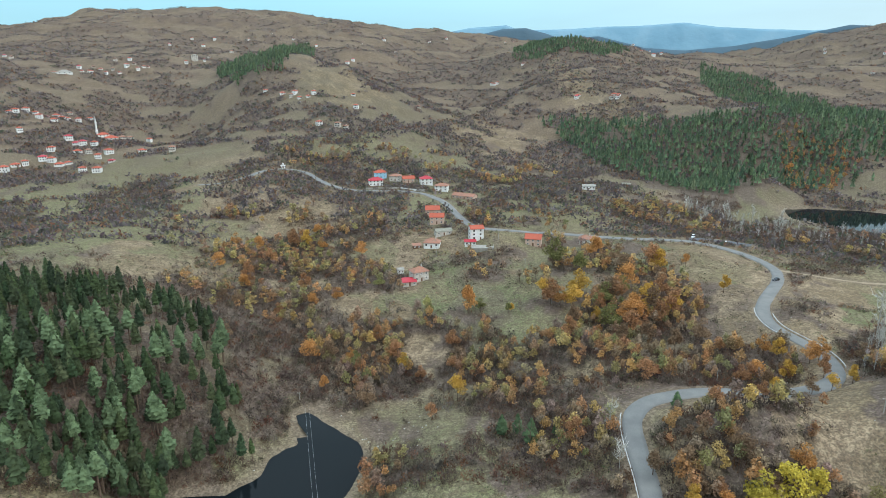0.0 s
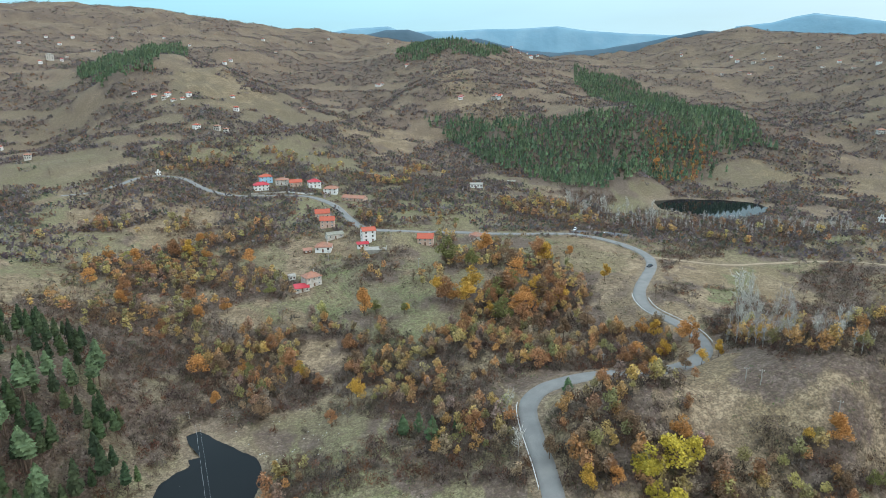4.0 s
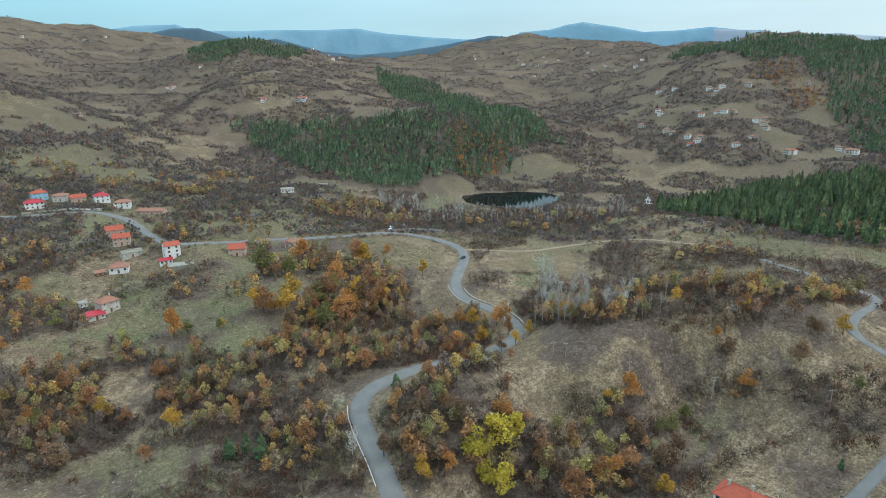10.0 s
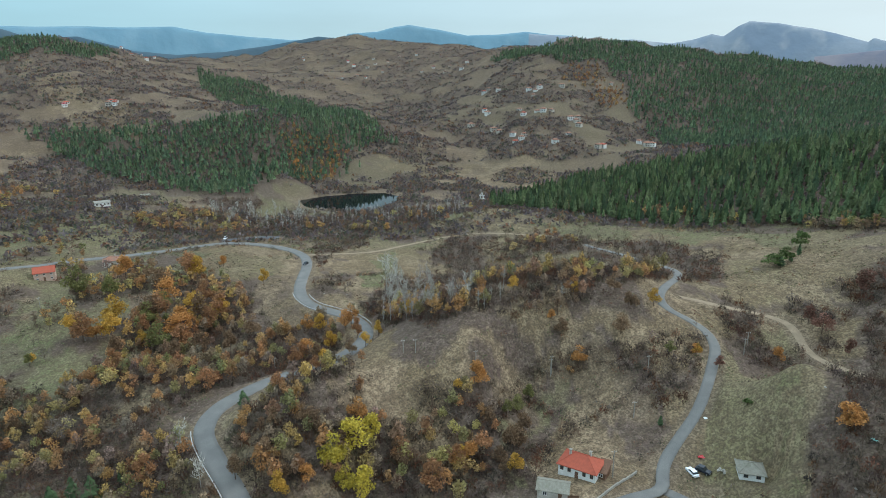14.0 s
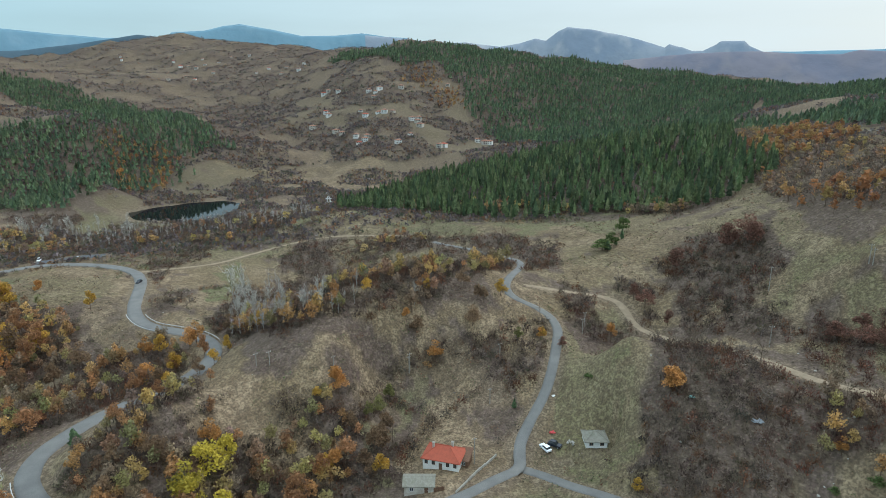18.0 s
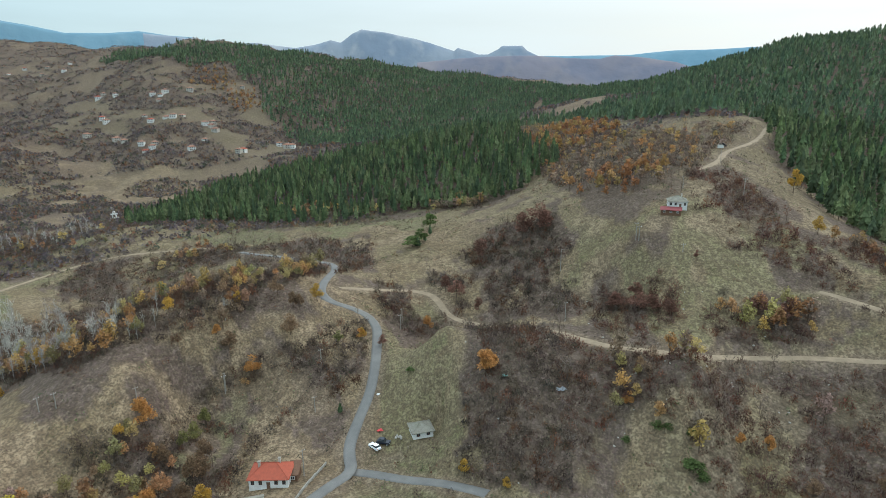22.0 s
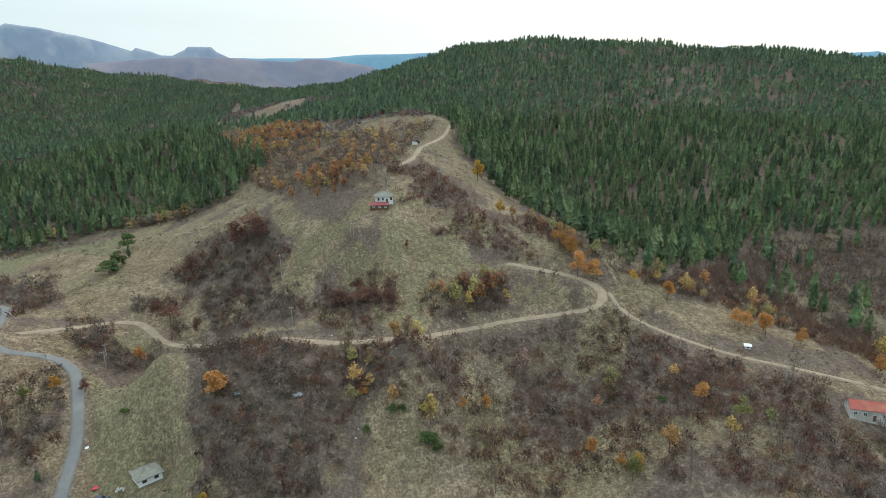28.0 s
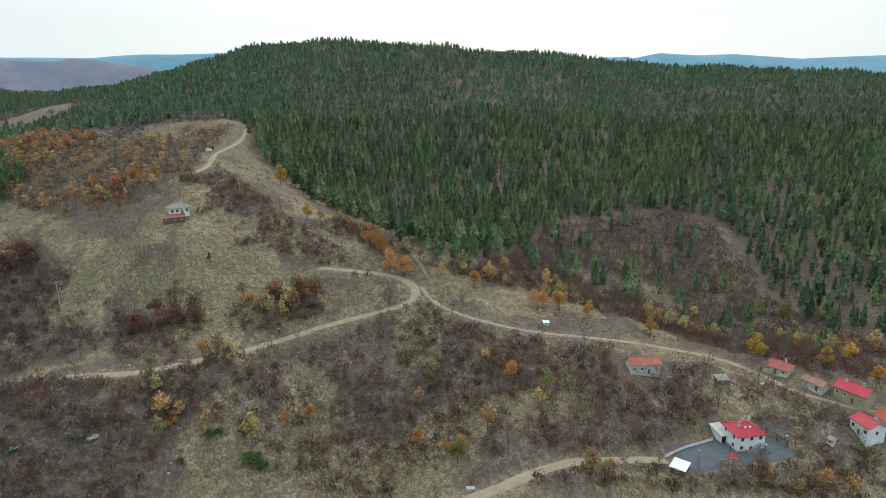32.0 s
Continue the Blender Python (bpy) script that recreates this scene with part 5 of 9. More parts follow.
def leafy(height, seed, fill=1.0, size=0.045, slim=1.0):
    """A broadleaf tree in autumn leaf: trunk, limbs, and a lobed crown of small sprays of leaves with gaps."""
    global rng
    rng = np.random.default_rng(seed)
    fork = height * rng.uniform(0.14, 0.24)
    trunk = stem([(0, 0, -0.4), (0.05, 0, fork), (rng.normal() * 0.3, rng.normal() * 0.3, height * 0.85)], (0.02 * height, 0.014 * height, 0.03), 4)
    n = 9
    ang = np.arange(n) * 2.4 + rng.uniform(0, 1, n)
    lift = rng.uniform(0.36, 0.80, n) * height
    reach = height * rng.uniform(0.10, 0.23, n) * slim * np.where(lift > height * 0.68, 0.6, 1.0)
    lobes = np.c_[np.cos(ang) * reach, np.sin(ang) * reach, lift]
    lobes[0] = (0, 0, height * 0.84)
    limbs = slivers(np.c_[np.zeros(n), np.zeros(n), np.maximum(fork, lift * 0.55)], lobes, 0.05)
    m = int(210 * fill)
    who = rng.integers(0, n, m)
    out = rng.normal(size=(m, 3))
    out /= np.linalg.norm(out, axis=1)[:, None]
    c = lobes[who] + out * (rng.uniform(0.15, 1.0, (m, 1)) ** 0.5) * height * np.array([0.15 * slim, 0.15 * slim, 0.135])
    c[:, 2] = np.clip(c[:, 2], height * 0.13, height * 1.03)
    return cat(trunk, limbs), leaves(c, height * size * rng.uniform(0.65, 1.3, m))


def naked(height, seed, limbs=9, twigs=5, wide=0.3):
    """A leafless tree: trunk, limbs and a haze of thin twigs."""
    global rng
    rng = np.random.default_rng(seed)
    trunk = stem([(0, 0, -0.4), (rng.normal() * 0.1, 0, height * 0.4), (rng.normal() * 0.3, rng.normal() * 0.3, height * 0.97)], (0.012 * height, 0.009 * height, 0.02), 4)
    lift = rng.uniform(0.2, 0.75, limbs) * height
    ang, reach = rng.uniform(0, 6.28, limbs), height * wide * rng.uniform(0.5, 1.0, limbs)
    roots = np.c_[np.zeros(limbs), np.zeros(limbs), lift]
    tips = np.c_[np.cos(ang) * reach, np.sin(ang) * reach, np.minimum(lift + reach * rng.uniform(0.6, 1.5, limbs), height)]
    k = rng.uniform(0.2, 1.0, (limbs, twigs, 1))
    ta = (roots[:, None] + (tips - roots)[:, None] * k).reshape(-1, 3)
    tb = ta + rng.normal(size=ta.shape) * height * 0.075 + [0, 0, height * 0.075]
    return cat(trunk, slivers(roots, tips, height * 0.005)), slivers(ta, tb, height * 0.0075)


def brush(height, seed, twigs=34, clumps=22, wide=0.6, thick=0.024, size=0.095):
    """A bare bush or sapling thicket: a dome of fine crossing twigs with a few sprays of dead leaves."""
    global rng
    rng = np.random.default_rng(seed)

    def dome(n, low, high):
        ang, out = rng.uniform(0, 6.28, n), np.sqrt(rng.uniform(0, 1, n)) * wide * height
        lid = height * np.sqrt(np.maximum(1 - (out / (wide * height * 1.06)) ** 2, 0.06))
        return np.c_[np.cos(ang) * out, np.sin(ang) * out, lid * rng.uniform(low, high, n)]

    c = dome(twigs, 0.15, 0.85)
    way = c * np.array([0.9, 0.9, 0.35]) / height + rng.normal(size=(twigs, 3)) * 0.35 + [0, 0, 0.55]
    way *= (height * rng.uniform(0.16, 0.32, (twigs, 1))) / np.linalg.norm(way, axis=1)[:, None]
    return None, cat(slivers(c - way, c + way, height * thick), leaves(dome(clumps, 0.2, 1.0), height * size * rng.uniform(0.7, 1.3, clumps)))


# ---- scattering ----
def place_many(name, models, mats, spots, sizes, tints, label, category):
    """Joins many plants into one mesh of kind stuff: spots (n, 3), sizes (n,), tints (n, 3)."""
    vs, fs, ix, tn, n0 = [], [], [], [], 0
    r = np.random.default_rng(len(spots))
    pick, turn = r.integers(0, len(models), len(spots)), r.uniform(0, 6.28, len(spots))
    for k, (trunk, crown) in enumerate(models):
        who = np.nonzero(pick == k)[0]
        if not len(who):
            continue
        c, s = np.cos(turn[who]), np.sin(turn[who])
        for slot, piece in ((0, crown), (1, trunk)):
            if piece is None:
                continue
            v, f = piece
            w = np.stack([v[None, :, 0] * c[:, None] - v[None, :, 1] * s[:, None], v[None, :, 0] * s[:, None] + v[None, :, 1] * c[:, None], np.tile(v[None, :, 2], (len(who), 1))], -1)
            w = w * sizes[who, None, None] + spots[who, None]
            vs.append(w.reshape(-1, 3))
            fs.append((f[None] + (n0 + len(v) * np.arange(len(who)))[:, None, None]).reshape(-1, 3))
            ix.append(np.full(len(f) * len(who), slot))
            tone = r.uniform(0.72, 1.28, len(v) // 3 + 1).repeat(3)[:len(v)]
            tn.append((tints[who][:, None] * tone[None, :, None]).reshape(-1, 3))
            n0 += len(v) * len(who)
    ob = new(name, mesh(name, np.vstack(vs), np.vstack(fs), mats, np.concatenate(ix), np.vstack(tn)))
    return tagged(ob, label, category, kind="stuff")


def scatter(kinds, step, seed, keep=1.0, far=5000, near=0, patch=26.0, bare=0.3):
    """Spots on a jittered grid over the zones of some kinds, thinned by the zones' density, by open ground and by clumps."""
    r = np.random.default_rng(seed)
    zones = [z for z in ZONES if z[0] in kinds or z[0] == "open"]
    top = min(far, max(z[2][:, 1].max() for z in zones if z[0] in kinds) * 1.03)
    X, Y = np.meshgrid(np.arange(-min(top, 1000), top, step), np.arange(-top, top, step))
    x, y = X.ravel(), Y.ravel()
    b, d = bearing(x, y), np.hypot(x, y)
    ok = (d > near) & (d < top) & (b > -43) & (b < 162)
    x, y = x[ok] + r.uniform(-0.5, 0.5, ok.sum()) * step, y[ok] + r.uniform(-0.5, 0.5, ok.sum()) * step
    b, d = bearing(x, y), np.hypot(x, y)
    wob, wob2 = layers(x, y, 18.0, seed, 3) - 0.5, layers(x, y, 18.0, seed + 40, 3) - 0.5
    bb, dd = b + wob * 520 / d, d * (1 + wob2 * 0.05)
    gaps, held = np.ones(len(x)), np.zeros(len(x))
    for kind, density, corners in zones:
        lo, hi = corners.min(0), corners.max(0)
        n = np.nonzero((bb >= lo[0]) & (bb <= hi[0]) & (dd >= lo[1]) & (dd <= hi[1]))[0]
        n = n[inside(corners, bb[n], dd[n])]
        if kind == "open":
            held[n] = np.maximum(held[n], density)
        else:
            gaps[n] *= 1 - min(density, 0.97)
    thick = patches(x, y, (1 - gaps) * (1 - held)) if "bare" in kinds or "autumn" in kinds else (1 - gaps) * (1 - held) * np.clip(0.75 + 3.4 * (layers(x, y, patch, seed + 9, 3) - 0.45), bare, 1.0)
    ok = (gaps < 1) & (r.uniform(0, 1, len(x)) < thick * keep)
    return clear(np.c_[x[ok], y[ok]])


KEEP_OFF = []


def clear(p):
    """Takes out spots on roads, in water and under houses, and adds the height."""
    ok = np.ones(len(p), bool)
    for name, width, kind, line in ROADS:
        for i in range(0, len(p), 6000):
            q = p[i:i + 6000]
            d2 = ((q[:, None] - line[None, ::2, :2]) ** 2).sum(-1).min(1)
            ok[i:i + 6000] &= d2 > (width / 2 + 1.6) ** 2
    for level, corners in WATERS.values():
        ok &= shore(corners, p[:, 0], p[:, 1]) > 2.0
    for x, y, rad in KEEP_OFF:
        ok &= np.hypot(p[:, 0] - x, p[:, 1] - y) > rad
    p = p[ok]
    return np.c_[p, ground(p[:, 0], p[:, 1]) - 0.1]


def shades(n, palette, seed, spread=0.18):
    r = np.random.default_rng(seed)
    c = np.array(palette)[r.integers(0, len(palette), n)]
    return np.clip(c * r.uniform(1 - spread, 1 + spread, (n, 1)) * r.uniform(0.93, 1.07, (n, 3)), 0.004, 0.9)


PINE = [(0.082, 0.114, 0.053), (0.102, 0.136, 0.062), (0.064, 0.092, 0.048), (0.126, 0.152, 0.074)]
# pine green lightened and blued: distance haze put into the colour
HAZED_PINE = [(0.096, 0.134, 0.076), (0.118, 0.154, 0.084), (0.078, 0.112, 0.068)]
AUTUMN = [(0.40, 0.225, 0.100), (0.33, 0.185, 0.095), (0.44, 0.300, 0.115), (0.28, 0.180, 0.110), (0.37, 0.300, 0.125), (0.25, 0.185, 0.125), (0.25, 0.225, 0.105), (0.24, 0.180, 0.140)]
TWIGS = [(0.110, 0.080, 0.064), (0.092, 0.068, 0.055), (0.140, 0.110, 0.092), (0.125, 0.072, 0.050), (0.086, 0.070, 0.058), (0.145, 0.074, 0.046), (0.100, 0.082, 0.058)]
GREENS = [(0.085, 0.100, 0.046), (0.074, 0.086, 0.044), (0.115, 0.115, 0.060)]
KEEP_OFF += [(137, 197, 9), (141, 207, 9), (140, 218, 8), (130, 186, 7)]
KEEP_OFF += [(-60, 591, 9), (-62, 568, 10), (-45, 584, 9), (-32, 581, 9), (-15, 576, 9), (-1, 565, 10), (20, 541, 17), (-8, 460, 8), (-4, 435, 8), (0, 411, 9), (-7, 389, 8), (22, 391, 7), (18, 386, 6), (59, 386, 8), (-14, 335, 7), (-19, 329, 6), (-25, 348, 5), (-17, 389, 5), (94, 391, 7), (131, 548, 9), (188, 626, 7), (25, 377, 4), (171, 408, 4), (188, 395, 4), (175, 307, 4), (131, 85, 8), (134, 79, 5), (118, 85, 6), (159, 50, 5), (155, 64, 4)]
KEEP_OFF += [(157, 62, 4), (250, -27, 7), (246, -24, 7), (125, -144, 10), (91, -149, 8), (96, -146, 5), (92, -123, 5), (88, -141, 5), (104, -183, 7), (92, -183, 6), (83, -187, 9), (74, -179, 6), (72, -186, 6), (78, -169, 5), (110, -164, 5), (158, -132, 5), (-456, 843, 9), (-442, 836, 9), (-691, 1178, 9), (-540, 1417, 9), (-580, 849, 9), (-575, 852, 9), (-577, 878, 9), (-560, 871, 9), (-555, 885, 9), (-540, 846, 9), (-521, 847, 9), (-533, 884, 9), (-549, 932, 9), (-531, 902, 9)]
KEEP_OFF += [(-529, 917, 9), (-527, 783, 9), (-464, 738, 9), (-460, 666, 9), (-453, 672, 9), (-459, 646, 9), (-442, 686, 9), (-433, 686, 9), (-431, 735, 9), (-418, 734, 9), (-451, 769, 9), (-443, 770, 9), (-394, 735, 9), (-392, 707, 9), (-368, 690, 9), (-428, 914, 9), (-352, 730, 9), (-316, 729, 9), (-442, 885, 9), (-436, 852, 9), (-464, 776, 9), (-430, 771, 9), (-549, 899, 9), (-540, 906, 9), (-528, 947, 9), (-416, 671, 9), (-410, 678, 9), (-379, 651, 9), (-361, 646, 9), (-711, 1179, 9)]
KEEP_OFF += [(-684, 1225, 9), (-673, 1233, 9), (-671, 1268, 9), (-646, 1238, 9), (-642, 1258, 9), (-624, 1247, 9), (-622, 1273, 9), (-616, 1294, 9), (-598, 1268, 9), (-595, 1289, 9), (-673, 1334, 9), (-662, 1401, 9), (-597, 1312, 9), (-546, 1381, 9), (-520, 1418, 9), (-705, 1253, 9), (-696, 1288, 9), (-653, 1353, 9), (-552, 1538, 9), (-864, 1299, 9), (-932, 1382, 9), (-634, 1825, 9), (-542, 1832, 9), (-434, 1921, 9), (-373, 1821, 9), (-716, 1713, 9), (-501, 1926, 9), (-344, 1789, 9), (-641, 1750, 9), (-230, 1583, 9)]
KEEP_OFF += [(-221, 1619, 9), (-173, 1977, 9), (-132, 1867, 9), (-37, 2086, 9), (18, 2142, 9), (-515, 1592, 9), (-702, 1836, 9), (-126, 762, 9), (-116, 754, 9), (-149, 765, 9), (-211, 892, 9), (-197, 880, 9), (-207, 900, 9), (-185, 881, 9), (-227, 910, 9), (-258, 936, 9), (-179, 891, 9), (-125, 901, 9), (-115, 850, 9), (-35, 937, 9), (271, 980, 9), (264, 985, 9), (218, 1028, 9), (178, 1408, 9), (106, 1350, 9), (118, 1347, 9), (-232, 1898, 9), (1064, 1791, 9), (701, 2174, 9), (635, 1866, 9)]
KEEP_OFF += [(508, 1718, 9), (1073, 1809, 9), (1053, 1504, 9), (1069, 1493, 9), (1046, 1429, 9), (1088, 1449, 9), (1098, 1597, 9), (1033, 1347, 9), (978, 1382, 9), (1124, 1438, 9), (919, 1365, 9), (1085, 1247, 9), (1115, 1237, 9), (1136, 1195, 9), (1079, 1097, 9), (1151, 1150, 9), (1062, 1138, 9), (1183, 1459, 9), (1211, 1417, 9), (947, 1305, 9), (1131, 1513, 9), (776, 657, 9), (873, 791, 9), (873, 826, 9), (877, 818, 9), (851, 701, 9), (848, 684, 9), (858, 682, 9), (834, 677, 9), (760, 635, 9)]
KEEP_OFF += [(768, 614, 9), (769, 604, 9), (785, 601, 9), (777, 558, 9), (789, 554, 9), (773, 545, 9), (694, 454, 9), (702, 453, 9), (781, 445, 9), (760, 421, 9), (763, 417, 9), (690, 519, 9), (674, 576, 9), (680, 571, 9), (690, 574, 9), (686, 592, 9), (699, 642, 9), (692, 624, 9), (729, 527, 9), (763, 721, 9), (751, 703, 9), (756, 528, 9), (702, 693, 9), (973, 617, 9), (890, 661, 9), (111, 1341, 9), (181, 1408, 9), (200, 2025, 9), (232, 2086, 9), (269, 989, 9)]
KEEP_OFF += [(275, 988, 9), (223, 1040, 9), (506, 1638, 9), (534, 1623, 9)]
near_pines = [pine_near(h, 20 + k) for k, h in enumerate((14.0, 15.5, 17.0, 13.0))]
mid_pines = [pine_far(h, 40 + k, 9, 6) for k, h in enumerate((12.0, 13.5, 11.0, 14.5, 12.5))]
far_pines = [(None, pine_far(h, 60 + k, 4, 4, 1.4)[1]) for k, h in enumerate((10.0, 11.5, 9.0))]
trees = [leafy(h, 80 + k, 1.0, 0.047, s) for k, (h, s) in enumerate(((7.5, 1.0), (6.5, 1.15), (8.5, 0.85), (6.0, 1.1), (7.0, 0.95)))]
mid_trees = [leafy(h, 88 + k, 0.42, 0.07, 1.05) for k, h in enumerate((7.5, 6.5, 8.0))]
far_trees = [leafy(h, 95 + k, 0.16, 0.11) for k, h in enumerate((7.0, 8.0))]
birches = [naked(h, 120 + k, 10, 6, 0.16) for k, h in enumerate((9.0, 10.5, 8.0))]
bare_trees = [naked(h, 110 + k, 9, 7) for k, h in enumerate((7.0, 8.5, 6.0, 7.5))]
bushes = [brush(h, 130 + k, n, 20, w) for k, (h, n, w) in enumerate(((2.8, 30, 0.65), (3.6, 34, 0.55), (2.2, 26, 0.8), (4.2, 36, 0.48)))]
mid_bushes = [brush(h, 135 + k, 10, 11, 0.65, 0.036, 0.15) for k, h in enumerate((3.4, 4.2, 3.0))]
low_bushes = [brush(h, 140 + k, 6, 8, 0.75, 0.035, 0.16) for k, h in enumerate((1.2, 1.6, 0.9))]
far_bushes = [brush(h, 150 + k, 1, 5, 0.7, 0.07, 0.34) for k, h in enumerate((3.2, 4.2, 3.6))]
R = np.random.default_rng(3)


def strew(name, models, mats, p, lo, hi, palette, seed, label, category, spread=0.18):
    if len(p):
        place_many(name, models, mats, p, np.random.default_rng(seed).uniform(lo, hi, len(p)), shades(len(p), palette, seed, spread), label, category)


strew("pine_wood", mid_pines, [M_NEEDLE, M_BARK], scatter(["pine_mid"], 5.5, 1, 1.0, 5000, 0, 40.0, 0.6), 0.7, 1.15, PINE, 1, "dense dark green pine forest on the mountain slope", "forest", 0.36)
strew("far_pine_wood", far_pines, [M_NEEDLE, M_BARK], scatter(["pine_far"], 6.3, 2, 1.0, 5000, 0, 60.0, 0.6), 0.75, 1.2, HAZED_PINE, 2, "distant hazy pine forest on the hills", "forest", 0.25)
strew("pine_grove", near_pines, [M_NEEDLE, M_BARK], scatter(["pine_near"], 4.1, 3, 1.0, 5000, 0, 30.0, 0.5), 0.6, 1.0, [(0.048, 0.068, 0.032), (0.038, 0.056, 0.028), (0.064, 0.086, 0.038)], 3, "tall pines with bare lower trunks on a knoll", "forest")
strew("autumn_wood", trees, [M_LEAF, M_BARK], scatter(["autumn"], 4.6, 4, 1.0, 300), 0.6, 1.25, AUTUMN, 4, "mixed broadleaf wood in orange and brown autumn leaf", "wood", 0.25)
strew("upper_autumn_wood", mid_trees, [M_LEAF, M_BARK], scatter(["autumn"], 5.0, 24, 0.9, 700, 300), 0.6, 1.2, AUTUMN, 4, "orange and brown broadleaf trees up the slope", "wood", 0.25)
strew("far_autumn_wood", far_trees, [M_LEAF, M_BARK], scatter(["autumn_far"], 6.0, 5), 0.7, 1.2, [(0.34, 0.175, 0.080), (0.29, 0.145, 0.075), (0.34, 0.22, 0.09)], 5, "orange autumn wood on a far slope", "wood")
strew("pale_wood", mid_trees[:1] + bare_trees[:2], [M_LEAF, M_BARK], scatter(["pale"], 3.9, 15, 1.0, 800), 0.45, 1.0, [(0.44, 0.22, 0.090), (0.33, 0.25, 0.18), (0.28, 0.21, 0.16), (0.42, 0.29, 0.12), (0.24, 0.18, 0.14), (0.22, 0.17, 0.14)], 15, "half-bare birch and oak wood in tan and orange", "wood")
strew("bare_wood", bare_trees, [M_TWIG, M_BARK], scatter(["bare"], 5.6, 6, 0.65, 800), 0.5, 1.15, TWIGS, 6, "leafless grey-brown trees in the gullies", "wood")
gully = scatter(["bare"], 3.4, 46, 0.8, 440, 200)
gully = gully[bearing(gully[:, 0], gully[:, 1]) > 119]
strew("gully_wood", bare_trees, [M_TWIG, M_BARK], gully, 0.45, 0.9, [(0.118, 0.090, 0.076), (0.098, 0.074, 0.064), (0.150, 0.122, 0.106), (0.130, 0.084, 0.062)], 46, "grey-brown leafless wood filling the gully below the pines", "wood", 0.25)
strew("birch_stand", birches, [M_TWIG, M_PALE_BARK], scatter(["birch"], 4.4, 16, 0.7), 0.7, 1.15, [(0.36, 0.33, 0.30), (0.30, 0.26, 0.235), (0.40, 0.37, 0.34)], 16, "leafless birches with pale trunks in the gully", "wood")
brush_spots = scatter(["bare", "autumn"], 2.3, 7, 1.0, 290)
south = bearing(brush_spots[:, 0], brush_spots[:, 1]) > 88
strew("thicket", bushes, [M_TWIG, M_BARK], brush_spots[~south], 0.45, 1.15, TWIGS, 7, "tangled brown bare thickets", "shrubs", 0.25)
strew("red_thicket", bushes, [M_TWIG, M_BARK], brush_spots[south], 0.4, 1.0, [(0.125, 0.066, 0.050), (0.104, 0.060, 0.048), (0.150, 0.095, 0.074), (0.140, 0.066, 0.044), (0.095, 0.062, 0.050), (0.160, 0.082, 0.052)], 37, "reddish-brown bare oak scrub on the hillside", "shrubs", 0.25)
strew("upper_thicket", mid_bushes, [M_TWIG, M_BARK], scatter(["bare", "autumn", "pale"], 3.1, 27, 0.95, 620, 290), 0.4, 1.1, TWIGS, 27, "brown bare thickets farther up the slopes", "shrubs")
strew("understorey", bushes[:1] + bushes[2:3], [M_TWIG, M_BARK], scatter(["pine_near"], 2.6, 17), 0.3, 0.75, [(0.14, 0.062, 0.042), (0.11, 0.060, 0.042), (0.12, 0.085, 0.066)], 17, "reddish-brown bare undergrowth among the pines", "shrubs")
# hedges and scrub on the open slopes, in lines and clumps
n = 40000
b, d = R.uniform(-40, 160, n), np.sqrt(R.uniform(95.0 ** 2, 420.0 ** 2, n))
p = np.c_[d * np.sin(np.radians(b)), d * np.cos(np.radians(b))]
p = p[(layers(p[:, 0], p[:, 1], 30.0, 91, 3) > 0.49) & (R.uniform(0, 1, n) < 0.7)]
strew("scrub", low_bushes, [M_TWIG, M_BARK], clear(p), 0.4, 1.5, TWIGS + GREENS, 8, "low scattered scrub on the meadows", "shrubs", 0.3)
n = 42000
b, d = R.uniform(-40, 75, n), np.sqrt(R.uniform(290.0 ** 2, 720.0 ** 2, n))
p = np.c_[d * np.sin(np.radians(b)), d * np.cos(np.radians(b))]
p = p[woods(p[:, 0], p[:, 1], plain_ground(p[:, 0], p[:, 1]), d) + R.uniform(-0.2, 0.2, n) > 0.72]
meadow = np.zeros(len(p), bool)
for kind, density, corners in ZONES:
    if kind == "open":
        meadow |= inside(corners, bearing(p[:, 0], p[:, 1]), np.hypot(p[:, 0], p[:, 1]))
strew("hedgerow", mid_bushes, [M_TWIG, M_BARK], clear(p[~meadow]), 0.35, 1.0, [(0.150, 0.115, 0.095), (0.125, 0.098, 0.082), (0.175, 0.140, 0.118), (0.21, 0.14, 0.080), (0.115, 0.118, 0.068)], 28, "bare hedges and saplings between the upper meadows", "shrubs", 0.25)
n = 230000
b, d = R.uniform(-40, 100, n), np.exp(R.uniform(np.log(420.0), np.log(2600.0), n))
taken = R.uniform(0, 1, n) < np.clip((d - 330) / 600, 0.12, 1)
p = np.c_[d * np.sin(np.radians(b)), d * np.cos(np.radians(b))]
p = p[woods(p[:, 0], p[:, 1], plain_ground(p[:, 0], p[:, 1]), d) + R.uniform(-0.2, 0.2, n) > np.where(taken, 0.22, 2)]
# twig colours greyed towards lilac, carrying the haze of distance
strew("far_scrub", far_bushes, [M_TWIG, M_BARK], clear(p), 0.5, 1.5, [(0.130, 0.104, 0.104), (0.108, 0.086, 0.088), (0.140, 0.100, 0.086), (0.100, 0.086, 0.088), (0.090, 0.096, 0.070), (0.195, 0.112, 0.072), (0.18, 0.152, 0.148)], 9, "haze-greyed bare woods and hedges on the far hills", "shrubs")

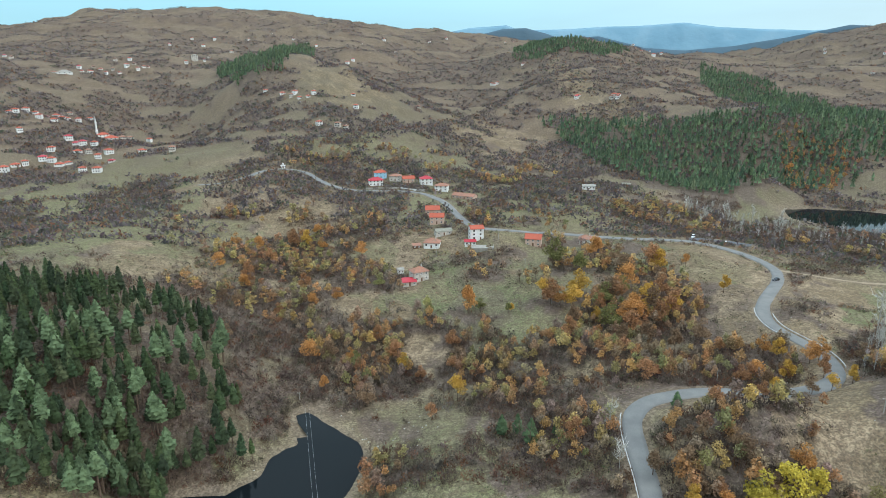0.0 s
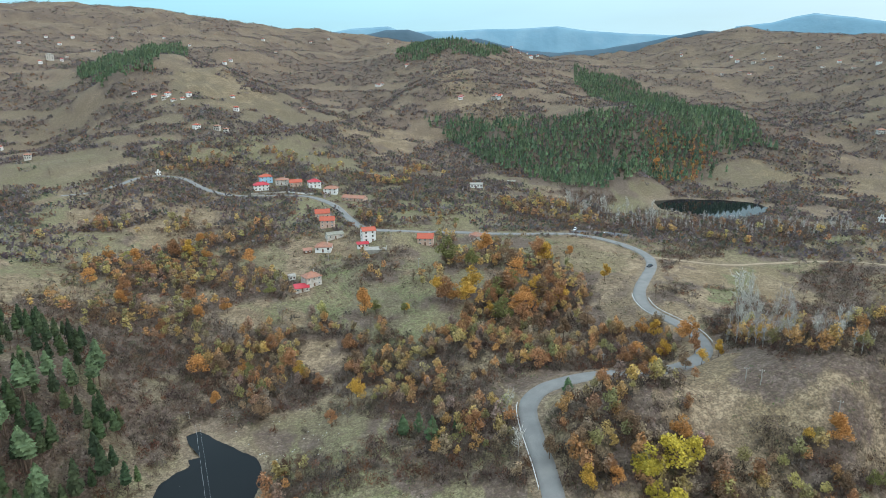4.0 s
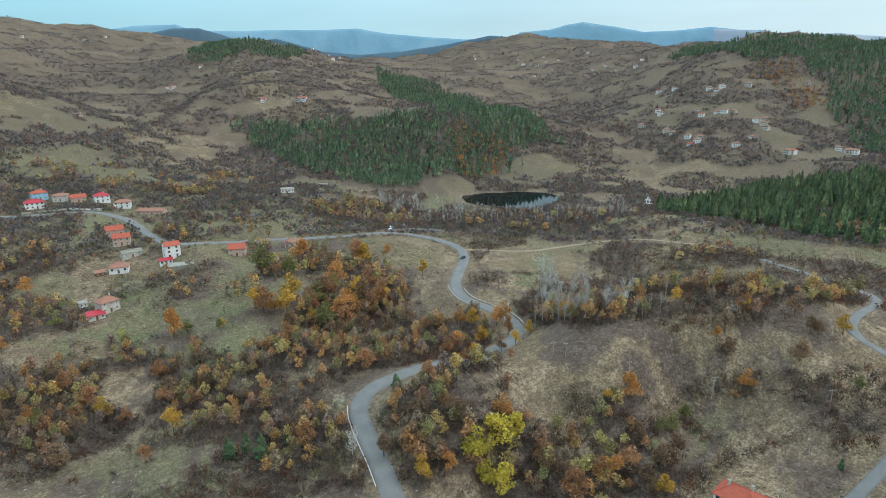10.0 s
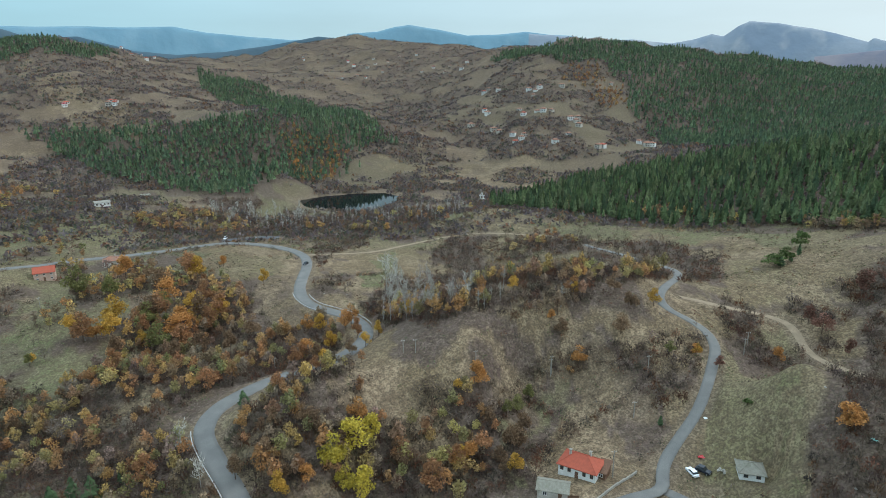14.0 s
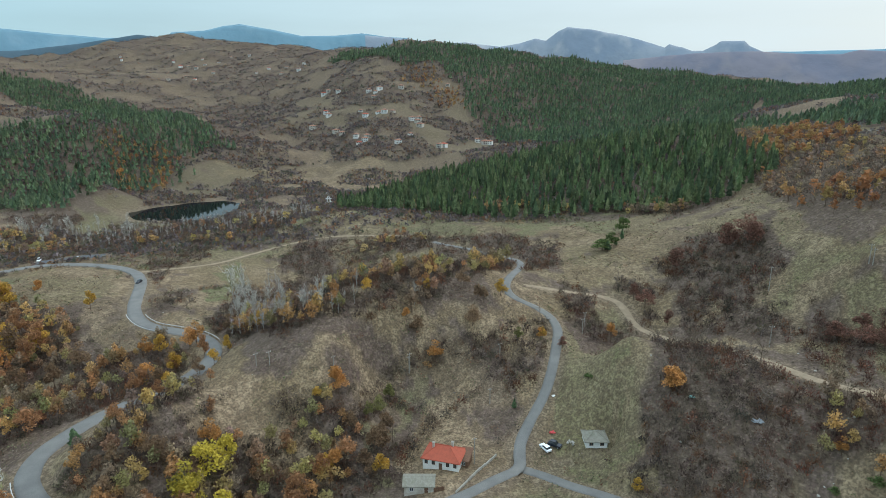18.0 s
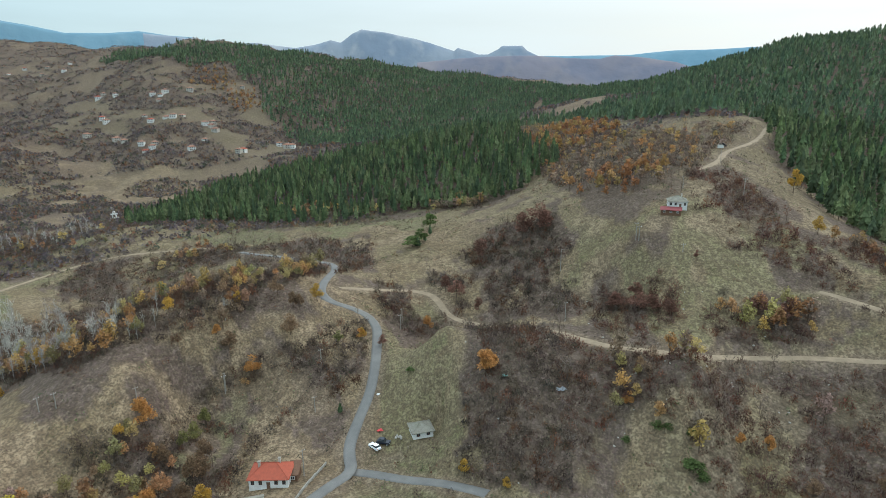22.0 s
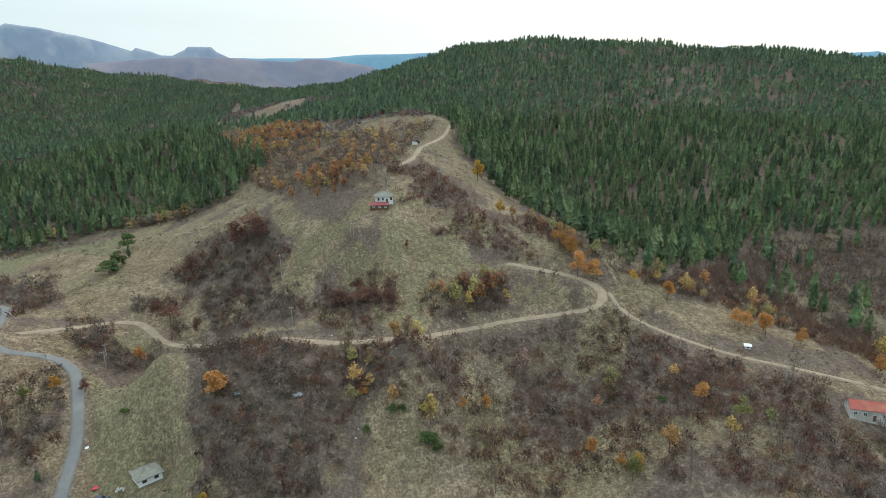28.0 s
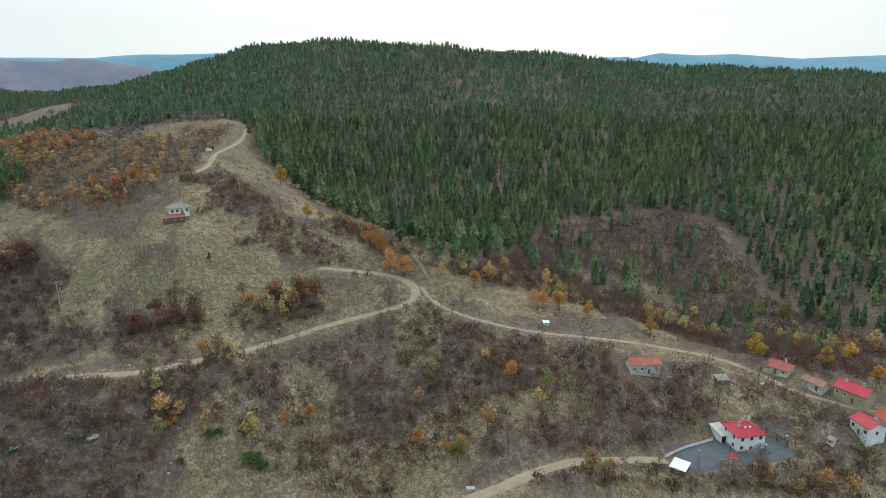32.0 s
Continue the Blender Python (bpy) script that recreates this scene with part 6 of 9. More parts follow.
# ---- houses ----
def roof_slopes(w, d, h, rise, over=0.45):
    """Two slabs of a saddle roof along x, as one bmesh."""
    bm = bmesh.new()
    for s in (-1, 1):
        run = d / 2 + over
        drop = rise * over / (d / 2)
        a = [(-w / 2 - over, s * run, h - drop), (w / 2 + over, s * run, h - drop), (w / 2 + over, 0, h + rise), (-w / 2 - over, 0, h + rise)]
        lo = [bm.verts.new(v) for v in a]
        hi = [bm.verts.new((x, y, z + 0.16)) for x, y, z in a]
        for f in ([lo[k] for k in (3, 2, 1, 0)], hi, *[[lo[k], lo[(k + 1) % 4], hi[(k + 1) % 4], hi[k]] for k in range(4)]):
            bm.faces.new(f)
    bmesh.ops.recalc_face_normals(bm, faces=bm.faces[:])
    return bm


def roof_hip(w, d, h, rise, over=0.5):
    bm = bmesh.new()
    x, y, r = w / 2 + over, d / 2 + over, max(w - d, 0.6) / 2
    drop = rise * over / (d / 2)
    e = [(-x, -y), (x, -y), (x, y), (-x, y)]
    lo, hi = [bm.verts.new((*p, h - drop - 0.14)) for p in e], [bm.verts.new((*p, h - drop + 0.03)) for p in e]
    a, b = bm.verts.new((-r, 0, h + rise)), bm.verts.new((r, 0, h + rise))
    for f in (lo[::-1], *[[lo[k], lo[(k + 1) % 4], hi[(k + 1) % 4], hi[k]] for k in range(4)], [hi[0], hi[1], b, a], [hi[1], hi[2], b], [hi[2], hi[3], a, b], [hi[3], hi[0], a]):
        bm.faces.new(f)
    return bm


def walls(w, d, h, rise, gable, sink=3.0):
    bm = bmesh.new()
    box(bm, -w / 2, -d / 2, -sink, w / 2, d / 2, h)
    if gable:
        for s in (-1, 1):
            v = [bm.verts.new((s * (w / 2 - k), y, z)) for k in (0.0, 0.22) for y, z in ((-d / 2, h), (d / 2, h), (0, h + rise - 0.03))]
            for f in ((0, 1, 2), (3, 4, 5), (0, 1, 4, 3), (1, 2, 5, 4), (2, 0, 3, 5)):
                bm.faces.new([v[k] for k in f])
        bmesh.ops.recalc_face_normals(bm, faces=bm.faces[:])
    return bm


def window(parent, x, y, z, w, h, side, shape):
    """A window set in a wall: side 0 faces -y, 1 faces +x, 2 faces +y, 3 faces -x."""
    t = pose(x, y, z, 0, 0, 90 * side)
    bm = bmesh.new()
    for b in ((-w / 2, -0.06, -h / 2, -w / 2 + 0.1, 0.05, h / 2), (w / 2 - 0.1, -0.06, -h / 2, w / 2, 0.05, h / 2), (-w / 2 + 0.1, -0.06, -h / 2, w / 2 - 0.1, 0.05, -h / 2 + 0.1), (-w / 2 + 0.1, -0.06, h / 2 - 0.1, w / 2 - 0.1, 0.05, h / 2), (-0.04, -0.05, -h / 2 + 0.1, 0.04, 0.05, h / 2 - 0.1)):
        box(bm, *b, turn=t)
    fr = part("window", bm, shape, parent)
    bm = bmesh.new()
    box(bm, -w / 2 + 0.08, -0.02, -h / 2 + 0.08, w / 2 - 0.08, 0.06, h / 2 - 0.08, turn=t)
    part("pane", bm, M_GLASS, fr)
    return fr


HOUSES = 0


def house(x, y, bear, rel, w, d, h, rise, roof, wall_mat, roof_mat, label, rows=1, n=3, chimney=1, door=True, side=1, plinth=None, category="house", size=1.0):
    """A house whose front, towards the valley, stands at x, y. rel turns it anticlockwise."""
    global HOUSES
    HOUSES += 1
    bx, by = x + math.sin(radians(bear)) * d * size / 2, y + math.cos(radians(bear)) * d * size / 2
    ob = thing("house" if category == "house" else category.replace(" ", "_"), (bx, by, z_at(bx, by) + 0.05), -bear + rel, label, category, size=size)
    part("wall", walls(w, d, h, rise, roof == "gable"), wall_mat, ob)
    if roof == "gable":
        part("roof", roof_slopes(w, d, h, rise), roof_mat, ob)
        part("ridge_cap", tube([(-w / 2 - 0.45, 0, h + rise + 0.12), (w / 2 + 0.45, 0, h + rise + 0.12)], (0.12, 0.12)), roof_mat, ob)
    elif roof == "hip":
        part("roof", roof_hip(w, d, h, rise), roof_mat, ob)
        r = max(w - d, 0.6) / 2
        drop = rise * 0.5 / (d / 2)
        for sx, sy in ((-1, -1), (1, -1), (1, 1), (-1, 1)):
            part("ridge_cap", tube([(sx * (w / 2 + 0.5), sy * (d / 2 + 0.5), h - drop + 0.05), (sx * r, 0, h + rise + 0.03)], (0.11, 0.11), 5), roof_mat, ob)
        part("ridge_cap", tube([(-r - 0.1, 0, h + rise + 0.04), (r + 0.1, 0, h + rise + 0.04)], (0.12, 0.12), 5), roof_mat, ob)
    else:
        bm = bmesh.new()
        v = box(bm, -w / 2 - 0.4, -d / 2 - 0.4, h, w / 2 + 0.4, d / 2 + 0.4, h + 0.18)
        for k in v:
            k.co.z += rise * (k.co.y + d / 2) / d
        part("roof", bm, roof_mat, ob)
    if plinth:
        part("plinth", boxed(-w / 2 - 0.06, -d / 2 - 0.06, -3, w / 2 + 0.06, d / 2 + 0.06, 0.9), plinth, ob)
    frame_mat = M_WHITE if wall_mat is not M_WHITE else M_WOOD
    storey = h / rows
    for r in range(rows):
        z = storey * (r + 0.56)
        for k in range(n):
            px = (k + 0.5) / n * w - w / 2
            if door and r == 0 and k == n // 2:
                dd = part("door", boxed(px - 0.5, -d / 2 - 0.07, -0.1, px + 0.5, -d / 2 + 0.03, 2.0), M_WOOD, ob)
                part("handle", boxed(px + 0.32, -d / 2 - 0.12, 0.95, px + 0.42, -d / 2 - 0.07, 1.05), M_RAIL, dd)
            else:
                window(ob, px, -d / 2, z, min(1.15, w / n * 0.45), min(1.25, storey * 0.48), 0, frame_mat)
        for k in range(side):
            py = (k + 0.5) / max(side, 1) * d - d / 2
            window(ob, w / 2, py, z, 1.0, min(1.2, storey * 0.45), 1, frame_mat)
            window(ob, -w / 2, py, z, 1.0, min(1.2, storey * 0.45), 3, frame_mat)
    for k in range(chimney):
        cx, cy = w * (0.22 if k == 0 else -0.27), d * (0.12 if k == 0 else -0.1)
        c = part("chimney", boxed(cx - 0.3, cy - 0.3, h, cx + 0.3, cy + 0.3, h + rise + 0.75, bevel=0.03), M_OLD_WALL, ob)
        part("chimney_cap", boxed(cx - 0.42, cy - 0.42, h + rise + 0.78, cx + 0.42, cy + 0.42, h + rise + 0.9), M_CONCRETE, c)
    return ob


def cottage(x, y, bear, rel, w, mats, rows=2, label=""):
    """A village house seen from far away: walls, hipped roof, a row or two of windows."""
    w *= 0.85
    d, h = w * 0.75, 2.5 * rows
    bx, by = x + math.sin(radians(bear)) * d / 2, y + math.cos(radians(bear)) * d / 2
    ob = thing("village_house", (bx, by, z_at(bx, by)), -bear + rel, label, "house", "houses of the far villages")
    part("wall", walls(w, d, h, 0, False, 4), mats[0], ob)
    part("roof", roof_hip(w, d, h, w * 0.17), mats[1], ob)
    for r in range(rows):
        for k in range(3):
            px, z = (k - 1) * w * 0.3, 2.5 * r + 1.5
            part("window", boxed(px - 0.55, -d / 2 - 0.05, z - 0.6, px + 0.55, -d / 2 + 0.02, z + 0.6), M_GLASS, ob)
    part("chimney", boxed(w * 0.15, -0.3, h, w * 0.15 + 0.6, 0.3, h + w * 0.17 + 0.6), M_OLD_WALL, ob)
    return ob


# ---- vehicles, poles, rails ----
def car(x, y, bear, rel, paint, label, tall=1.45, long=4.3, on_road=False):
    z = z_at(x, y)
    ob = thing("car", (x, y, z + 0.18), -bear + rel, label, "car")
    bm = bmesh.new()
    L, W = long / 2, 0.88
    prof = [(-L, 0.25), (-L, 0.72), (-L * 0.93, 0.86), (-L * 0.45, 0.92), (L * 0.62, 0.95), (L * 0.97, 0.9), (L, 0.7), (L, 0.25)]
    rows = [[bm.verts.new((px, s * W * (0.94 if pz > 0.8 else 1), pz)) for px, pz in prof] for s in (-1, 1)]
    for k in range(len(prof)):
        j = (k + 1) % len(prof)
        bm.faces.new((rows[0][k], rows[0][j], rows[1][j], rows[1][k]))
    bm.faces.new(rows[0][::-1])
    bm.faces.new(rows[1])
    bmesh.ops.recalc_face_normals(bm, faces=bm.faces[:])
    bmesh.ops.bevel(bm, geom=bm.edges[:], offset=0.05, segments=1, affect="EDGES")
    body = part("body", bm, paint, ob)
    bm = bmesh.new()
    lo = [(-L * 0.42, 0.9), (L * 0.78, 0.92)]
    hi = [(-L * 0.12, tall - 0.06), (L * 0.62, tall - 0.05)]
    v = [bm.verts.new((px, s * w2, pz)) for s in (-1, 1) for (px, pz), w2 in zip((lo[0], lo[1], hi[1], hi[0]), (0.82, 0.82, 0.66, 0.66))]
    for f in ((0, 1, 2, 3), (7, 6, 5, 4), (1, 5, 6, 2), (0, 3, 7, 4), (3, 2, 6, 7), (0, 4, 5, 1)):
        bm.faces.new([v[k] for k in f])
    bmesh.ops.recalc_face_normals(bm, faces=bm.faces[:])
    part("windows", bm, M_GLASS, body, "dark car glass")
    part("roof", boxed(hi[0][0] - 0.05, -0.68, tall - 0.07, hi[1][0] + 0.05, 0.68, tall, bevel=0.03), paint, body)
    for s in (-1, 1):
        part("headlight", boxed(-L - 0.02, s * 0.62 - 0.16, 0.6, -L + 0.05, s * 0.62 + 0.16, 0.75), M_WHITE, body)
        part("tail_light", boxed(L - 0.05, s * 0.66 - 0.12, 0.62, L + 0.02, s * 0.66 + 0.12, 0.8), M_CAR_RED, body)
        for px in (-L * 0.62, L * 0.62):
            bm = bmesh.new()
            bmesh.ops.create_cone(bm, cap_ends=True, segments=14, radius1=0.33, radius2=0.33, depth=0.22, matrix=pose(px, s * 0.8, 0.15, 90, 0, 0))
            wheel = part("wheel", bm, M_RUBBER, ob)
            bm = bmesh.new()
            bmesh.ops.create_cone(bm, cap_ends=True, segments=10, radius1=0.19, radius2=0.19, depth=0.25, matrix=pose(px, s * 0.8, 0.15, 90, 0, 0))
            part("rim", bm, M_RAIL, wheel)
    return ob


def pole(x, y, bear, h, label="weathered wooden utility pole with a crossarm on the slope", arm=True):
    ob = thing("utility_pole", (x, y, z_at(x, y)), -bear + 20, label, "utility pole", "utility poles on the slopes")
    part("shaft", tube([(0, 0, -0.6), (0.03, 0, h * 0.5), (0, 0, h)], (0.17, 0.14, 0.11), 7), M_POLE, ob)
    if arm:
        part("crossarm", boxed(-0.75, -0.06, h - 0.55, 0.75, 0.06, h - 0.42), M_POLE, ob)
        for k in (-0.65, 0.0, 0.65):
            part("insulator", tube([(k, 0, h - 0.42), (k, 0, h - 0.2)], (0.05, 0.04), 6), M_WHITE, ob)
    return ob


def rail(which, start, stop, side, label="grey steel guardrail on posts along the road bend"):
    """A guardrail along a stretch of a road, on one side."""
    line = [r for r in ROADS if r[0] == which][0]
    p, off = line[3][start:stop], line[1] / 2 + 0.5
    d = np.gradient(p[:, :2], axis=0)
    d /= np.hypot(d[:, 0], d[:, 1])[:, None]
    q = np.c_[p[:, 0] + d[:, 1] * off * side, p[:, 1] - d[:, 0] * off * side, p[:, 2]]
    ob = thing("guardrail", tuple(q[0]), 0, label, "guardrail")
    q = q - q[0]
    part("beam", tube([(*k[:2], k[2] + 0.68) for k in q], [0.15] * len(q), 4), M_RAIL, ob)
    for k in q[::2]:
        part("post", boxed(k[0] - 0.06, k[1] - 0.06, k[2] - 0.5, k[0] + 0.06, k[1] + 0.06, k[2] + 0.75), M_RAIL, ob)


# ---- single trees: a few shapes in a few colours, shared by alike trees ----
HUES = {"orange": (0.44, 0.225, 0.080), "rust": (0.33, 0.175, 0.090), "gold": (0.46, 0.285, 0.062), "yellow": (0.47, 0.38, 0.065), "brown": (0.205, 0.135, 0.084), "olive": (0.185, 0.180, 0.070), "green": (0.070, 0.105, 0.050),
        "bare": (0.185, 0.152, 0.130), "pale": (0.42, 0.40, 0.36), "pine": (0.115, 0.160, 0.082), "bush": (0.095, 0.130, 0.046), "red": (0.185, 0.098, 0.074)}
WORDS = {"orange": "orange autumn tree with thinning leaves", "rust": "rust-brown autumn tree on the slope", "gold": "golden autumn tree in full leaf", "yellow": "bright yellow autumn tree in leaf", "brown": "brown half-bare tree in the wood", "olive": "olive-green tree turning yellow", "green": "small dark green conifer on the slope",
         "bare": "bare grey-brown tree with fine twigs", "pale": "leafless tree with pale bark", "pine": "tall pine with bare lower trunk", "bush": "round green bush on the meadow", "red": "reddish-brown bare bush in the scrub"}
MODELS, TREE_COUNT = {}, 0


def model(hue, k):
    """Meshes of trunk and crown for a hue and shape, made once, about ten metres tall."""
    if (hue, k) not in MODELS:
        seed = 300 + 7 * k + len(hue)
        if hue in ("pine",):
            t, c = pine_near(10.0, seed)
        elif hue == "green":
            t, c = pine_far(10.0, seed, 11, 7, 1.25)
        elif hue in ("bare", "pale"):
            t, c = naked(10.0, seed, 16, 10, 0.24 if hue == "pale" else 0.32)
        elif hue == "bush":
            t, c = leafy(10.0, seed, 3.0, 0.05, 1.7)
        else:
            t, c = leafy(10.0, seed, 4.5, 0.030, (1.0, 0.85, 1.2)[k % 3])
        mat = M_NEEDLE if hue in ("pine", "green") else M_TWIG if hue in ("bare", "pale") else M_LEAF
        tone = np.random.default_rng(seed).uniform(0.72, 1.28, len(c[0]) // 3 + 1).repeat(3)[:len(c[0]), None]
        tint = np.array(HUES[hue]) * (0.85, 1.0, 1.15)[k % 3] * tone
        MODELS[hue, k] = (mesh("trunk", *t, M_PALE_BARK if hue == "pale" else M_BARK), mesh("crown", *c, mat, tint=tint))
    return MODELS[hue, k]


def tree(x, y, bear, h, hue, wide=1.0):
    global TREE_COUNT
    TREE_COUNT += 1
    t, c = model(hue, TREE_COUNT % 3)
    name = "bush" if hue in ("bush", "red") else "pine_tree" if hue in ("pine", "green") else "tree"
    ob = new(name)
    ob.empty_display_size = 0.5
    ob.matrix_world = pose(x, y, z_at(x, y) - 0.1, 0, 0, (TREE_COUNT * 77) % 360) @ Matrix.Diagonal((h / 10 * wide, h / 10 * wide, h / 10, 1))
    tagged(ob, WORDS[hue], "bush" if name == "bush" else "tree", "single " + WORDS[hue].split(" on ")[0] + "s")
    for key, me in (("trunk", t), ("crown", c)):
        new(key, me).parent = ob
    return ob


def wall_run(x1, y1, b1, x2, y2, b2, h, mat, label):
    """A low wall with a coping between two points, stepped to the ground."""
    ob = thing("garden_wall", (x1, y1, z_at(x1, y1)), 0, label, "wall")
    n = max(2, int(math.hypot(x2 - x1, y2 - y1) / 3))
    z0 = z_at(x1, y1)
    ang = math.degrees(math.atan2(y2 - y1, x2 - x1))
    for k in range(n):
        ax, ay, cx, cy = x1 + (x2 - x1) * k / n, y1 + (y2 - y1) * k / n, x1 + (x2 - x1) * (k + 1) / n, y1 + (y2 - y1) * (k + 1) / n
        z = z_at((ax + cx) / 2, (ay + cy) / 2) - z0
        length = math.hypot(cx - ax, cy - ay)
        bm = bmesh.new()
        box(bm, 0, -0.14, -1.2, length - 0.01, 0.14, h, turn=pose(ax - x1, ay - y1, z, 0, 0, ang))
        w = part("wall_panel", bm, mat, ob)
        bm = bmesh.new()
        box(bm, 0, -0.2, h + 0.004, length - 0.01, 0.2, h + 0.12, turn=pose(ax - x1, ay - y1, z, 0, 0, ang))
        part("coping", bm, M_RED_SHEET if "red coping" in label else M_CONCRETE, w)


def fence(x1, y1, b1, x2, y2, b2, h, mat, label):
    ob = thing("gate", (x1, y1, z_at(x1, y1)), math.degrees(math.atan2(y2 - y1, x2 - x1)), label, "gate")
    length = math.hypot(x2 - x1, y2 - y1)
    n = max(4, int(length / 0.35))
    for k in range(n):
        part("board", boxed(k * length / n, -0.03, -0.4, (k + 0.85) * length / n, 0.03, h - 0.1 * (k % 3 == 1)), mat, ob)
    for z in (0.3, h - 0.4):
        part("crossbar", boxed(0, 0.035, z, length, 0.09, z + 0.12), mat, ob)


def slab(x, y, bear, w, d, h, mat, label):
    ob = thing("terrace" if h > 0.5 else "lay_by", (x, y, z_at(x, y) + 0.1), -bear, label, "terrace" if h > 0.5 else "paved patch")
    part("deck", boxed(-w / 2, -d / 2, -3.0 if h > 0.5 else -0.4, w / 2, d / 2, h, bevel=0.05), mat, ob)
    if h > 0.5:
        for s in (-1, 1):
            part("parapet", boxed(s * w / 2 - 0.12, -d / 2, h + 0.004, s * w / 2 + 0.12, d / 2, h + 0.7), mat, ob)


def sheet(x, y, bear, size, mat, label, category):
    """Crumpled cloth or plastic lying on the ground."""
    r = np.random.default_rng(int(abs(x) * 10))
    n = 7
    u = np.linspace(-0.5, 0.5, n)
    X, Y = np.meshgrid(u * size, u * size * 0.7)
    X, Y = X + r.normal(size=X.shape) * size * 0.05, Y + r.normal(size=X.shape) * size * 0.05
    Z = np.abs(r.normal(size=X.shape)) * size * 0.09 + 0.05
    Z[0], Z[-1], Z[:, 0], Z[:, -1] = 0, 0, 0, 0
    i = np.arange(n * n).reshape(n, n)
    f = np.stack([i[:-1, :-1], i[:-1, 1:], i[1:, 1:], i[1:, :-1]], -1).reshape(-1, 4)
    ob = new(category.replace(" ", "_"), mesh(category, np.c_[X.ravel(), Y.ravel(), Z.ravel()], f, mat))
    ob.matrix_world = pose(x, y, z_at(x, y) + 0.08, 0, 0, -bear + 25)
    tagged(ob, label, category)


def heap(x, y, bear, size, mat, label, category):
    r = np.random.default_rng(9)
    ob = thing(category.replace(" ", "_"), (x, y, z_at(x, y)), -bear, label, category)
    for k in range(14):
        bm = bmesh.new()
        bmesh.ops.create_icosphere(bm, subdivisions=1, radius=size * r.uniform(0.14, 0.3), matrix=pose(*(r.normal(size=2) * size * 0.4), size * 0.12 * r.uniform(0, 2), *r.uniform(0, 360, 3)))
        for v in bm.verts:
            v.co += Vector(r.normal(size=3)) * size * 0.03
        part("stone", bm, mat, ob)


def sign(x, y, bear, h, label):
    ob = thing("sign", (x, y, z_at(x, y)), -bear, label, "sign")
    part("pole", tube([(0, 0, -0.6), (0, 0, h)], (0.09, 0.07), 7), M_POLE, ob)
    if h > 3:
        part("board", boxed(-1.9, -0.08, h - 1.6, 0.7, -0.003, h - 0.1, bevel=0.02), M_WHITE, ob)
        for k, (dx, dz, s) in enumerate(((0.9, 0.1, 0.7), (1.5, -0.5, 0.6), (-0.9, 0.2, 0.45), (0.3, 0.5, 0.4))):
            part("gear_box", boxed(dx - s, -0.35, h + dz - s * 0.6, dx + s * 0.6, 0.3, h + dz + s * 0.5, bevel=0.06), M_BLACK, ob)
    else:
        part("board", boxed(-1.0, -0.08, h - 0.9, 1.0, -0.003, h, bevel=0.02), M_WHITE, ob)


def pergola(x, y, bear, rel, w, d, h, label):
    ob = thing("pergola", (x, y, z_at(x, y)), -bear + rel, label, "pergola")
    for sx in (-1, 0, 1):
        for sy in (-1, 1):
            part("post", boxed(sx * w / 2 - 0.08, sy * d / 2 - 0.08, -0.8, sx * w / 2 + 0.08, sy * d / 2 + 0.08, h), M_BLACK, ob)
    for sy in (-1, 1):
        part("beam", boxed(-w / 2 - 0.3, sy * d / 2 - 0.06, h + 0.003, w / 2 + 0.3, sy * d / 2 + 0.06, h + 0.16), M_BLACK, ob)
    for k in range(10):
        px = -w / 2 + w * k / 9
        part("slat", boxed(px - 0.22, -d / 2 - 0.3, h + 0.165, px + 0.22, d / 2 + 0.3, h + 0.22), M_BLACK, ob)


def lamp_post(x, y, bear, h):
    ob = thing("lamp_post", (x, y, z_at(x, y)), -bear, "slim dark lamp post in the paved yard", "lamp post", "lamp posts round the yard")
    part("shaft", tube([(0, 0, -0.3), (0, 0, h)], (0.06, 0.045), 7), M_BLACK, ob)
    part("lantern", tube([(0, 0, h), (0, 0, h + 0.12), (0, 0, h + 0.4), (0, 0, h + 0.5)], (0.06, 0.16, 0.2, 0.05), 8), M_WHITE, ob)


def monument(x, y, bear, h, label):
    ob = thing("monument", (x, y, z_at(x, y)), -bear, label, "monument")
    part("base", boxed(-h * 0.5, -h * 0.35, -1.5, h * 0.5, h * 0.35, h * 0.12, bevel=0.1), M_STONE, ob)
    for s in (-1, 1):
        part("pillar", tube([(s * h * 0.22, 0, h * 0.12), (s * h * 0.16, 0, h * 0.6), (s * h * 0.04, 0, h)], (h * 0.09, h * 0.08, h * 0.05), 6), M_WHITE, ob)
    part("wing", boxed(-h * 0.42, -0.25, h * 0.5, h * 0.42, 0.25, h * 0.66, bevel=0.08), M_WHITE, ob)


def minaret(x, y, bear, h, label):
    ob = thing("minaret", (x, y, z_at(x, y)), -bear, label, "minaret")
    part("base", boxed(-1.7, -1.7, -2, 1.7, 1.7, h * 0.2, bevel=0.1), M_WHITE, ob)
    part("shaft", tube([(0, 0, h * 0.2), (0, 0, h * 0.25), (0, 0, h * 0.74)], (1.5, 1.15, 1.0), 10), M_WHITE, ob)
    part("balcony", tube([(0, 0, h * 0.62), (0, 0, h * 0.65), (0, 0, h * 0.68)], (1.05, 1.6, 1.6), 10), M_WHITE, ob)
    part("spire", tube([(0, 0, h * 0.74), (0, 0, h * 0.76), (0, 0, h)], (1.0, 1.15, 0.05), 10), M_RAIL, ob)


OLD, NEW, WHT = (M_OLD_WALL, M_OLD_ROOF), (M_WHITE, M_RED_ROOF), (M_WHITE, M_ORANGE_ROOF)
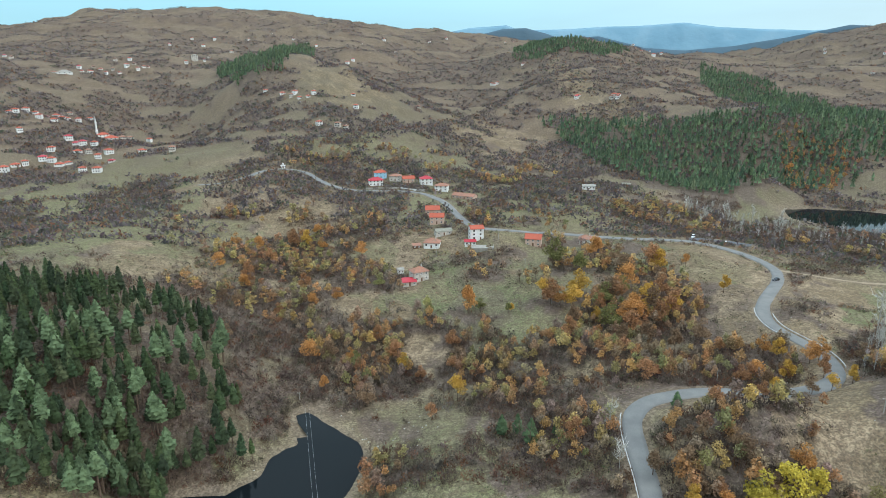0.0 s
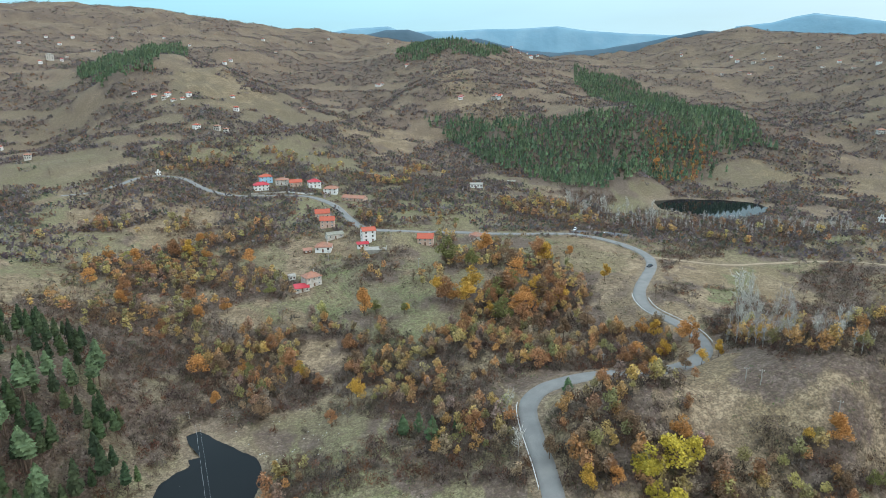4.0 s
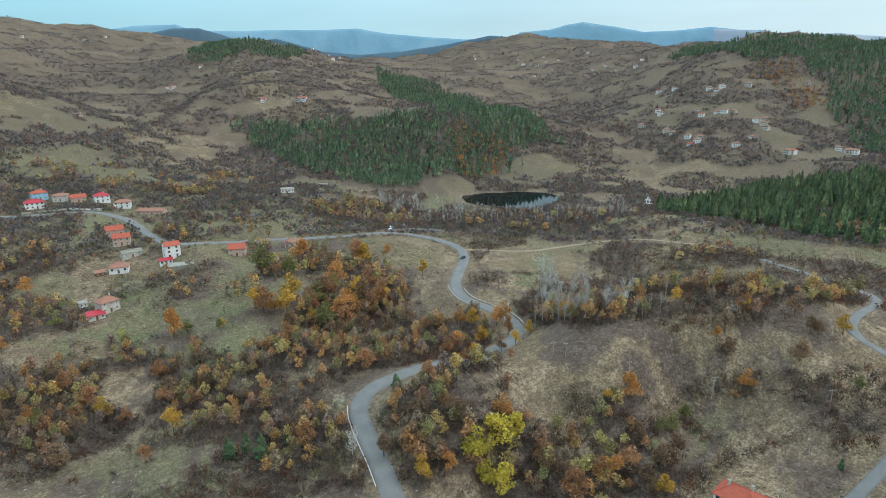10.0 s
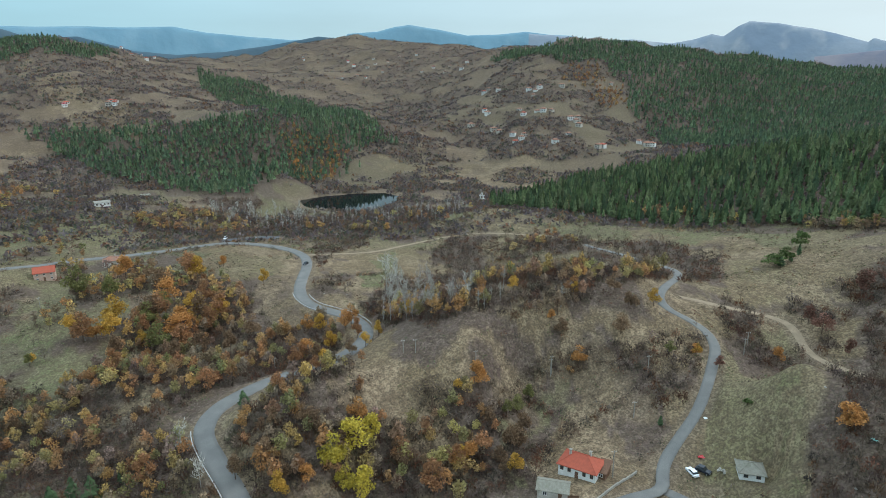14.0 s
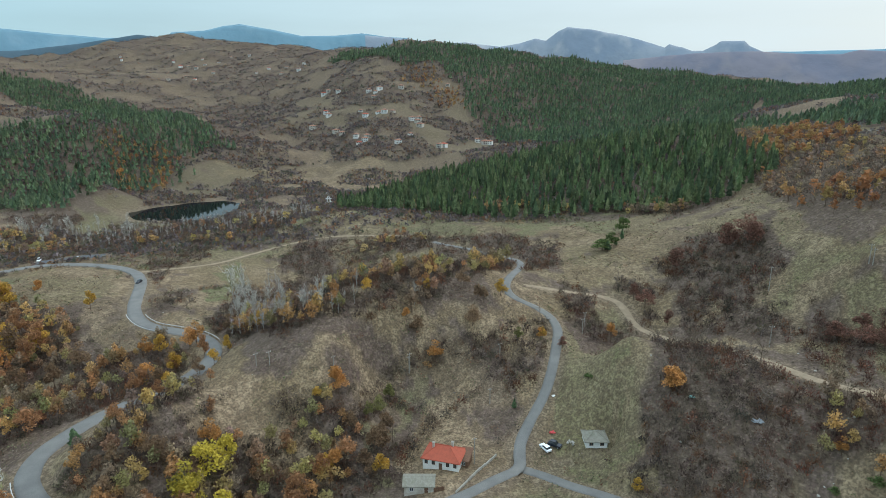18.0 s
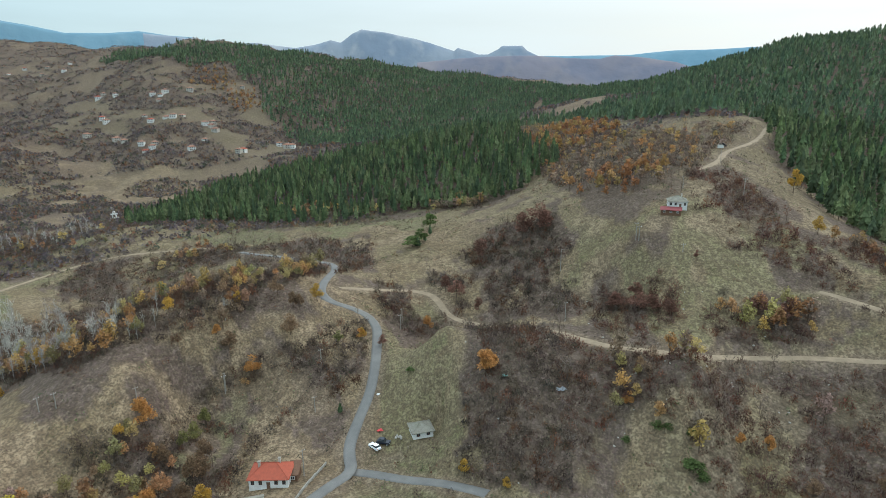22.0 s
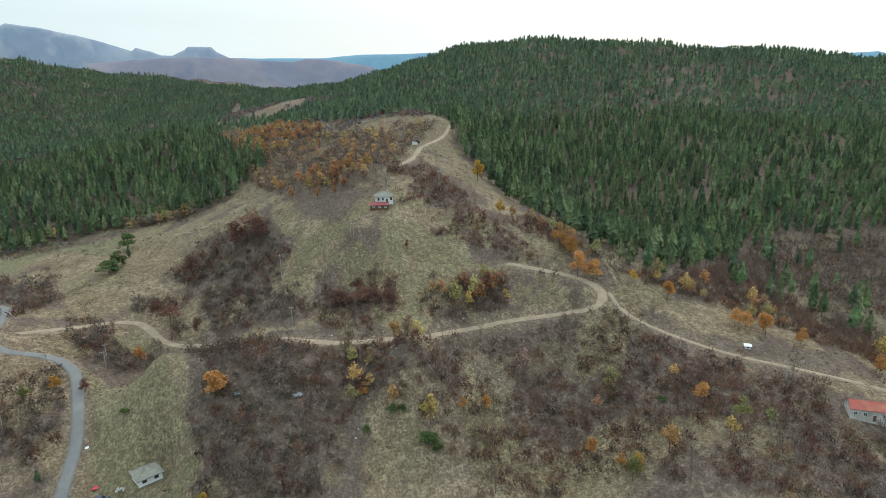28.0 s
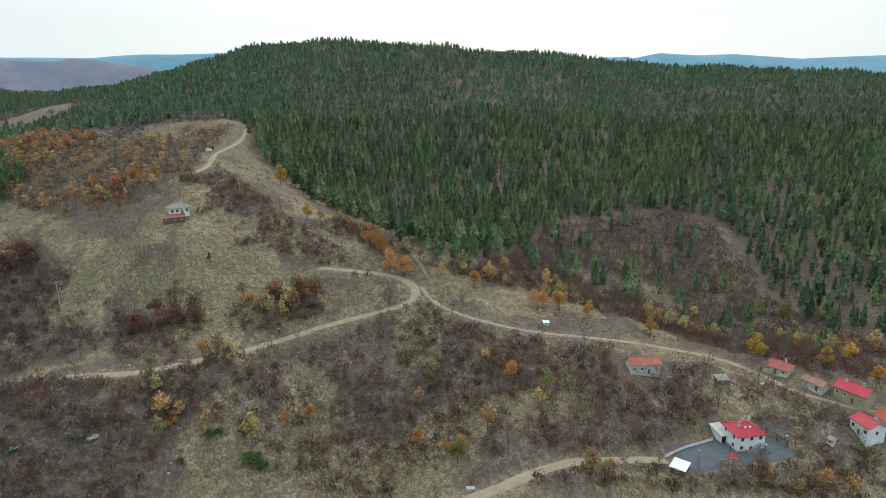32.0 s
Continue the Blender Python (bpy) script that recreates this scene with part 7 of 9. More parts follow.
# village by the road
house(-59.3, 587.0, -5.8, 10, 11, 8, 5.6, 2.0, "hip", M_BLUE_WALL, M_ORANGE_ROOF, "two-storey pale blue house with an orange-red roof by the road", 2, 3)
house(-61.2, 562.9, -6.2, 5, 13, 8, 5.0, 2.2, "hip", M_WHITE, M_RED_ROOF, "white house with a crimson roof and a long balcony", 2, 4)
house(-44.2, 579.9, -4.4, -8, 11, 8, 4.6, 1.6, "hip", M_OLD_WALL, M_OLD_ROOF, "weathered two-storey house with a faded roof", 2, 3)
house(-32.1, 577.1, -3.2, 5, 11, 7, 3.6, 2.2, "gable", M_PINK_WALL, M_ORANGE_ROOF, "brick house with a bright orange roof", 1, 3)
house(-15.3, 571.9, -1.5, 10, 11, 9, 5.2, 2.2, "hip", M_WHITE, M_RED_ROOF, "two-storey white house with a red hipped roof", 2, 3)
house(-0.6, 560.2, -0.1, -10, 12, 9, 4.6, 2.0, "hip", M_WHITE, M_OLD_ROOF, "white house with a rust-red hipped roof", 2, 3)
house(19.3, 532.7, 2.1, -28, 21, 8, 2.8, 1.9, "gable", M_PINK_WALL, M_OLD_ROOF, "long low barn with a rusty tiled roof", 1, 6, 0, True, 0, None, "barn")
house(-7.6, 455.9, -1.0, 0, 10.5, 7, 4.6, 2.4, "gable", M_PINK_WALL, M_ORANGE_ROOF, "unplastered brick house with an orange tiled roof", 1, 3)
house(-4.0, 430.6, -0.5, -5, 10, 7, 5.0, 2.2, "gable", M_PINK_WALL, M_ORANGE_ROOF, "brick house with an orange roof on the slope", 2, 3)
house(0.2, 406.1, 0.0, 15, 11, 6, 3.0, 1.3, "gable", M_OLD_WALL, M_SLAB_ROOF, "old house with a pale weathered roof", 1, 3, 0)
house(-6.9, 385.4, -1.0, -10, 10, 8, 3.6, 2.2, "hip", M_WHITE, M_OLD_ROOF, "white cottage with a faded red hipped roof", 1, 3)
house(21.5, 387.4, 3.2, 12, 8.5, 8, 7.4, 1.6, "gable", M_WHITE, M_ORANGE_ROOF, "tall three-storey white house with an orange roof", 3, 2, 1)
house(17.5, 383.1, 2.6, 5, 7, 5, 2.4, 0.9, "gable", M_WHITE, M_RED_ROOF, "low white annex with a red roof", 1, 3, 0)
house(58.0, 381.6, 8.6, -6, 10, 8, 4.6, 2.4, "gable", M_PINK_WALL, M_ORANGE_ROOF, "unfinished brick house with a bright orange roof", 2, 3)
house(-13.7, 331.2, -2.4, 25, 9, 7, 5.6, 2.0, "hip", M_OLD_WALL, M_OLD_ROOF, "two-storey grey-white house with a faded red roof", 2, 3)
house(-19.0, 326.3, -3.3, 8, 7.5, 5, 2.2, 0.9, "shed", M_OLD_WALL, M_RED_ROOF, "low lean-to with a red sheet roof", 1, 3, 0, True, 0, None, "shed")
house(-25.0, 345.5, -4.1, 10, 3.5, 3, 2.0, 0.5, "shed", M_WHITE, M_CONCRETE, "small whitewashed garden shed below the house", 1, 2, 0, False, 0, None, "shed")
house(-17.1, 386.6, -2.5, 10, 5, 3.5, 1.8, 0.7, "shed", M_WOOD, M_OLD_ROOF, "small shed with a rusty roof", 1, 2, 0, False, 0, None, "shed")
house(93.1, 387.4, 13.5, 0, 9, 7, 3.4, 1.9, "hip", M_OLD_WALL, M_OLD_ROOF, "cream cottage with a pale worn roof by the hedge", 1, 3)
house(130.1, 543.5, 13.5, 5, 11, 7, 3.4, 0.9, "gable", M_WHITE, M_CONCRETE, "roofless pale ruin in the meadow", 1, 4, 0, False)
house(187.5, 622.9, 16.7, 0, 9, 5, 2.0, 0.8, "gable", M_OLD_WALL, M_SLAB_ROOF, "ruined low barn in a green field", 1, 2, 0, False, 0, None, "barn")
wall_run(-38.0, 556.8, -3.9, -15.7, 552.8, -1.6, 1.6, M_WHITE, "low whitewashed garden wall along the street")
wall_run(-69.2, 547.8, -7.2, -39.9, 556.9, -4.1, 1.5, M_STONE, "grey stone garden wall by the road")
slab(24.9, 374.6, 3.8, 14, 8, 1.4, M_CONCRETE, "raised concrete terrace before the white house")
car(170.3, 406.4, 22.7, 75, M_CAR_WHITE, "white van parked beside the road", 1.8, 4.6)
car(186.7, 393.4, 25.4, 80, M_CAR_WHITE, "pale car parked at the lay-by")
car(173.7, 305.6, 29.6, 60, M_CAR_DARK, "dark off-road car on the asphalt road", 1.6)
# at the fork
house(127.1, 82.7, 57.0, -17, 10.6, 7.2, 3.3, 2.4, "hip", M_WHITE, M_ORANGE_ROOF, "white farmhouse with a bright orange-red hipped roof", 1, 5, 2)
house(131.4, 78.2, 59.2, -17, 2.6, 4.6, 2.2, 1.1, "shed", M_WOOD, M_WOOD, "dark brown wooden lean-to beside the farmhouse", 1, 1, 0, False, 0, None, "shed")
house(115.7, 83.3, 54.2, -4, 8, 5, 2.4, 1.2, "gable", M_OLD_WALL, M_SLAB_ROOF, "old stone outbuilding with a slab roof", 1, 2, 0, True, 0, None, "shed")
house(156.4, 49.4, 72.5, 14, 6.2, 5.6, 2.4, 1.5, "hip", M_WHITE, M_SLAB_ROOF, "whitewashed stone barn with a grey slab roof", 1, 2, 0, False, 0, None, "barn")
car(153.2, 63.2, 67.6, -52, M_CAR_WHITE, "white estate car parked on bare earth")
car(155.5, 61.2, 68.5, 160, M_CAR_DARK, "black off-road car parked beside the white one", 1.75)
sheet(159.6, 63.8, 68.2, 2.0, M_CAR_RED, "crumpled red and white tarpaulin on the ground", "tarpaulin")
heap(156.7, 56.1, 70.3, 1.6, M_STONE, "heap of pale rubble beside the barn", "rubble heap")
fence(117.5, 79.9, 55.8, 119.7, 77.8, 57.0, 1.5, M_WOOD, "reddish wooden yard gate")
wall_run(120.6, 74.8, 58.2, 142.2, 74.1, 62.5, 0.6, M_STONE, "dry stone wall beside the lane")
sheet(164.4, 25.6, 81.2, 2.0, M_TEAL, "teal tarpaulin in the scrub", "tarpaulin")
sheet(162.6, 9.1, 86.8, 3.0, M_BLUE_GREY, "grey-blue plastic sheet in the scrub", "plastic sheet")
sheet(171.7, 68.5, 68.2, 1.6, M_WHITE, "white feed sack at the lane", "sack")
# hilltop cottage
house(246.2, -26.3, 96.1, 8, 8.5, 7, 3.4, 2.0, "hip", M_WHITE, M_SLAB_ROOF, "white hilltop cottage with an old slab roof", 1, 4, 1, size=0.8)
house(242.2, -24.0, 95.7, 0, 9, 4, 1.8, 0.7, "shed", M_WOOD, M_RED_SHEET, "low terrace shelter with a dull red roof", 1, 3, 0, False, 0, None, "shed", size=0.8)
sign(305.7, -49.6, 99.2, 8.5, "white sign board and dark gear on a pole at the ridge")
# hamlet
house(121.8, -140.7, 139.1, 22, 12.0, 6.5, 4.0, 1.7, "gable", M_OLD_WALL, M_OLD_RED, "old two-storey house with a worn red roof in the scrub", 1, 4, 0, size=0.78)
white_house = house(89.2, -145.0, 148.4, 38, 10.5, 9.5, 6.4, 2.6, "hip", M_WHITE, M_RED_ROOF, "new white two-storey house with a crimson hipped roof", 2, 3, 2, True, 2, M_STONE, size=0.78)
stair = bmesh.new()
for k in range(12):
    box(stair, -1.2 + 0.3 * k, -6.1, -0.3, -0.9 + 0.3 * k, -4.95, 0.25 + 0.235 * k)
part("stair", stair, M_CONCRETE, white_house, "grey concrete outer stair")
part("landing", boxed(2.42, -6.1, 2.75, 5.0, -4.78, 2.95), M_CONCRETE, white_house)
part("railing", tube([(-1.1, -6.0, 1.2), (2.4, -6.0, 3.85), (4.9, -6.0, 3.85)], (0.05, 0.05, 0.05), 5), M_RAIL, white_house)
for k in range(2):
    part("roof_vent", boxed(-1.4 + 1.8 * k, -2.4, 7.2, -0.8 + 1.8 * k, -1.8, 8.3, bevel=0.04), M_WHITE, white_house, "white roof vent")
garage = house(94.9, -143.7, 146.6, 38, 4.5, 7, 2.9, 0.6, "shed", M_WHITE, M_OLD_WALL, "garage with a dark door beside the white house", 1, 1, 0, False, 0, None, "garage", size=0.78)
part("gate", boxed(-1.9, -3.58, -0.2, 1.9, -3.46, 2.5), M_BLACK, garage, "black sheet-metal gate")
house(90.1, -121.1, 143.4, -14, 4.6, 5, 2.2, 0.3, "shed", M_WOOD, M_WHITE, "small shed with a flat white roof", 1, 1, 0, False, 0, None, "shed", size=0.78)
house(87.0, -139.0, 148.0, -30, 2.2, 2.0, 1.1, 0.8, "gable", M_WHITE, M_RED_ROOF, "small white well house with a red roof", 1, 1, 0, False, 0, None, "well", size=0.78)
pergola(86.4, -158.6, 151.4, -38, 7.0, 3.0, 2.3, "dark timber pergola at the yard's edge")
wall_run(96.4, -142.5, 145.9, 97.5, -132.9, 143.7, 1.2, M_WHITE, "white yard wall with a red coping")
wall_run(97.5, -132.9, 143.7, 97.4, -123.9, 141.8, 1.2, M_WHITE, "white yard wall with a red coping")
house(102.1, -180.1, 150.4, -18, 9.0, 7, 3.0, 2.0, "hip", M_OLD_WALL, M_OLD_RED, "old house with a patched orange-red hipped roof", 1, 3, 1, size=0.78)
house(90.6, -180.4, 153.3, -30, 8, 5, 2.4, 1.2, "gable", M_OLD_WALL, M_OLD_ROOF, "ramshackle outbuilding with a rusty roof", 1, 2, 0, True, 0, None, "shed", size=0.78)
house(81.1, -183.3, 156.1, -22, 11, 8, 4.2, 2.0, "gable", M_STONE_WALL, M_RED_ROOF, "stone house with a crimson roof and white chimneys", 1, 4, 2, size=0.78)
house(72.9, -175.6, 157.4, -42, 8, 7, 4.4, 1.8, "gable", M_WHITE, M_RED_ROOF, "white house with a crimson saddle roof below the lane", 1, 3, 1, size=0.78)
house(70.4, -182.5, 158.9, -40, 8, 7, 3.8, 1.9, "gable", M_OLD_WALL, M_ORANGE_ROOF, "house with an orange tiled roof", 1, 3, 1, size=0.78)
house(77.3, -167.1, 155.2, -20, 2.0, 1.8, 1.7, 0.3, "shed", M_WHITE, M_CONCRETE, "small white privy in the scrub", 1, 1, 0, False, 0, None, "shed", size=0.78)
house(108.6, -161.5, 146.1, 30, 4.5, 3.5, 1.7, 0.6, "shed", M_WOOD, M_SLAB_ROOF, "tumbledown shack among bare trees", 1, 1, 0, False, 0, None, "shed", size=0.78)
sheet(117.9, -149.1, 141.7, 2.0, M_BLUE_GREY, "scattered blue-grey junk beside the old house", "junk")
sheet(101.7, -172.1, 149.4, 1.6, M_STONE, "pale sheets of junk by the track", "junk")
lamp_post(89.6, -140.8, 147.5, 4.0)
lamp_post(90.8, -129.3, 144.9, 4.0)
lamp_post(83.6, -147.1, 150.4, 4.0)
lamp_post(83.2, -155.6, 151.9, 4.0)
house(156.4, -130.2, 129.8, 10, 2.2, 1.6, 1.1, 0.2, "shed", M_WHITE, M_WHITE, "white beehive box on the ridge", 1, 1, 0, False, 0, None, "box", size=0.78)
sign(108.6, -68.9, 122.4, 1.4, "small white board at the concrete track")
# landmarks
monument(447.0, 425.3, 46.4, 7.0, "white stone monument beside the lake")
monument(-157.9, 611.8, -14.5, 6.0, "small white tower block on the bare hill")
minaret(-465.9, 846.2, -28.8, 24.0, "slender white minaret with a pointed top")
cottage(-454.1, 838.9, -28.4, 10, 17, (M_WHITE, M_ORANGE_ROOF), 2, "mosque with pale walls and orange tiled roofs")
cottage(-440.3, 831.9, -27.9, 0, 20, (M_WHITE, M_ORANGE_ROOF), 1, "long low mosque hall with a tiled roof")
cottage(-688.3, 1174.1, -30.4, 0, 30, (M_WHITE, M_CONCRETE), 1, "long white school building in the far village")
cottage(-538.8, 1412.4, -20.9, 0, 16, (M_OLD_WALL, M_CONCRETE), 5, "tall pale apartment block in the far village")
# poles
pole(135.0, 130.6, 45.9, 5.8)
pole(159.3, 118.0, 53.5, 6.7)
pole(160.9, 86.5, 61.7, 5.8)
pole(177.5, 91.7, 62.7, 5.7)
pole(104.6, 171.2, 31.4, 5.7)
pole(95.4, 195.4, 26.0, 5.7)
pole(121.3, 151.8, 38.6, 4.7)
pole(218.5, 76.0, 70.8, 6.4)
pole(134.6, 77.2, 60.1, 8.6)
pole(232.5, -12.7, 93.1, 5.7)
pole(266.9, -53.3, 101.3, 6.6)
pole(267.2, -30.2, 96.4, 5.0)
pole(210.3, 11.5, 86.9, 7.5)
pole(243.3, 16.1, 86.2, 9.4)
pole(213.3, 74.9, 70.7, 6.3)
pole(233.8, -11.7, 92.9, 6.6)
pole(159.5, -108.3, 124.2, 5.0)
pole(139.4, -130.4, 133.1, 4.6)
pole(225.4, -27.5, 97.0, 3.0)
pole(46.2, 332.8, 7.9, 7.1)
pole(53.0, 284.0, 10.6, 6.2)
pole(159.9, 118.1, 53.6, 6.9)
pole(123.4, 147.8, 39.9, 5.1)
pole(35.7, 382.2, 5.3, 7.3)
pole(-57.8, 221.5, -14.6, 3.3)
pole(-4.2, 370.8, -0.6, 6.4)
heap(-53.8, 184.1, -16.3, 3.2, M_STONE, "pale rock spit reaching into the dark pond", "rocks")
cottage(-577.4, 845.1, -34.3, -18, 10.2, WHT, 1, "white village house with an orange roof")
cottage(-572.1, 848.1, -34.0, -11, 10.3, WHT, 2, "white village house with an orange roof")
cottage(-574.7, 874.1, -33.3, -6, 10.4, WHT, 2, "white village house with an orange roof")
cottage(-557.7, 867.5, -32.7, -23, 7.5, WHT, 2, "white village house with an orange roof")
cottage(-552.7, 881.5, -32.1, -21, 7.8, NEW, 1, "white village house with a crimson roof")
cottage(-537.3, 842.0, -32.5, -22, 9.3, WHT, 2, "white village house with an orange roof")
cottage(-519.0, 843.2, -31.6, 6, 10.1, WHT, 1, "white village house with an orange roof")
cottage(-531.1, 880.6, -31.1, 35, 10.6, WHT, 2, "white village house with an orange roof")
cottage(-546.6, 927.7, -30.5, 11, 7.8, OLD, 1, "old village house with a faded tiled roof")
cottage(-529.0, 898.5, -30.5, -9, 8.5, NEW, 1, "white village house with a crimson roof")
cottage(-527.1, 913.5, -30.0, -25, 8.2, WHT, 2, "white village house with an orange roof")
cottage(-524.9, 779.7, -33.9, 13, 7.5, WHT, 2, "white village house with an orange roof")
cottage(-461.2, 734.1, -32.1, -19, 9.7, WHT, 2, "white village house with an orange roof")
cottage(-457.9, 662.8, -34.6, 8, 10.5, WHT, 1, "white village house with an orange roof")
cottage(-450.8, 668.6, -34.0, 2, 7.6, WHT, 2, "white village house with an orange roof")
cottage(-456.5, 642.3, -35.4, -10, 10.5, WHT, 2, "white village house with an orange roof")
cottage(-439.6, 682.3, -32.8, 2, 10.5, NEW, 2, "white village house with a crimson roof")
cottage(-430.2, 682.0, -32.2, -24, 9.3, WHT, 2, "white village house with an orange roof")
cottage(-428.5, 730.7, -30.4, 8, 10.5, WHT, 1, "white village house with an orange roof")
cottage(-415.3, 729.9, -29.6, 20, 7.6, OLD, 2, "old village house with a faded tiled roof")
cottage(-448.7, 764.7, -30.4, -1, 9.7, NEW, 1, "white village house with a crimson roof")
cottage(-440.9, 765.7, -29.9, -1, 10.6, NEW, 2, "white village house with a crimson roof")
cottage(-392.3, 731.5, -28.2, 20, 10.7, WHT, 2, "white village house with an orange roof")
cottage(-390.1, 702.8, -29.0, -4, 7.8, WHT, 2, "white village house with an orange roof")
cottage(-366.1, 685.7, -28.1, -25, 7.5, NEW, 1, "white village house with a crimson roof")
cottage(-426.5, 910.1, -25.1, -33, 7.6, WHT, 2, "white village house with an orange roof")
cottage(-350.4, 725.9, -25.8, 14, 10.3, WHT, 1, "white village house with an orange roof")
cottage(-314.5, 724.8, -23.5, -8, 8.1, OLD, 2, "old village house with a faded tiled roof")
cottage(-439.9, 880.6, -26.5, 25, 9.2, OLD, 2, "old village house with a faded tiled roof")
cottage(-433.5, 848.0, -27.1, 25, 9.2, OLD, 1, "old village house with a faded tiled roof")
cottage(-461.6, 772.5, -30.9, 15, 10.0, NEW, 2, "white village house with a crimson roof")
cottage(-427.9, 767.5, -29.1, -31, 8.2, WHT, 2, "white village house with an orange roof")
cottage(-547.1, 895.4, -31.4, 17, 10.1, WHT, 2, "white village house with an orange roof")
cottage(-537.8, 902.0, -30.8, -34, 10.7, WHT, 1, "white village house with an orange roof")
cottage(-526.1, 942.6, -29.2, -17, 8.5, WHT, 1, "white village house with an orange roof")
cottage(-413.3, 667.6, -31.8, -26, 10.7, WHT, 1, "white village house with an orange roof")
cottage(-407.7, 674.0, -31.2, 18, 8.1, WHT, 1, "white village house with an orange roof")
cottage(-377.1, 646.7, -30.3, 11, 8.4, WHT, 2, "white village house with an orange roof")
cottage(-359.3, 641.9, -29.2, -20, 10.0, WHT, 2, "white village house with an orange roof")
cottage(-708.9, 1175.3, -31.1, -26, 8.8, OLD, 1, "old village house with a faded tiled roof")
cottage(-682.2, 1220.6, -29.2, -16, 7.4, WHT, 1, "white village house with an orange roof")
cottage(-671.2, 1229.4, -28.6, 28, 9.7, WHT, 2, "white village house with an orange roof")
cottage(-668.9, 1263.5, -27.9, -18, 8.2, WHT, 1, "white village house with an orange roof")
cottage(-643.7, 1233.6, -27.6, -32, 6.9, WHT, 2, "white village house with an orange roof")
cottage(-640.4, 1254.2, -27.0, -1, 7.2, OLD, 2, "old village house with a faded tiled roof")
cottage(-622.1, 1242.7, -26.6, 7, 9.1, WHT, 1, "white village house with an orange roof")
cottage(-619.7, 1269.4, -26.0, 31, 9.4, WHT, 2, "white village house with an orange roof")
cottage(-614.3, 1289.7, -25.5, -24, 7.6, OLD, 1, "old village house with a faded tiled roof")
cottage(-595.7, 1263.8, -25.2, 16, 7.9, WHT, 2, "white village house with an orange roof")
cottage(-593.6, 1284.5, -24.8, 35, 8.5, WHT, 1, "white village house with an orange roof")
cottage(-670.7, 1329.6, -26.8, -18, 7.6, OLD, 2, "old village house with a faded tiled roof")
cottage(-660.4, 1396.6, -25.3, 14, 7.2, OLD, 2, "old village house with a faded tiled roof")
cottage(-595.6, 1308.2, -24.5, -28, 6.8, WHT, 1, "white village house with an orange roof")
cottage(-544.0, 1377.0, -21.6, -6, 8.3, WHT, 2, "white village house with an orange roof")
cottage(-518.4, 1413.7, -20.1, 4, 7.0, NEW, 2, "white village house with a crimson roof")
cottage(-702.7, 1249.4, -29.4, -31, 8.8, NEW, 2, "white village house with a crimson roof")
cottage(-693.8, 1284.2, -28.4, 3, 8.1, OLD, 1, "old village house with a faded tiled roof")
cottage(-650.9, 1349.4, -25.7, -20, 9.5, WHT, 2, "white village house with an orange roof")
cottage(-550.8, 1533.8, -19.8, 32, 7.6, OLD, 2, "old village house with a faded tiled roof")
cottage(-861.6, 1295.5, -33.6, 14, 9.8, OLD, 2, "old village house with a faded tiled roof")
cottage(-929.8, 1378.1, -34.0, -26, 8.8, NEW, 1, "white village house with a crimson roof")
cottage(-632.8, 1820.8, -19.2, -8, 9.2, WHT, 2, "white village house with an orange roof")
cottage(-540.4, 1827.8, -16.5, 30, 8.5, OLD, 2, "old village house with a faded tiled roof")
cottage(-433.3, 1916.3, -12.7, 17, 7.9, WHT, 2, "white village house with an orange roof")
cottage(-372.2, 1816.8, -11.6, 28, 7.5, OLD, 2, "old village house with a faded tiled roof")
cottage(-714.0, 1708.5, -22.7, 23, 7.6, NEW, 2, "white village house with a crimson roof")
cottage(-499.9, 1921.5, -14.6, -21, 8.6, OLD, 1, "old village house with a faded tiled roof")
cottage(-342.8, 1784.9, -10.9, 8, 8.3, WHT, 2, "white village house with an orange roof")
cottage(-639.1, 1746.1, -20.1, -17, 9.9, WHT, 2, "white village house with an orange roof")
cottage(-229.7, 1578.8, -8.3, -32, 9.5, WHT, 2, "white village house with an orange roof")
cottage(-220.5, 1614.6, -7.8, -4, 9.8, NEW, 2, "white village house with a crimson roof")
cottage(-172.5, 1973.0, -5.0, -13, 9.4, WHT, 2, "white village house with an orange roof")
cottage(-131.3, 1862.8, -4.0, 10, 9.3, OLD, 1, "old village house with a faded tiled roof")
cottage(-37.3, 2081.3, -1.0, -30, 9.8, WHT, 2, "white village house with an orange roof")
cottage(17.5, 2137.9, 0.5, -30, 7.6, WHT, 2, "white village house with an orange roof")
cottage(-513.8, 1587.6, -17.9, 17, 9.9, OLD, 2, "old village house with a faded tiled roof")
cottage(-700.1, 1831.6, -20.9, -7, 9.3, WHT, 2, "white village house with an orange roof")
cottage(-125.4, 757.3, -9.4, -27, 8.1, OLD, 2, "old village house with a faded tiled roof")
cottage(-114.9, 749.8, -8.7, -30, 6.3, OLD, 2, "old village house with a faded tiled roof")
cottage(-148.4, 760.1, -11.0, 32, 8.5, WHT, 2, "white village house with an orange roof")
cottage(-210.2, 887.9, -13.3, -1, 6.5, OLD, 2, "old village house with a faded tiled roof")
cottage(-195.8, 875.7, -12.6, 23, 6.9, WHT, 1, "white village house with an orange roof")
cottage(-206.2, 895.4, -13.0, 31, 7.9, WHT, 2, "white village house with an orange roof")
cottage(-184.2, 876.5, -11.9, 13, 6.5, WHT, 1, "white village house with an orange roof")
cottage(-226.2, 905.5, -14.0, 5, 8.7, WHT, 1, "white village house with an orange roof")
cottage(-257.2, 931.3, -15.4, -24, 6.5, WHT, 1, "white village house with an orange roof")
cottage(-178.2, 886.7, -11.4, 19, 7.3, WHT, 2, "white village house with an orange roof")
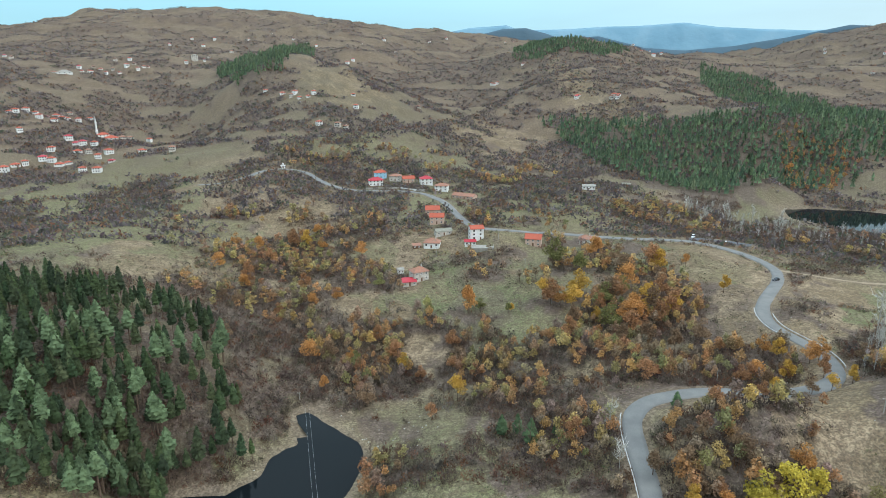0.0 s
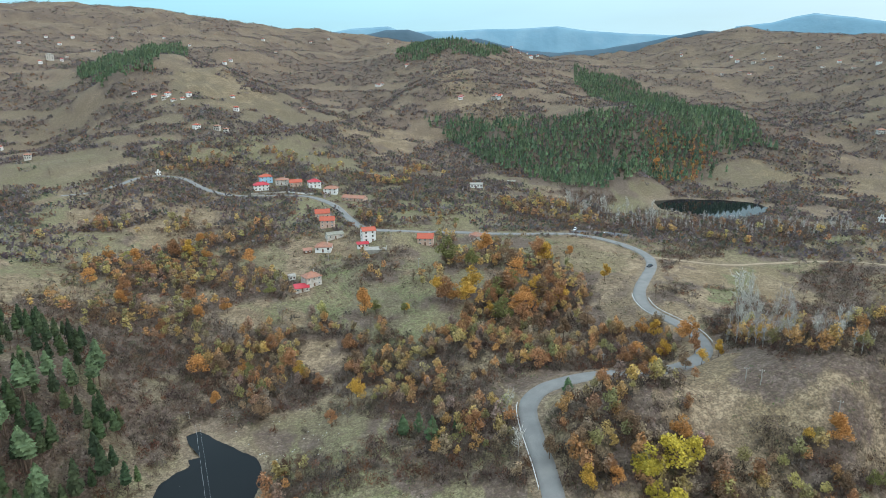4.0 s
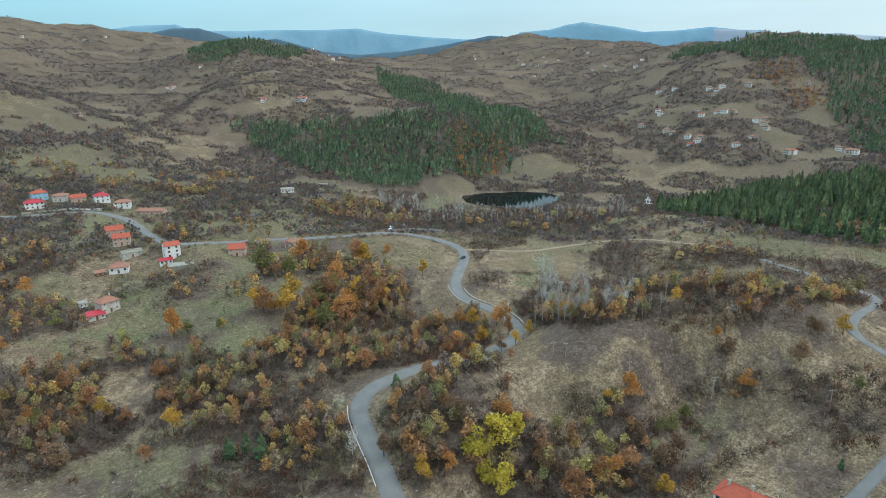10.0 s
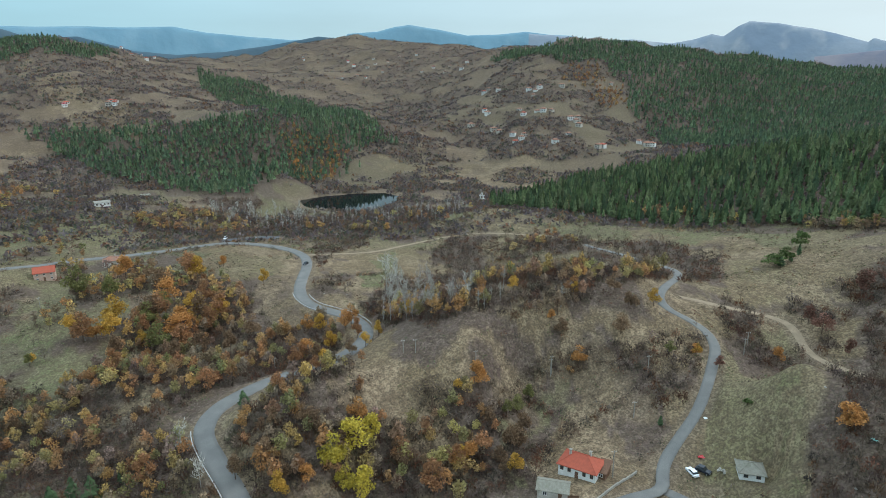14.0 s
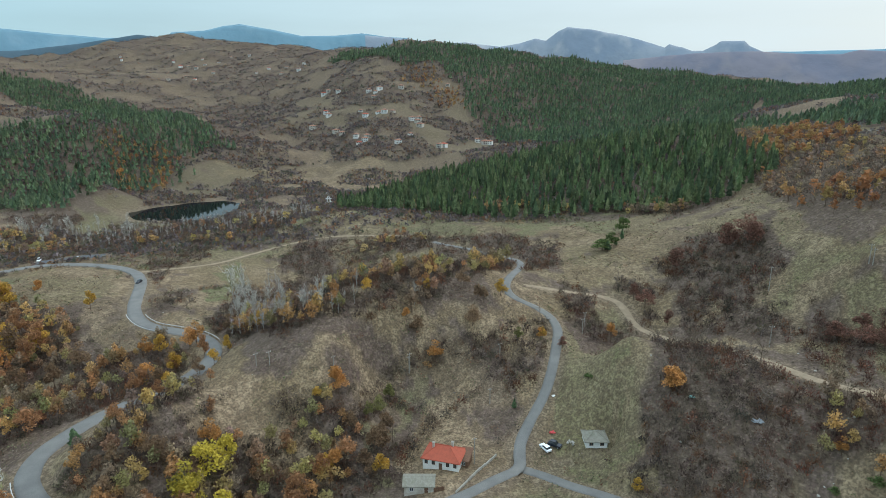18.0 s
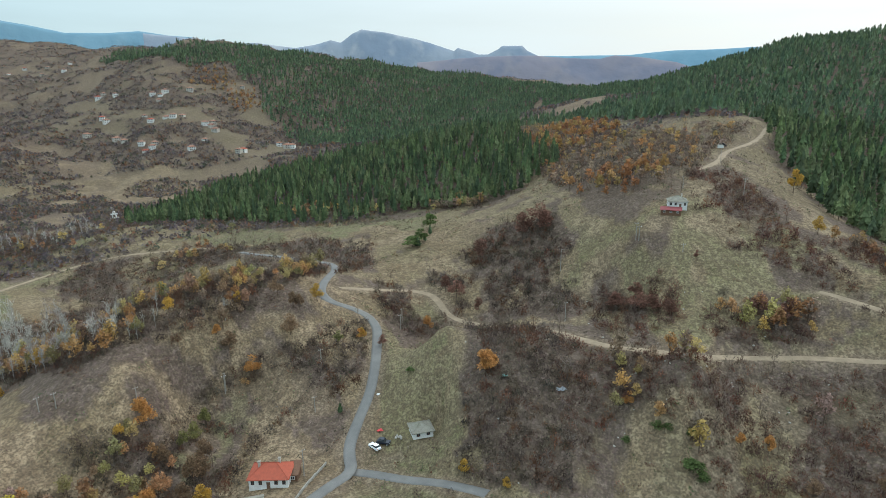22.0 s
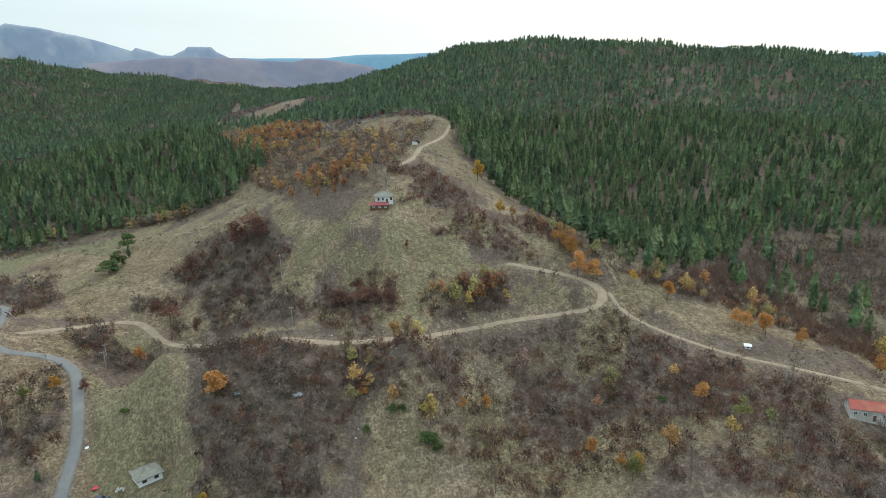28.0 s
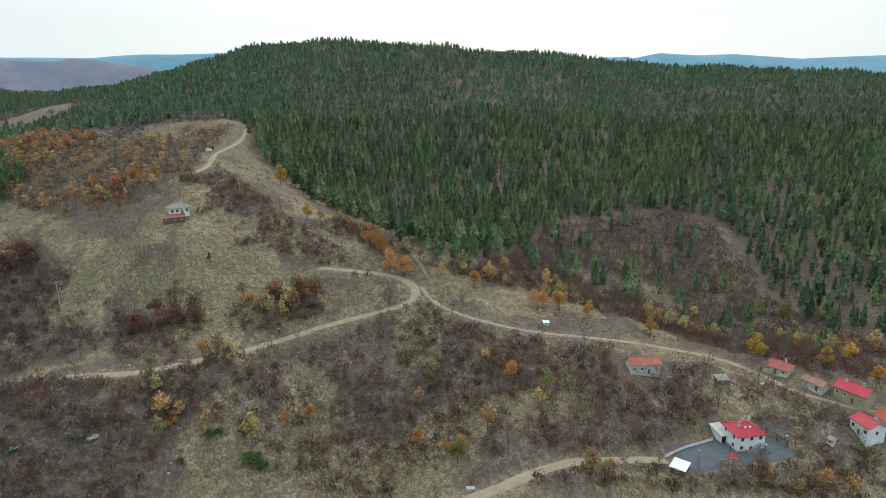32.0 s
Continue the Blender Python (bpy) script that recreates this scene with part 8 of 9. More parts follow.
cottage(-124.6, 896.4, -7.9, 15, 6.6, WHT, 1, "white village house with an orange roof")
cottage(-114.5, 845.7, -7.7, -14, 8.0, WHT, 2, "white village house with an orange roof")
cottage(-34.7, 932.1, -2.1, 9, 8.6, OLD, 1, "old village house with a faded tiled roof")
cottage(270.0, 976.1, 15.5, -1, 7.6, WHT, 2, "white village house with an orange roof")
cottage(262.5, 980.8, 15.0, -8, 7.6, OLD, 2, "old village house with a faded tiled roof")
cottage(217.3, 1023.7, 12.0, 18, 7.6, NEW, 2, "white village house with a crimson roof")
cottage(177.4, 1403.1, 7.2, 2, 7.7, WHT, 1, "white village house with an orange roof")
cottage(105.7, 1345.7, 4.5, 19, 7.1, WHT, 2, "white village house with an orange roof")
cottage(117.3, 1342.9, 5.0, 27, 7.8, WHT, 2, "white village house with an orange roof")
cottage(-231.8, 1893.8, -7.0, -21, 8.0, OLD, 1, "old village house with a faded tiled roof")
cottage(1061.8, 1787.1, 30.7, -23, 6.4, WHT, 2, "white village house with an orange roof")
cottage(700.0, 2169.7, 17.9, -13, 6.3, WHT, 2, "white village house with an orange roof")
cottage(633.5, 1861.4, 18.8, -13, 7.8, WHT, 2, "white village house with an orange roof")
cottage(507.0, 1713.9, 16.5, -23, 7.2, WHT, 2, "white village house with an orange roof")
cottage(1070.4, 1805.3, 30.7, 4, 8.2, OLD, 2, "old village house with a faded tiled roof")
cottage(1050.1, 1500.1, 35.0, 17, 11.5, WHT, 2, "white village house with an orange roof")
cottage(1066.1, 1489.2, 35.6, -27, 9.1, OLD, 1, "old village house with a faded tiled roof")
cottage(1043.1, 1425.7, 36.2, -23, 10.8, OLD, 2, "old village house with a faded tiled roof")
cottage(1085.0, 1444.9, 36.9, -22, 9.6, (M_WHITE, M_OLD_ROOF), 1, "white hillside house with a faded tiled roof")
cottage(1095.6, 1593.6, 34.5, 18, 8.1, NEW, 2, "white village house with a crimson roof")
cottage(1030.3, 1343.0, 37.5, 2, 10.3, OLD, 2, "old village house with a faded tiled roof")
cottage(975.1, 1378.5, 35.3, 6, 11.3, OLD, 1, "old village house with a faded tiled roof")
cottage(1121.1, 1434.4, 38.0, 13, 8.4, (M_WHITE, M_OLD_ROOF), 1, "white hillside house with a faded tiled roof")
cottage(916.6, 1361.0, 34.0, 33, 8.3, OLD, 2, "old village house with a faded tiled roof")
cottage(1081.9, 1243.5, 41.0, 34, 9.3, (M_WHITE, M_OLD_ROOF), 1, "white hillside house with a faded tiled roof")
cottage(1111.7, 1233.3, 42.0, 4, 9.9, WHT, 2, "white hillside house with an orange roof")
cottage(1132.5, 1192.0, 43.5, -9, 11.1, OLD, 1, "old village house with a faded tiled roof")
cottage(1076.1, 1093.5, 44.5, -12, 11.2, (M_WHITE, M_OLD_ROOF), 2, "white hillside house with a faded tiled roof")
cottage(1148.1, 1147.0, 45.0, 32, 8.2, (M_WHITE, M_OLD_ROOF), 2, "white hillside house with a faded tiled roof")
cottage(1059.4, 1134.5, 43.0, 24, 9.1, OLD, 2, "old village house with a faded tiled roof")
cottage(1179.9, 1455.9, 39.0, 29, 8.9, OLD, 1, "old village house with a faded tiled roof")
cottage(1208.5, 1413.7, 40.5, -3, 9.6, (M_WHITE, M_OLD_ROOF), 2, "white hillside house with a faded tiled roof")
cottage(944.4, 1301.2, 36.0, -23, 8.5, WHT, 1, "white hillside house with an orange roof")
cottage(1127.8, 1509.5, 36.8, -22, 9.6, (M_WHITE, M_OLD_ROOF), 1, "white hillside house with a faded tiled roof")
cottage(772.2, 654.4, 49.7, -4, 8.6, (M_WHITE, M_OLD_ROOF), 1, "white hillside house with a faded tiled roof")
cottage(870.1, 788.4, 47.8, 22, 8.9, (M_WHITE, M_OLD_ROOF), 2, "white hillside house with a faded tiled roof")
cottage(869.5, 822.7, 46.6, -15, 10.8, WHT, 2, "white hillside house with an orange roof")
cottage(873.8, 815.4, 47.0, 3, 10.0, OLD, 2, "old village house with a faded tiled roof")
cottage(847.6, 697.7, 50.5, 10, 10.4, (M_WHITE, M_OLD_ROOF), 2, "white hillside house with a faded tiled roof")
cottage(844.5, 680.7, 51.1, -20, 8.7, (M_WHITE, M_OLD_ROOF), 1, "white hillside house with a faded tiled roof")
cottage(854.0, 679.1, 51.5, 26, 10.2, (M_WHITE, M_OLD_ROOF), 2, "white hillside house with a faded tiled roof")
cottage(830.5, 673.7, 51.0, 1, 10.1, OLD, 1, "old village house with a faded tiled roof")
cottage(756.8, 632.0, 50.1, -18, 9.8, WHT, 2, "white hillside house with an orange roof")
cottage(764.6, 611.1, 51.4, 12, 11.4, (M_WHITE, M_OLD_ROOF), 1, "white hillside house with a faded tiled roof")
cottage(765.8, 601.3, 51.9, -11, 10.6, (M_WHITE, M_OLD_ROOF), 2, "white hillside house with a faded tiled roof")
cottage(781.6, 598.0, 52.6, -35, 9.7, OLD, 1, "old village house with a faded tiled roof")
cottage(773.7, 555.5, 54.3, 18, 10.3, (M_WHITE, M_OLD_ROOF), 2, "white hillside house with a faded tiled roof")
cottage(785.1, 551.0, 54.9, 24, 9.2, OLD, 2, "old village house with a faded tiled roof")
cottage(769.4, 542.5, 54.8, 29, 9.1, OLD, 2, "old village house with a faded tiled roof")
cottage(690.3, 451.2, 56.8, -34, 8.6, OLD, 2, "old village house with a faded tiled roof")
cottage(698.4, 450.1, 57.2, -35, 9.9, WHT, 2, "white hillside house with an orange roof")
cottage(777.0, 443.2, 60.3, 12, 8.2, (M_WHITE, M_OLD_ROOF), 2, "white hillside house with a faded tiled roof")
cottage(756.1, 419.0, 61.0, 26, 11.4, OLD, 2, "old village house with a faded tiled roof")
cottage(759.3, 414.6, 61.4, -14, 11.4, (M_WHITE, M_OLD_ROOF), 2, "white hillside house with a faded tiled roof")
cottage(686.2, 516.6, 53.0, 16, 10.3, (M_WHITE, M_OLD_ROOF), 2, "white hillside house with a faded tiled roof")
cottage(671.0, 573.2, 49.5, -6, 10.3, WHT, 1, "white hillside house with an orange roof")
cottage(677.0, 568.3, 50.0, -5, 10.0, (M_WHITE, M_OLD_ROOF), 2, "white hillside house with a faded tiled roof")
cottage(686.5, 571.4, 50.2, 12, 9.5, OLD, 2, "old village house with a faded tiled roof")
cottage(682.9, 589.0, 49.2, -23, 9.3, (M_WHITE, M_OLD_ROOF), 2, "white hillside house with a faded tiled roof")
cottage(695.6, 638.8, 47.4, 21, 10.7, OLD, 2, "old village house with a faded tiled roof")
cottage(689.1, 621.5, 48.0, -2, 9.9, OLD, 1, "old village house with a faded tiled roof")
cottage(725.4, 524.1, 54.1, 19, 8.2, (M_WHITE, M_OLD_ROOF), 1, "white hillside house with a faded tiled roof")
cottage(760.1, 718.1, 46.6, -11, 8.4, WHT, 2, "white hillside house with an orange roof")
cottage(747.5, 699.7, 46.9, 25, 9.7, (M_WHITE, M_OLD_ROOF), 2, "white hillside house with a faded tiled roof")
cottage(752.4, 525.3, 55.1, -32, 10.7, OLD, 2, "old village house with a faded tiled roof")
cottage(699.0, 689.5, 45.4, 24, 10.9, OLD, 2, "old village house with a faded tiled roof")
cottage(969.0, 614.8, 57.6, -9, 8.1, OLD, 2, "old village house with a faded tiled roof")
cottage(886.9, 658.2, 53.4, -10, 11.4, OLD, 2, "old village house with a faded tiled roof")
cottage(110.3, 1336.9, 4.7, -10, 7.5, WHT, 2, "white village house with an orange roof")
cottage(180.0, 1404.0, 7.3, -13, 7.9, OLD, 1, "old village house with a faded tiled roof")
cottage(199.3, 2020.7, 5.6, 19, 7.4, OLD, 1, "old village house with a faded tiled roof")
cottage(231.6, 2081.3, 6.3, 14, 8.4, WHT, 1, "white village house with an orange roof")
cottage(267.5, 984.4, 15.2, -11, 7.9, WHT, 2, "white village house with an orange roof")
cottage(273.8, 983.9, 15.6, -17, 8.5, WHT, 1, "white village house with an orange roof")
cottage(222.1, 1036.0, 12.1, 23, 8.9, WHT, 1, "white village house with an orange roof")
cottage(504.2, 1633.3, 17.2, -1, 9.6, WHT, 1, "white village house with an orange roof")
cottage(532.2, 1619.2, 18.2, 18, 9.8, WHT, 2, "white village house with an orange roof")
tree(12.3, 291.8, 2.4, 14.9, "orange", 1.00)
tree(131.5, 125.7, 46.3, 8.7, "orange", 1.00)
tree(166.1, 111.2, 56.2, 9.0, "orange", 1.20)
tree(134.8, 328.2, 22.3, 8.8, "orange", 1.00)
tree(377.5, 668.7, 29.5, 14.2, "orange", 1.00)
tree(98.2, 111.6, 41.3, 12.0, "rust", 1.10)
tree(107.9, 111.6, 44.0, 9.6, "rust", 1.00)
tree(70.1, 195.1, 19.8, 9.3, "rust", 1.20)
tree(100.1, 188.8, 27.9, 8.7, "rust", 1.00)
tree(39.0, 162.5, 13.5, 10.9, "rust", 1.00)
tree(97.8, 125.1, 38.0, 8.8, "rust", 1.00)
tree(4.1, 262.0, 0.9, 9.5, "rust", 1.20)
tree(105.6, 194.2, 28.5, 10.3, "rust", 1.00)
tree(77.7, 158.3, 26.1, 8.0, "rust", 1.00)
tree(97.9, 144.8, 34.1, 5.5, "rust", 1.00)
tree(61.4, 129.5, 25.4, 9.8, "gold", 1.00)
tree(109.0, 183.2, 30.8, 6.5, "gold", 1.00)
tree(194.1, 83.1, 66.8, 5.5, "gold", 1.00)
tree(183.9, 126.4, 55.5, 6.1, "gold", 1.00)
tree(262.1, 226.3, 49.2, 8.7, "gold", 1.00)
tree(146.2, 178.3, 39.3, 7.7, "gold", 1.00)
tree(137.6, 286.0, 25.7, 10.4, "gold", 1.00)
tree(4.9, 211.3, 1.3, 11.1, "gold", 1.00)
tree(71.5, 270.6, 14.8, 8.3, "gold", 1.00)
tree(137.7, 188.0, 36.2, 7.9, "gold", 1.00)
tree(86.8, 132.4, 33.3, 12.5, "yellow", 1.20)
tree(78.7, 130.4, 31.1, 13.6, "yellow", 1.10)
tree(92.9, 132.3, 35.1, 11.3, "yellow", 1.00)
tree(82.7, 122.7, 34.0, 11.2, "yellow", 1.00)
tree(78.8, 125.2, 32.2, 10.1, "yellow", 1.00)
tree(147.9, 118.1, 51.4, 8.0, "olive", 1.00)
tree(140.2, 116.4, 50.3, 7.0, "olive", 1.00)
tree(134.7, 116.4, 49.2, 6.4, "olive", 1.00)
tree(74.0, 320.3, 13.0, 13.9, "olive", 1.10)
tree(90.3, 294.3, 17.1, 10.7, "olive", 1.00)
tree(187.6, 89.5, 64.5, 5.8, "olive", 1.00)
tree(94.0, 231.0, 22.1, 12.5, "brown", 1.00)
tree(108.3, 239.0, 24.4, 12.0, "brown", 1.00)
tree(87.1, 245.0, 19.6, 13.0, "brown", 1.00)
tree(81.8, 285.6, 16.0, 12.7, "brown", 1.00)
tree(182.4, 105.6, 59.9, 8.4, "brown", 1.20)
tree(168.9, 121.4, 54.3, 7.5, "brown", 1.20)
tree(23.2, 174.1, 7.6, 8.0, "green", 1.20)
tree(26.7, 168.2, 9.0, 9.3, "green", 1.20)
tree(18.2, 174.0, 6.0, 8.3, "green", 1.20)
tree(34.3, 170.8, 11.4, 4.1, "green", 1.00)
tree(70.7, 168.2, 22.8, 5.7, "green", 1.50)
tree(292.0, 91.9, 72.5, 5.6, "green", 1.60)
tree(307.4, 89.7, 73.7, 6.3, "green", 1.00)
tree(299.8, 90.4, 73.2, 4.7, "green", 1.00)
tree(162.5, 78.4, 64.3, 4.2, "green", 1.00)
tree(49.6, 164.2, 16.8, 11.0, "pale", 1.00)
tree(47.8, 146.8, 18.0, 10.2, "pale", 1.00)
tree(142.1, 160.5, 41.5, 16.7, "pale", 0.70)
tree(154.7, 198.0, 38.0, 12.6, "pale", 0.70)
tree(184.5, 217.1, 40.4, 13.9, "pale", 0.70)
tree(195.9, 221.7, 41.5, 18.2, "pale", 0.70)
tree(175.1, 222.2, 38.2, 21.8, "pale", 0.70)
tree(176.5, 232.6, 37.2, 21.8, "pale", 0.70)
tree(167.6, 218.7, 37.5, 16.1, "pale", 0.70)
tree(159.0, 205.9, 37.7, 19.9, "pale", 0.70)
tree(173.4, 214.0, 39.0, 13.5, "pale", 0.70)
tree(167.5, 208.0, 38.8, 14.4, "pale", 0.70)
tree(147.3, 150.9, 44.3, 9.5, "pale", 0.70)
tree(146.4, 154.6, 43.4, 10.6, "pale", 0.70)
tree(153.7, 162.7, 43.4, 9.6, "pale", 0.70)
tree(153.3, 153.6, 45.0, 11.2, "pale", 0.70)
tree(149.8, 149.4, 45.1, 9.9, "pale", 0.70)
tree(147.2, 162.4, 42.2, 8.0, "pale", 0.70)
tree(273.4, 485.6, 29.4, 16.2, "pale", 0.70)
tree(199.8, 465.4, 23.2, 12.8, "pale", 0.70)
tree(179.2, 475.6, 20.6, 11.0, "pale", 0.70)
tree(264.0, 513.1, 27.2, 14.0, "pale", 0.70)
tree(252.8, 455.3, 29.0, 12.7, "pale", 0.70)
tree(216.6, 527.8, 22.3, 12.3, "pale", 0.70)
tree(234.8, 471.0, 26.5, 12.3, "pale", 0.70)
tree(207.7, 516.6, 21.9, 16.7, "pale", 0.70)
tree(215.0, 527.8, 22.2, 14.9, "pale", 0.70)
tree(229.2, 515.4, 24.0, 15.3, "pale", 0.70)
tree(257.0, 452.1, 29.6, 14.2, "pale", 0.70)
tree(217.2, 495.2, 23.7, 14.7, "pale", 0.70)
tree(243.2, 512.6, 25.4, 12.2, "pale", 0.70)
tree(237.3, 508.6, 25.0, 16.8, "pale", 0.70)
tree(260.7, 464.4, 29.3, 14.5, "pale", 0.70)
tree(215.8, 495.6, 23.5, 13.7, "pale", 0.70)
tree(79.0, 282.7, 15.6, 13.2, "olive", 1.10)
tree(76.3, 261.9, 16.2, 15.7, "olive", 1.10)
tree(90.0, 274.1, 18.2, 13.0, "orange", 1.10)
tree(86.2, 268.5, 17.8, 13.6, "orange", 1.10)
tree(98.7, 263.3, 20.6, 13.3, "rust", 1.10)
tree(59.5, 264.5, 12.7, 11.5, "brown", 1.10)
tree(84.8, 258.9, 18.1, 12.7, "rust", 1.10)
tree(56.7, 280.3, 11.4, 12.0, "orange", 1.10)
tree(99.1, 274.0, 19.9, 16.2, "brown", 1.10)
tree(99.2, 334.4, 16.5, 14.7, "brown", 1.10)
tree(107.9, 288.2, 20.5, 13.4, "rust", 1.10)
tree(87.4, 340.9, 14.4, 17.8, "orange", 1.10)
tree(93.9, 298.8, 17.4, 16.1, "orange", 1.10)
tree(52.2, 282.8, 10.5, 14.6, "rust", 1.10)
tree(75.6, 278.2, 15.2, 10.7, "rust", 1.10)
tree(98.6, 278.5, 19.5, 14.7, "gold", 1.10)
tree(97.4, 315.1, 17.2, 14.9, "brown", 1.10)
tree(77.5, 247.4, 17.4, 12.2, "brown", 1.10)
tree(62.0, 277.6, 12.6, 14.2, "gold", 1.10)
tree(86.1, 259.5, 18.4, 11.4, "brown", 1.10)
tree(55.5, 253.2, 12.4, 10.3, "rust", 1.10)
tree(49.7, 289.5, 9.7, 11.7, "gold", 1.10)
tree(66.4, 287.2, 13.0, 16.7, "gold", 1.10)
tree(106.9, 267.8, 21.8, 15.0, "rust", 1.10)
tree(90.8, 268.1, 18.7, 12.0, "orange", 1.10)
tree(81.0, 284.9, 15.9, 15.3, "brown", 1.10)
tree(116.9, 319.6, 20.1, 15.6, "gold", 1.10)
tree(107.0, 268.6, 21.7, 11.9, "gold", 1.10)
tree(63.5, 335.9, 10.7, 18.7, "olive", 1.10)
tree(79.5, 286.6, 15.5, 11.3, "olive", 1.10)
tree(114.8, 324.0, 19.5, 17.4, "rust", 1.10)
tree(84.3, 284.5, 16.5, 15.3, "rust", 1.10)
tree(124.1, 105.4, 49.7, 10.0, "brown", 1.10)
tree(76.6, 142.6, 28.2, 6.9, "brown", 1.10)
tree(98.3, 126.0, 38.0, 8.1, "brown", 1.10)
tree(97.8, 121.7, 38.8, 9.1, "brown", 1.10)
tree(78.4, 141.2, 29.0, 6.2, "brown", 1.10)
tree(118.0, 104.2, 48.5, 6.8, "brown", 1.10)
tree(117.3, 97.8, 50.2, 8.3, "gold", 1.10)
tree(110.2, 111.4, 44.7, 7.4, "gold", 1.10)
tree(116.0, 100.2, 49.2, 6.6, "brown", 1.10)
tree(55.7, 143.1, 21.3, 8.3, "brown", 1.10)
tree(97.6, 124.0, 38.2, 9.0, "brown", 1.10)
tree(78.8, 138.7, 29.6, 8.7, "brown", 1.10)
tree(132.2, 107.3, 50.9, 9.8, "brown", 1.10)
tree(116.1, 109.4, 46.7, 9.4, "rust", 1.10)
tree(64.8, 133.4, 25.9, 6.3, "brown", 1.10)
tree(111.5, 109.7, 45.5, 8.9, "orange", 1.10)
tree(69.8, 130.4, 28.2, 6.5, "orange", 1.10)
tree(69.1, 133.0, 27.5, 6.7, "rust", 1.10)
tree(125.7, 115.8, 47.4, 7.5, "brown", 1.10)
tree(83.7, 133.8, 32.0, 7.1, "brown", 1.10)
tree(92.2, 137.5, 33.8, 9.4, "orange", 1.10)
tree(107.7, 111.8, 43.9, 6.6, "orange", 1.10)
tree(63.2, 139.5, 24.4, 9.1, "brown", 1.10)
tree(127.0, 104.6, 50.5, 8.5, "brown", 1.10)
tree(107.6, 185.8, 30.1, 8.7, "brown", 1.00)
tree(124.5, 205.7, 31.2, 7.5, "brown", 1.00)
tree(119.8, 196.4, 31.4, 8.6, "rust", 1.00)
tree(128.0, 216.3, 30.6, 10.2, "gold", 1.00)
tree(136.1, 209.7, 33.0, 9.7, "orange", 1.00)
tree(124.9, 221.5, 29.4, 9.6, "orange", 1.00)
tree(119.1, 194.9, 31.4, 10.1, "gold", 1.00)
tree(122.4, 175.6, 34.9, 6.7, "gold", 1.00)
tree(138.9, 209.1, 33.6, 10.7, "orange", 1.00)
tree(131.6, 193.9, 34.2, 9.6, "rust", 1.00)
tree(109.9, 197.0, 29.2, 9.8, "orange", 1.00)
tree(102.0, 177.4, 29.9, 7.5, "rust", 1.00)
tree(123.7, 202.6, 31.4, 8.3, "brown", 1.00)
tree(120.5, 181.9, 33.5, 7.0, "brown", 1.00)
tree(202.2, 104.4, 62.7, 7.5, "gold", 1.10)
tree(168.8, 125.7, 53.3, 6.0, "orange", 1.10)
tree(147.2, 190.8, 37.6, 7.9, "rust", 1.10)
tree(151.5, 204.5, 36.5, 8.3, "brown", 1.10)
tree(193.1, 107.2, 61.0, 6.7, "brown", 1.10)
tree(166.9, 142.2, 49.6, 6.2, "gold", 1.10)
tree(182.2, 128.7, 54.8, 5.8, "rust", 1.10)
tree(192.4, 109.2, 60.4, 7.1, "brown", 1.10)
tree(195.3, 117.1, 59.1, 8.4, "brown", 1.10)
tree(181.8, 125.8, 55.3, 5.6, "brown", 1.10)
tree(-67.7, 301.1, -12.7, 11.5, "orange", 1.00)
tree(12.7, 289.5, 2.5, 12.6, "orange", 1.00)
tree(-56.0, 311.2, -10.2, 9.2, "orange", 1.20)
tree(-119.5, 387.5, -17.1, 13.1, "orange", 1.00)
tree(-51.9, 377.8, -7.8, 10.9, "orange", 1.20)
tree(-136.7, 395.4, -19.1, 11.9, "orange", 1.00)
tree(-48.6, 226.1, -12.1, 8.7, "orange", 1.00)
tree(-59.3, 251.2, -13.3, 11.5, "orange", 1.20)
tree(-42.1, 253.7, -9.4, 7.8, "orange", 1.00)
tree(-90.6, 399.0, -12.8, 14.0, "gold", 1.20)
tree(33.1, 282.3, 6.7, 5.0, "gold", 1.00)
tree(-17.6, 245.8, -4.1, 10.1, "gold", 1.10)
tree(-30.8, 268.6, -6.5, 10.9, "rust", 1.00)
tree(3.8, 262.5, 0.8, 6.9, "rust", 1.40)
tree(-100.2, 399.8, -14.1, 14.1, "rust", 1.00)
tree(-111.3, 335.0, -18.4, 13.6, "rust", 1.00)
tree(-106.7, 366.5, -16.2, 12.4, "rust", 1.00)
tree(-39.0, 249.3, -8.9, 8.7, "olive", 1.00)
tree(-7.2, 292.2, -1.4, 8.1, "olive", 1.00)
tree(-36.2, 326.7, -6.3, 8.3, "olive", 1.30)
tree(18.4, 290.0, 3.6, 7.4, "olive", 1.30)
tree(31.7, 281.3, 6.4, 6.1, "olive", 1.30)
tree(-27.4, 293.8, -5.3, 11.6, "bare", 1.00)
tree(36.9, 279.3, 7.5, 8.3, "bare", 1.30)
tree(12.0, 272.0, 2.5, 7.6, "bare", 1.40)
tree(-50.2, 273.3, -10.4, 13.9, "bare", 1.00)
tree(-22.5, 263.8, -4.9, 12.3, "bare", 1.00)
tree(3.0, 217.7, 0.8, 10.0, "bare", 1.00)
tree(27.7, 204.3, 7.7, 12.9, "bare", 1.00)
tree(15.9, 212.6, 4.3, 9.8, "bare", 1.00)
tree(-43.4, 215.4, -11.4, 6.9, "bare", 1.10)
tree(3.6, 239.8, 0.9, 8.1, "rust", 1.10)
tree(-18.0, 228.4, -4.5, 8.8, "bare", 1.10)
tree(25.1, 227.2, 6.3, 9.8, "brown", 1.10)
tree(26.0, 210.6, 7.0, 7.7, "bare", 1.10)
tree(-9.9, 237.2, -2.4, 7.9, "rust", 1.10)
tree(25.8, 217.2, 6.8, 7.0, "brown", 1.10)
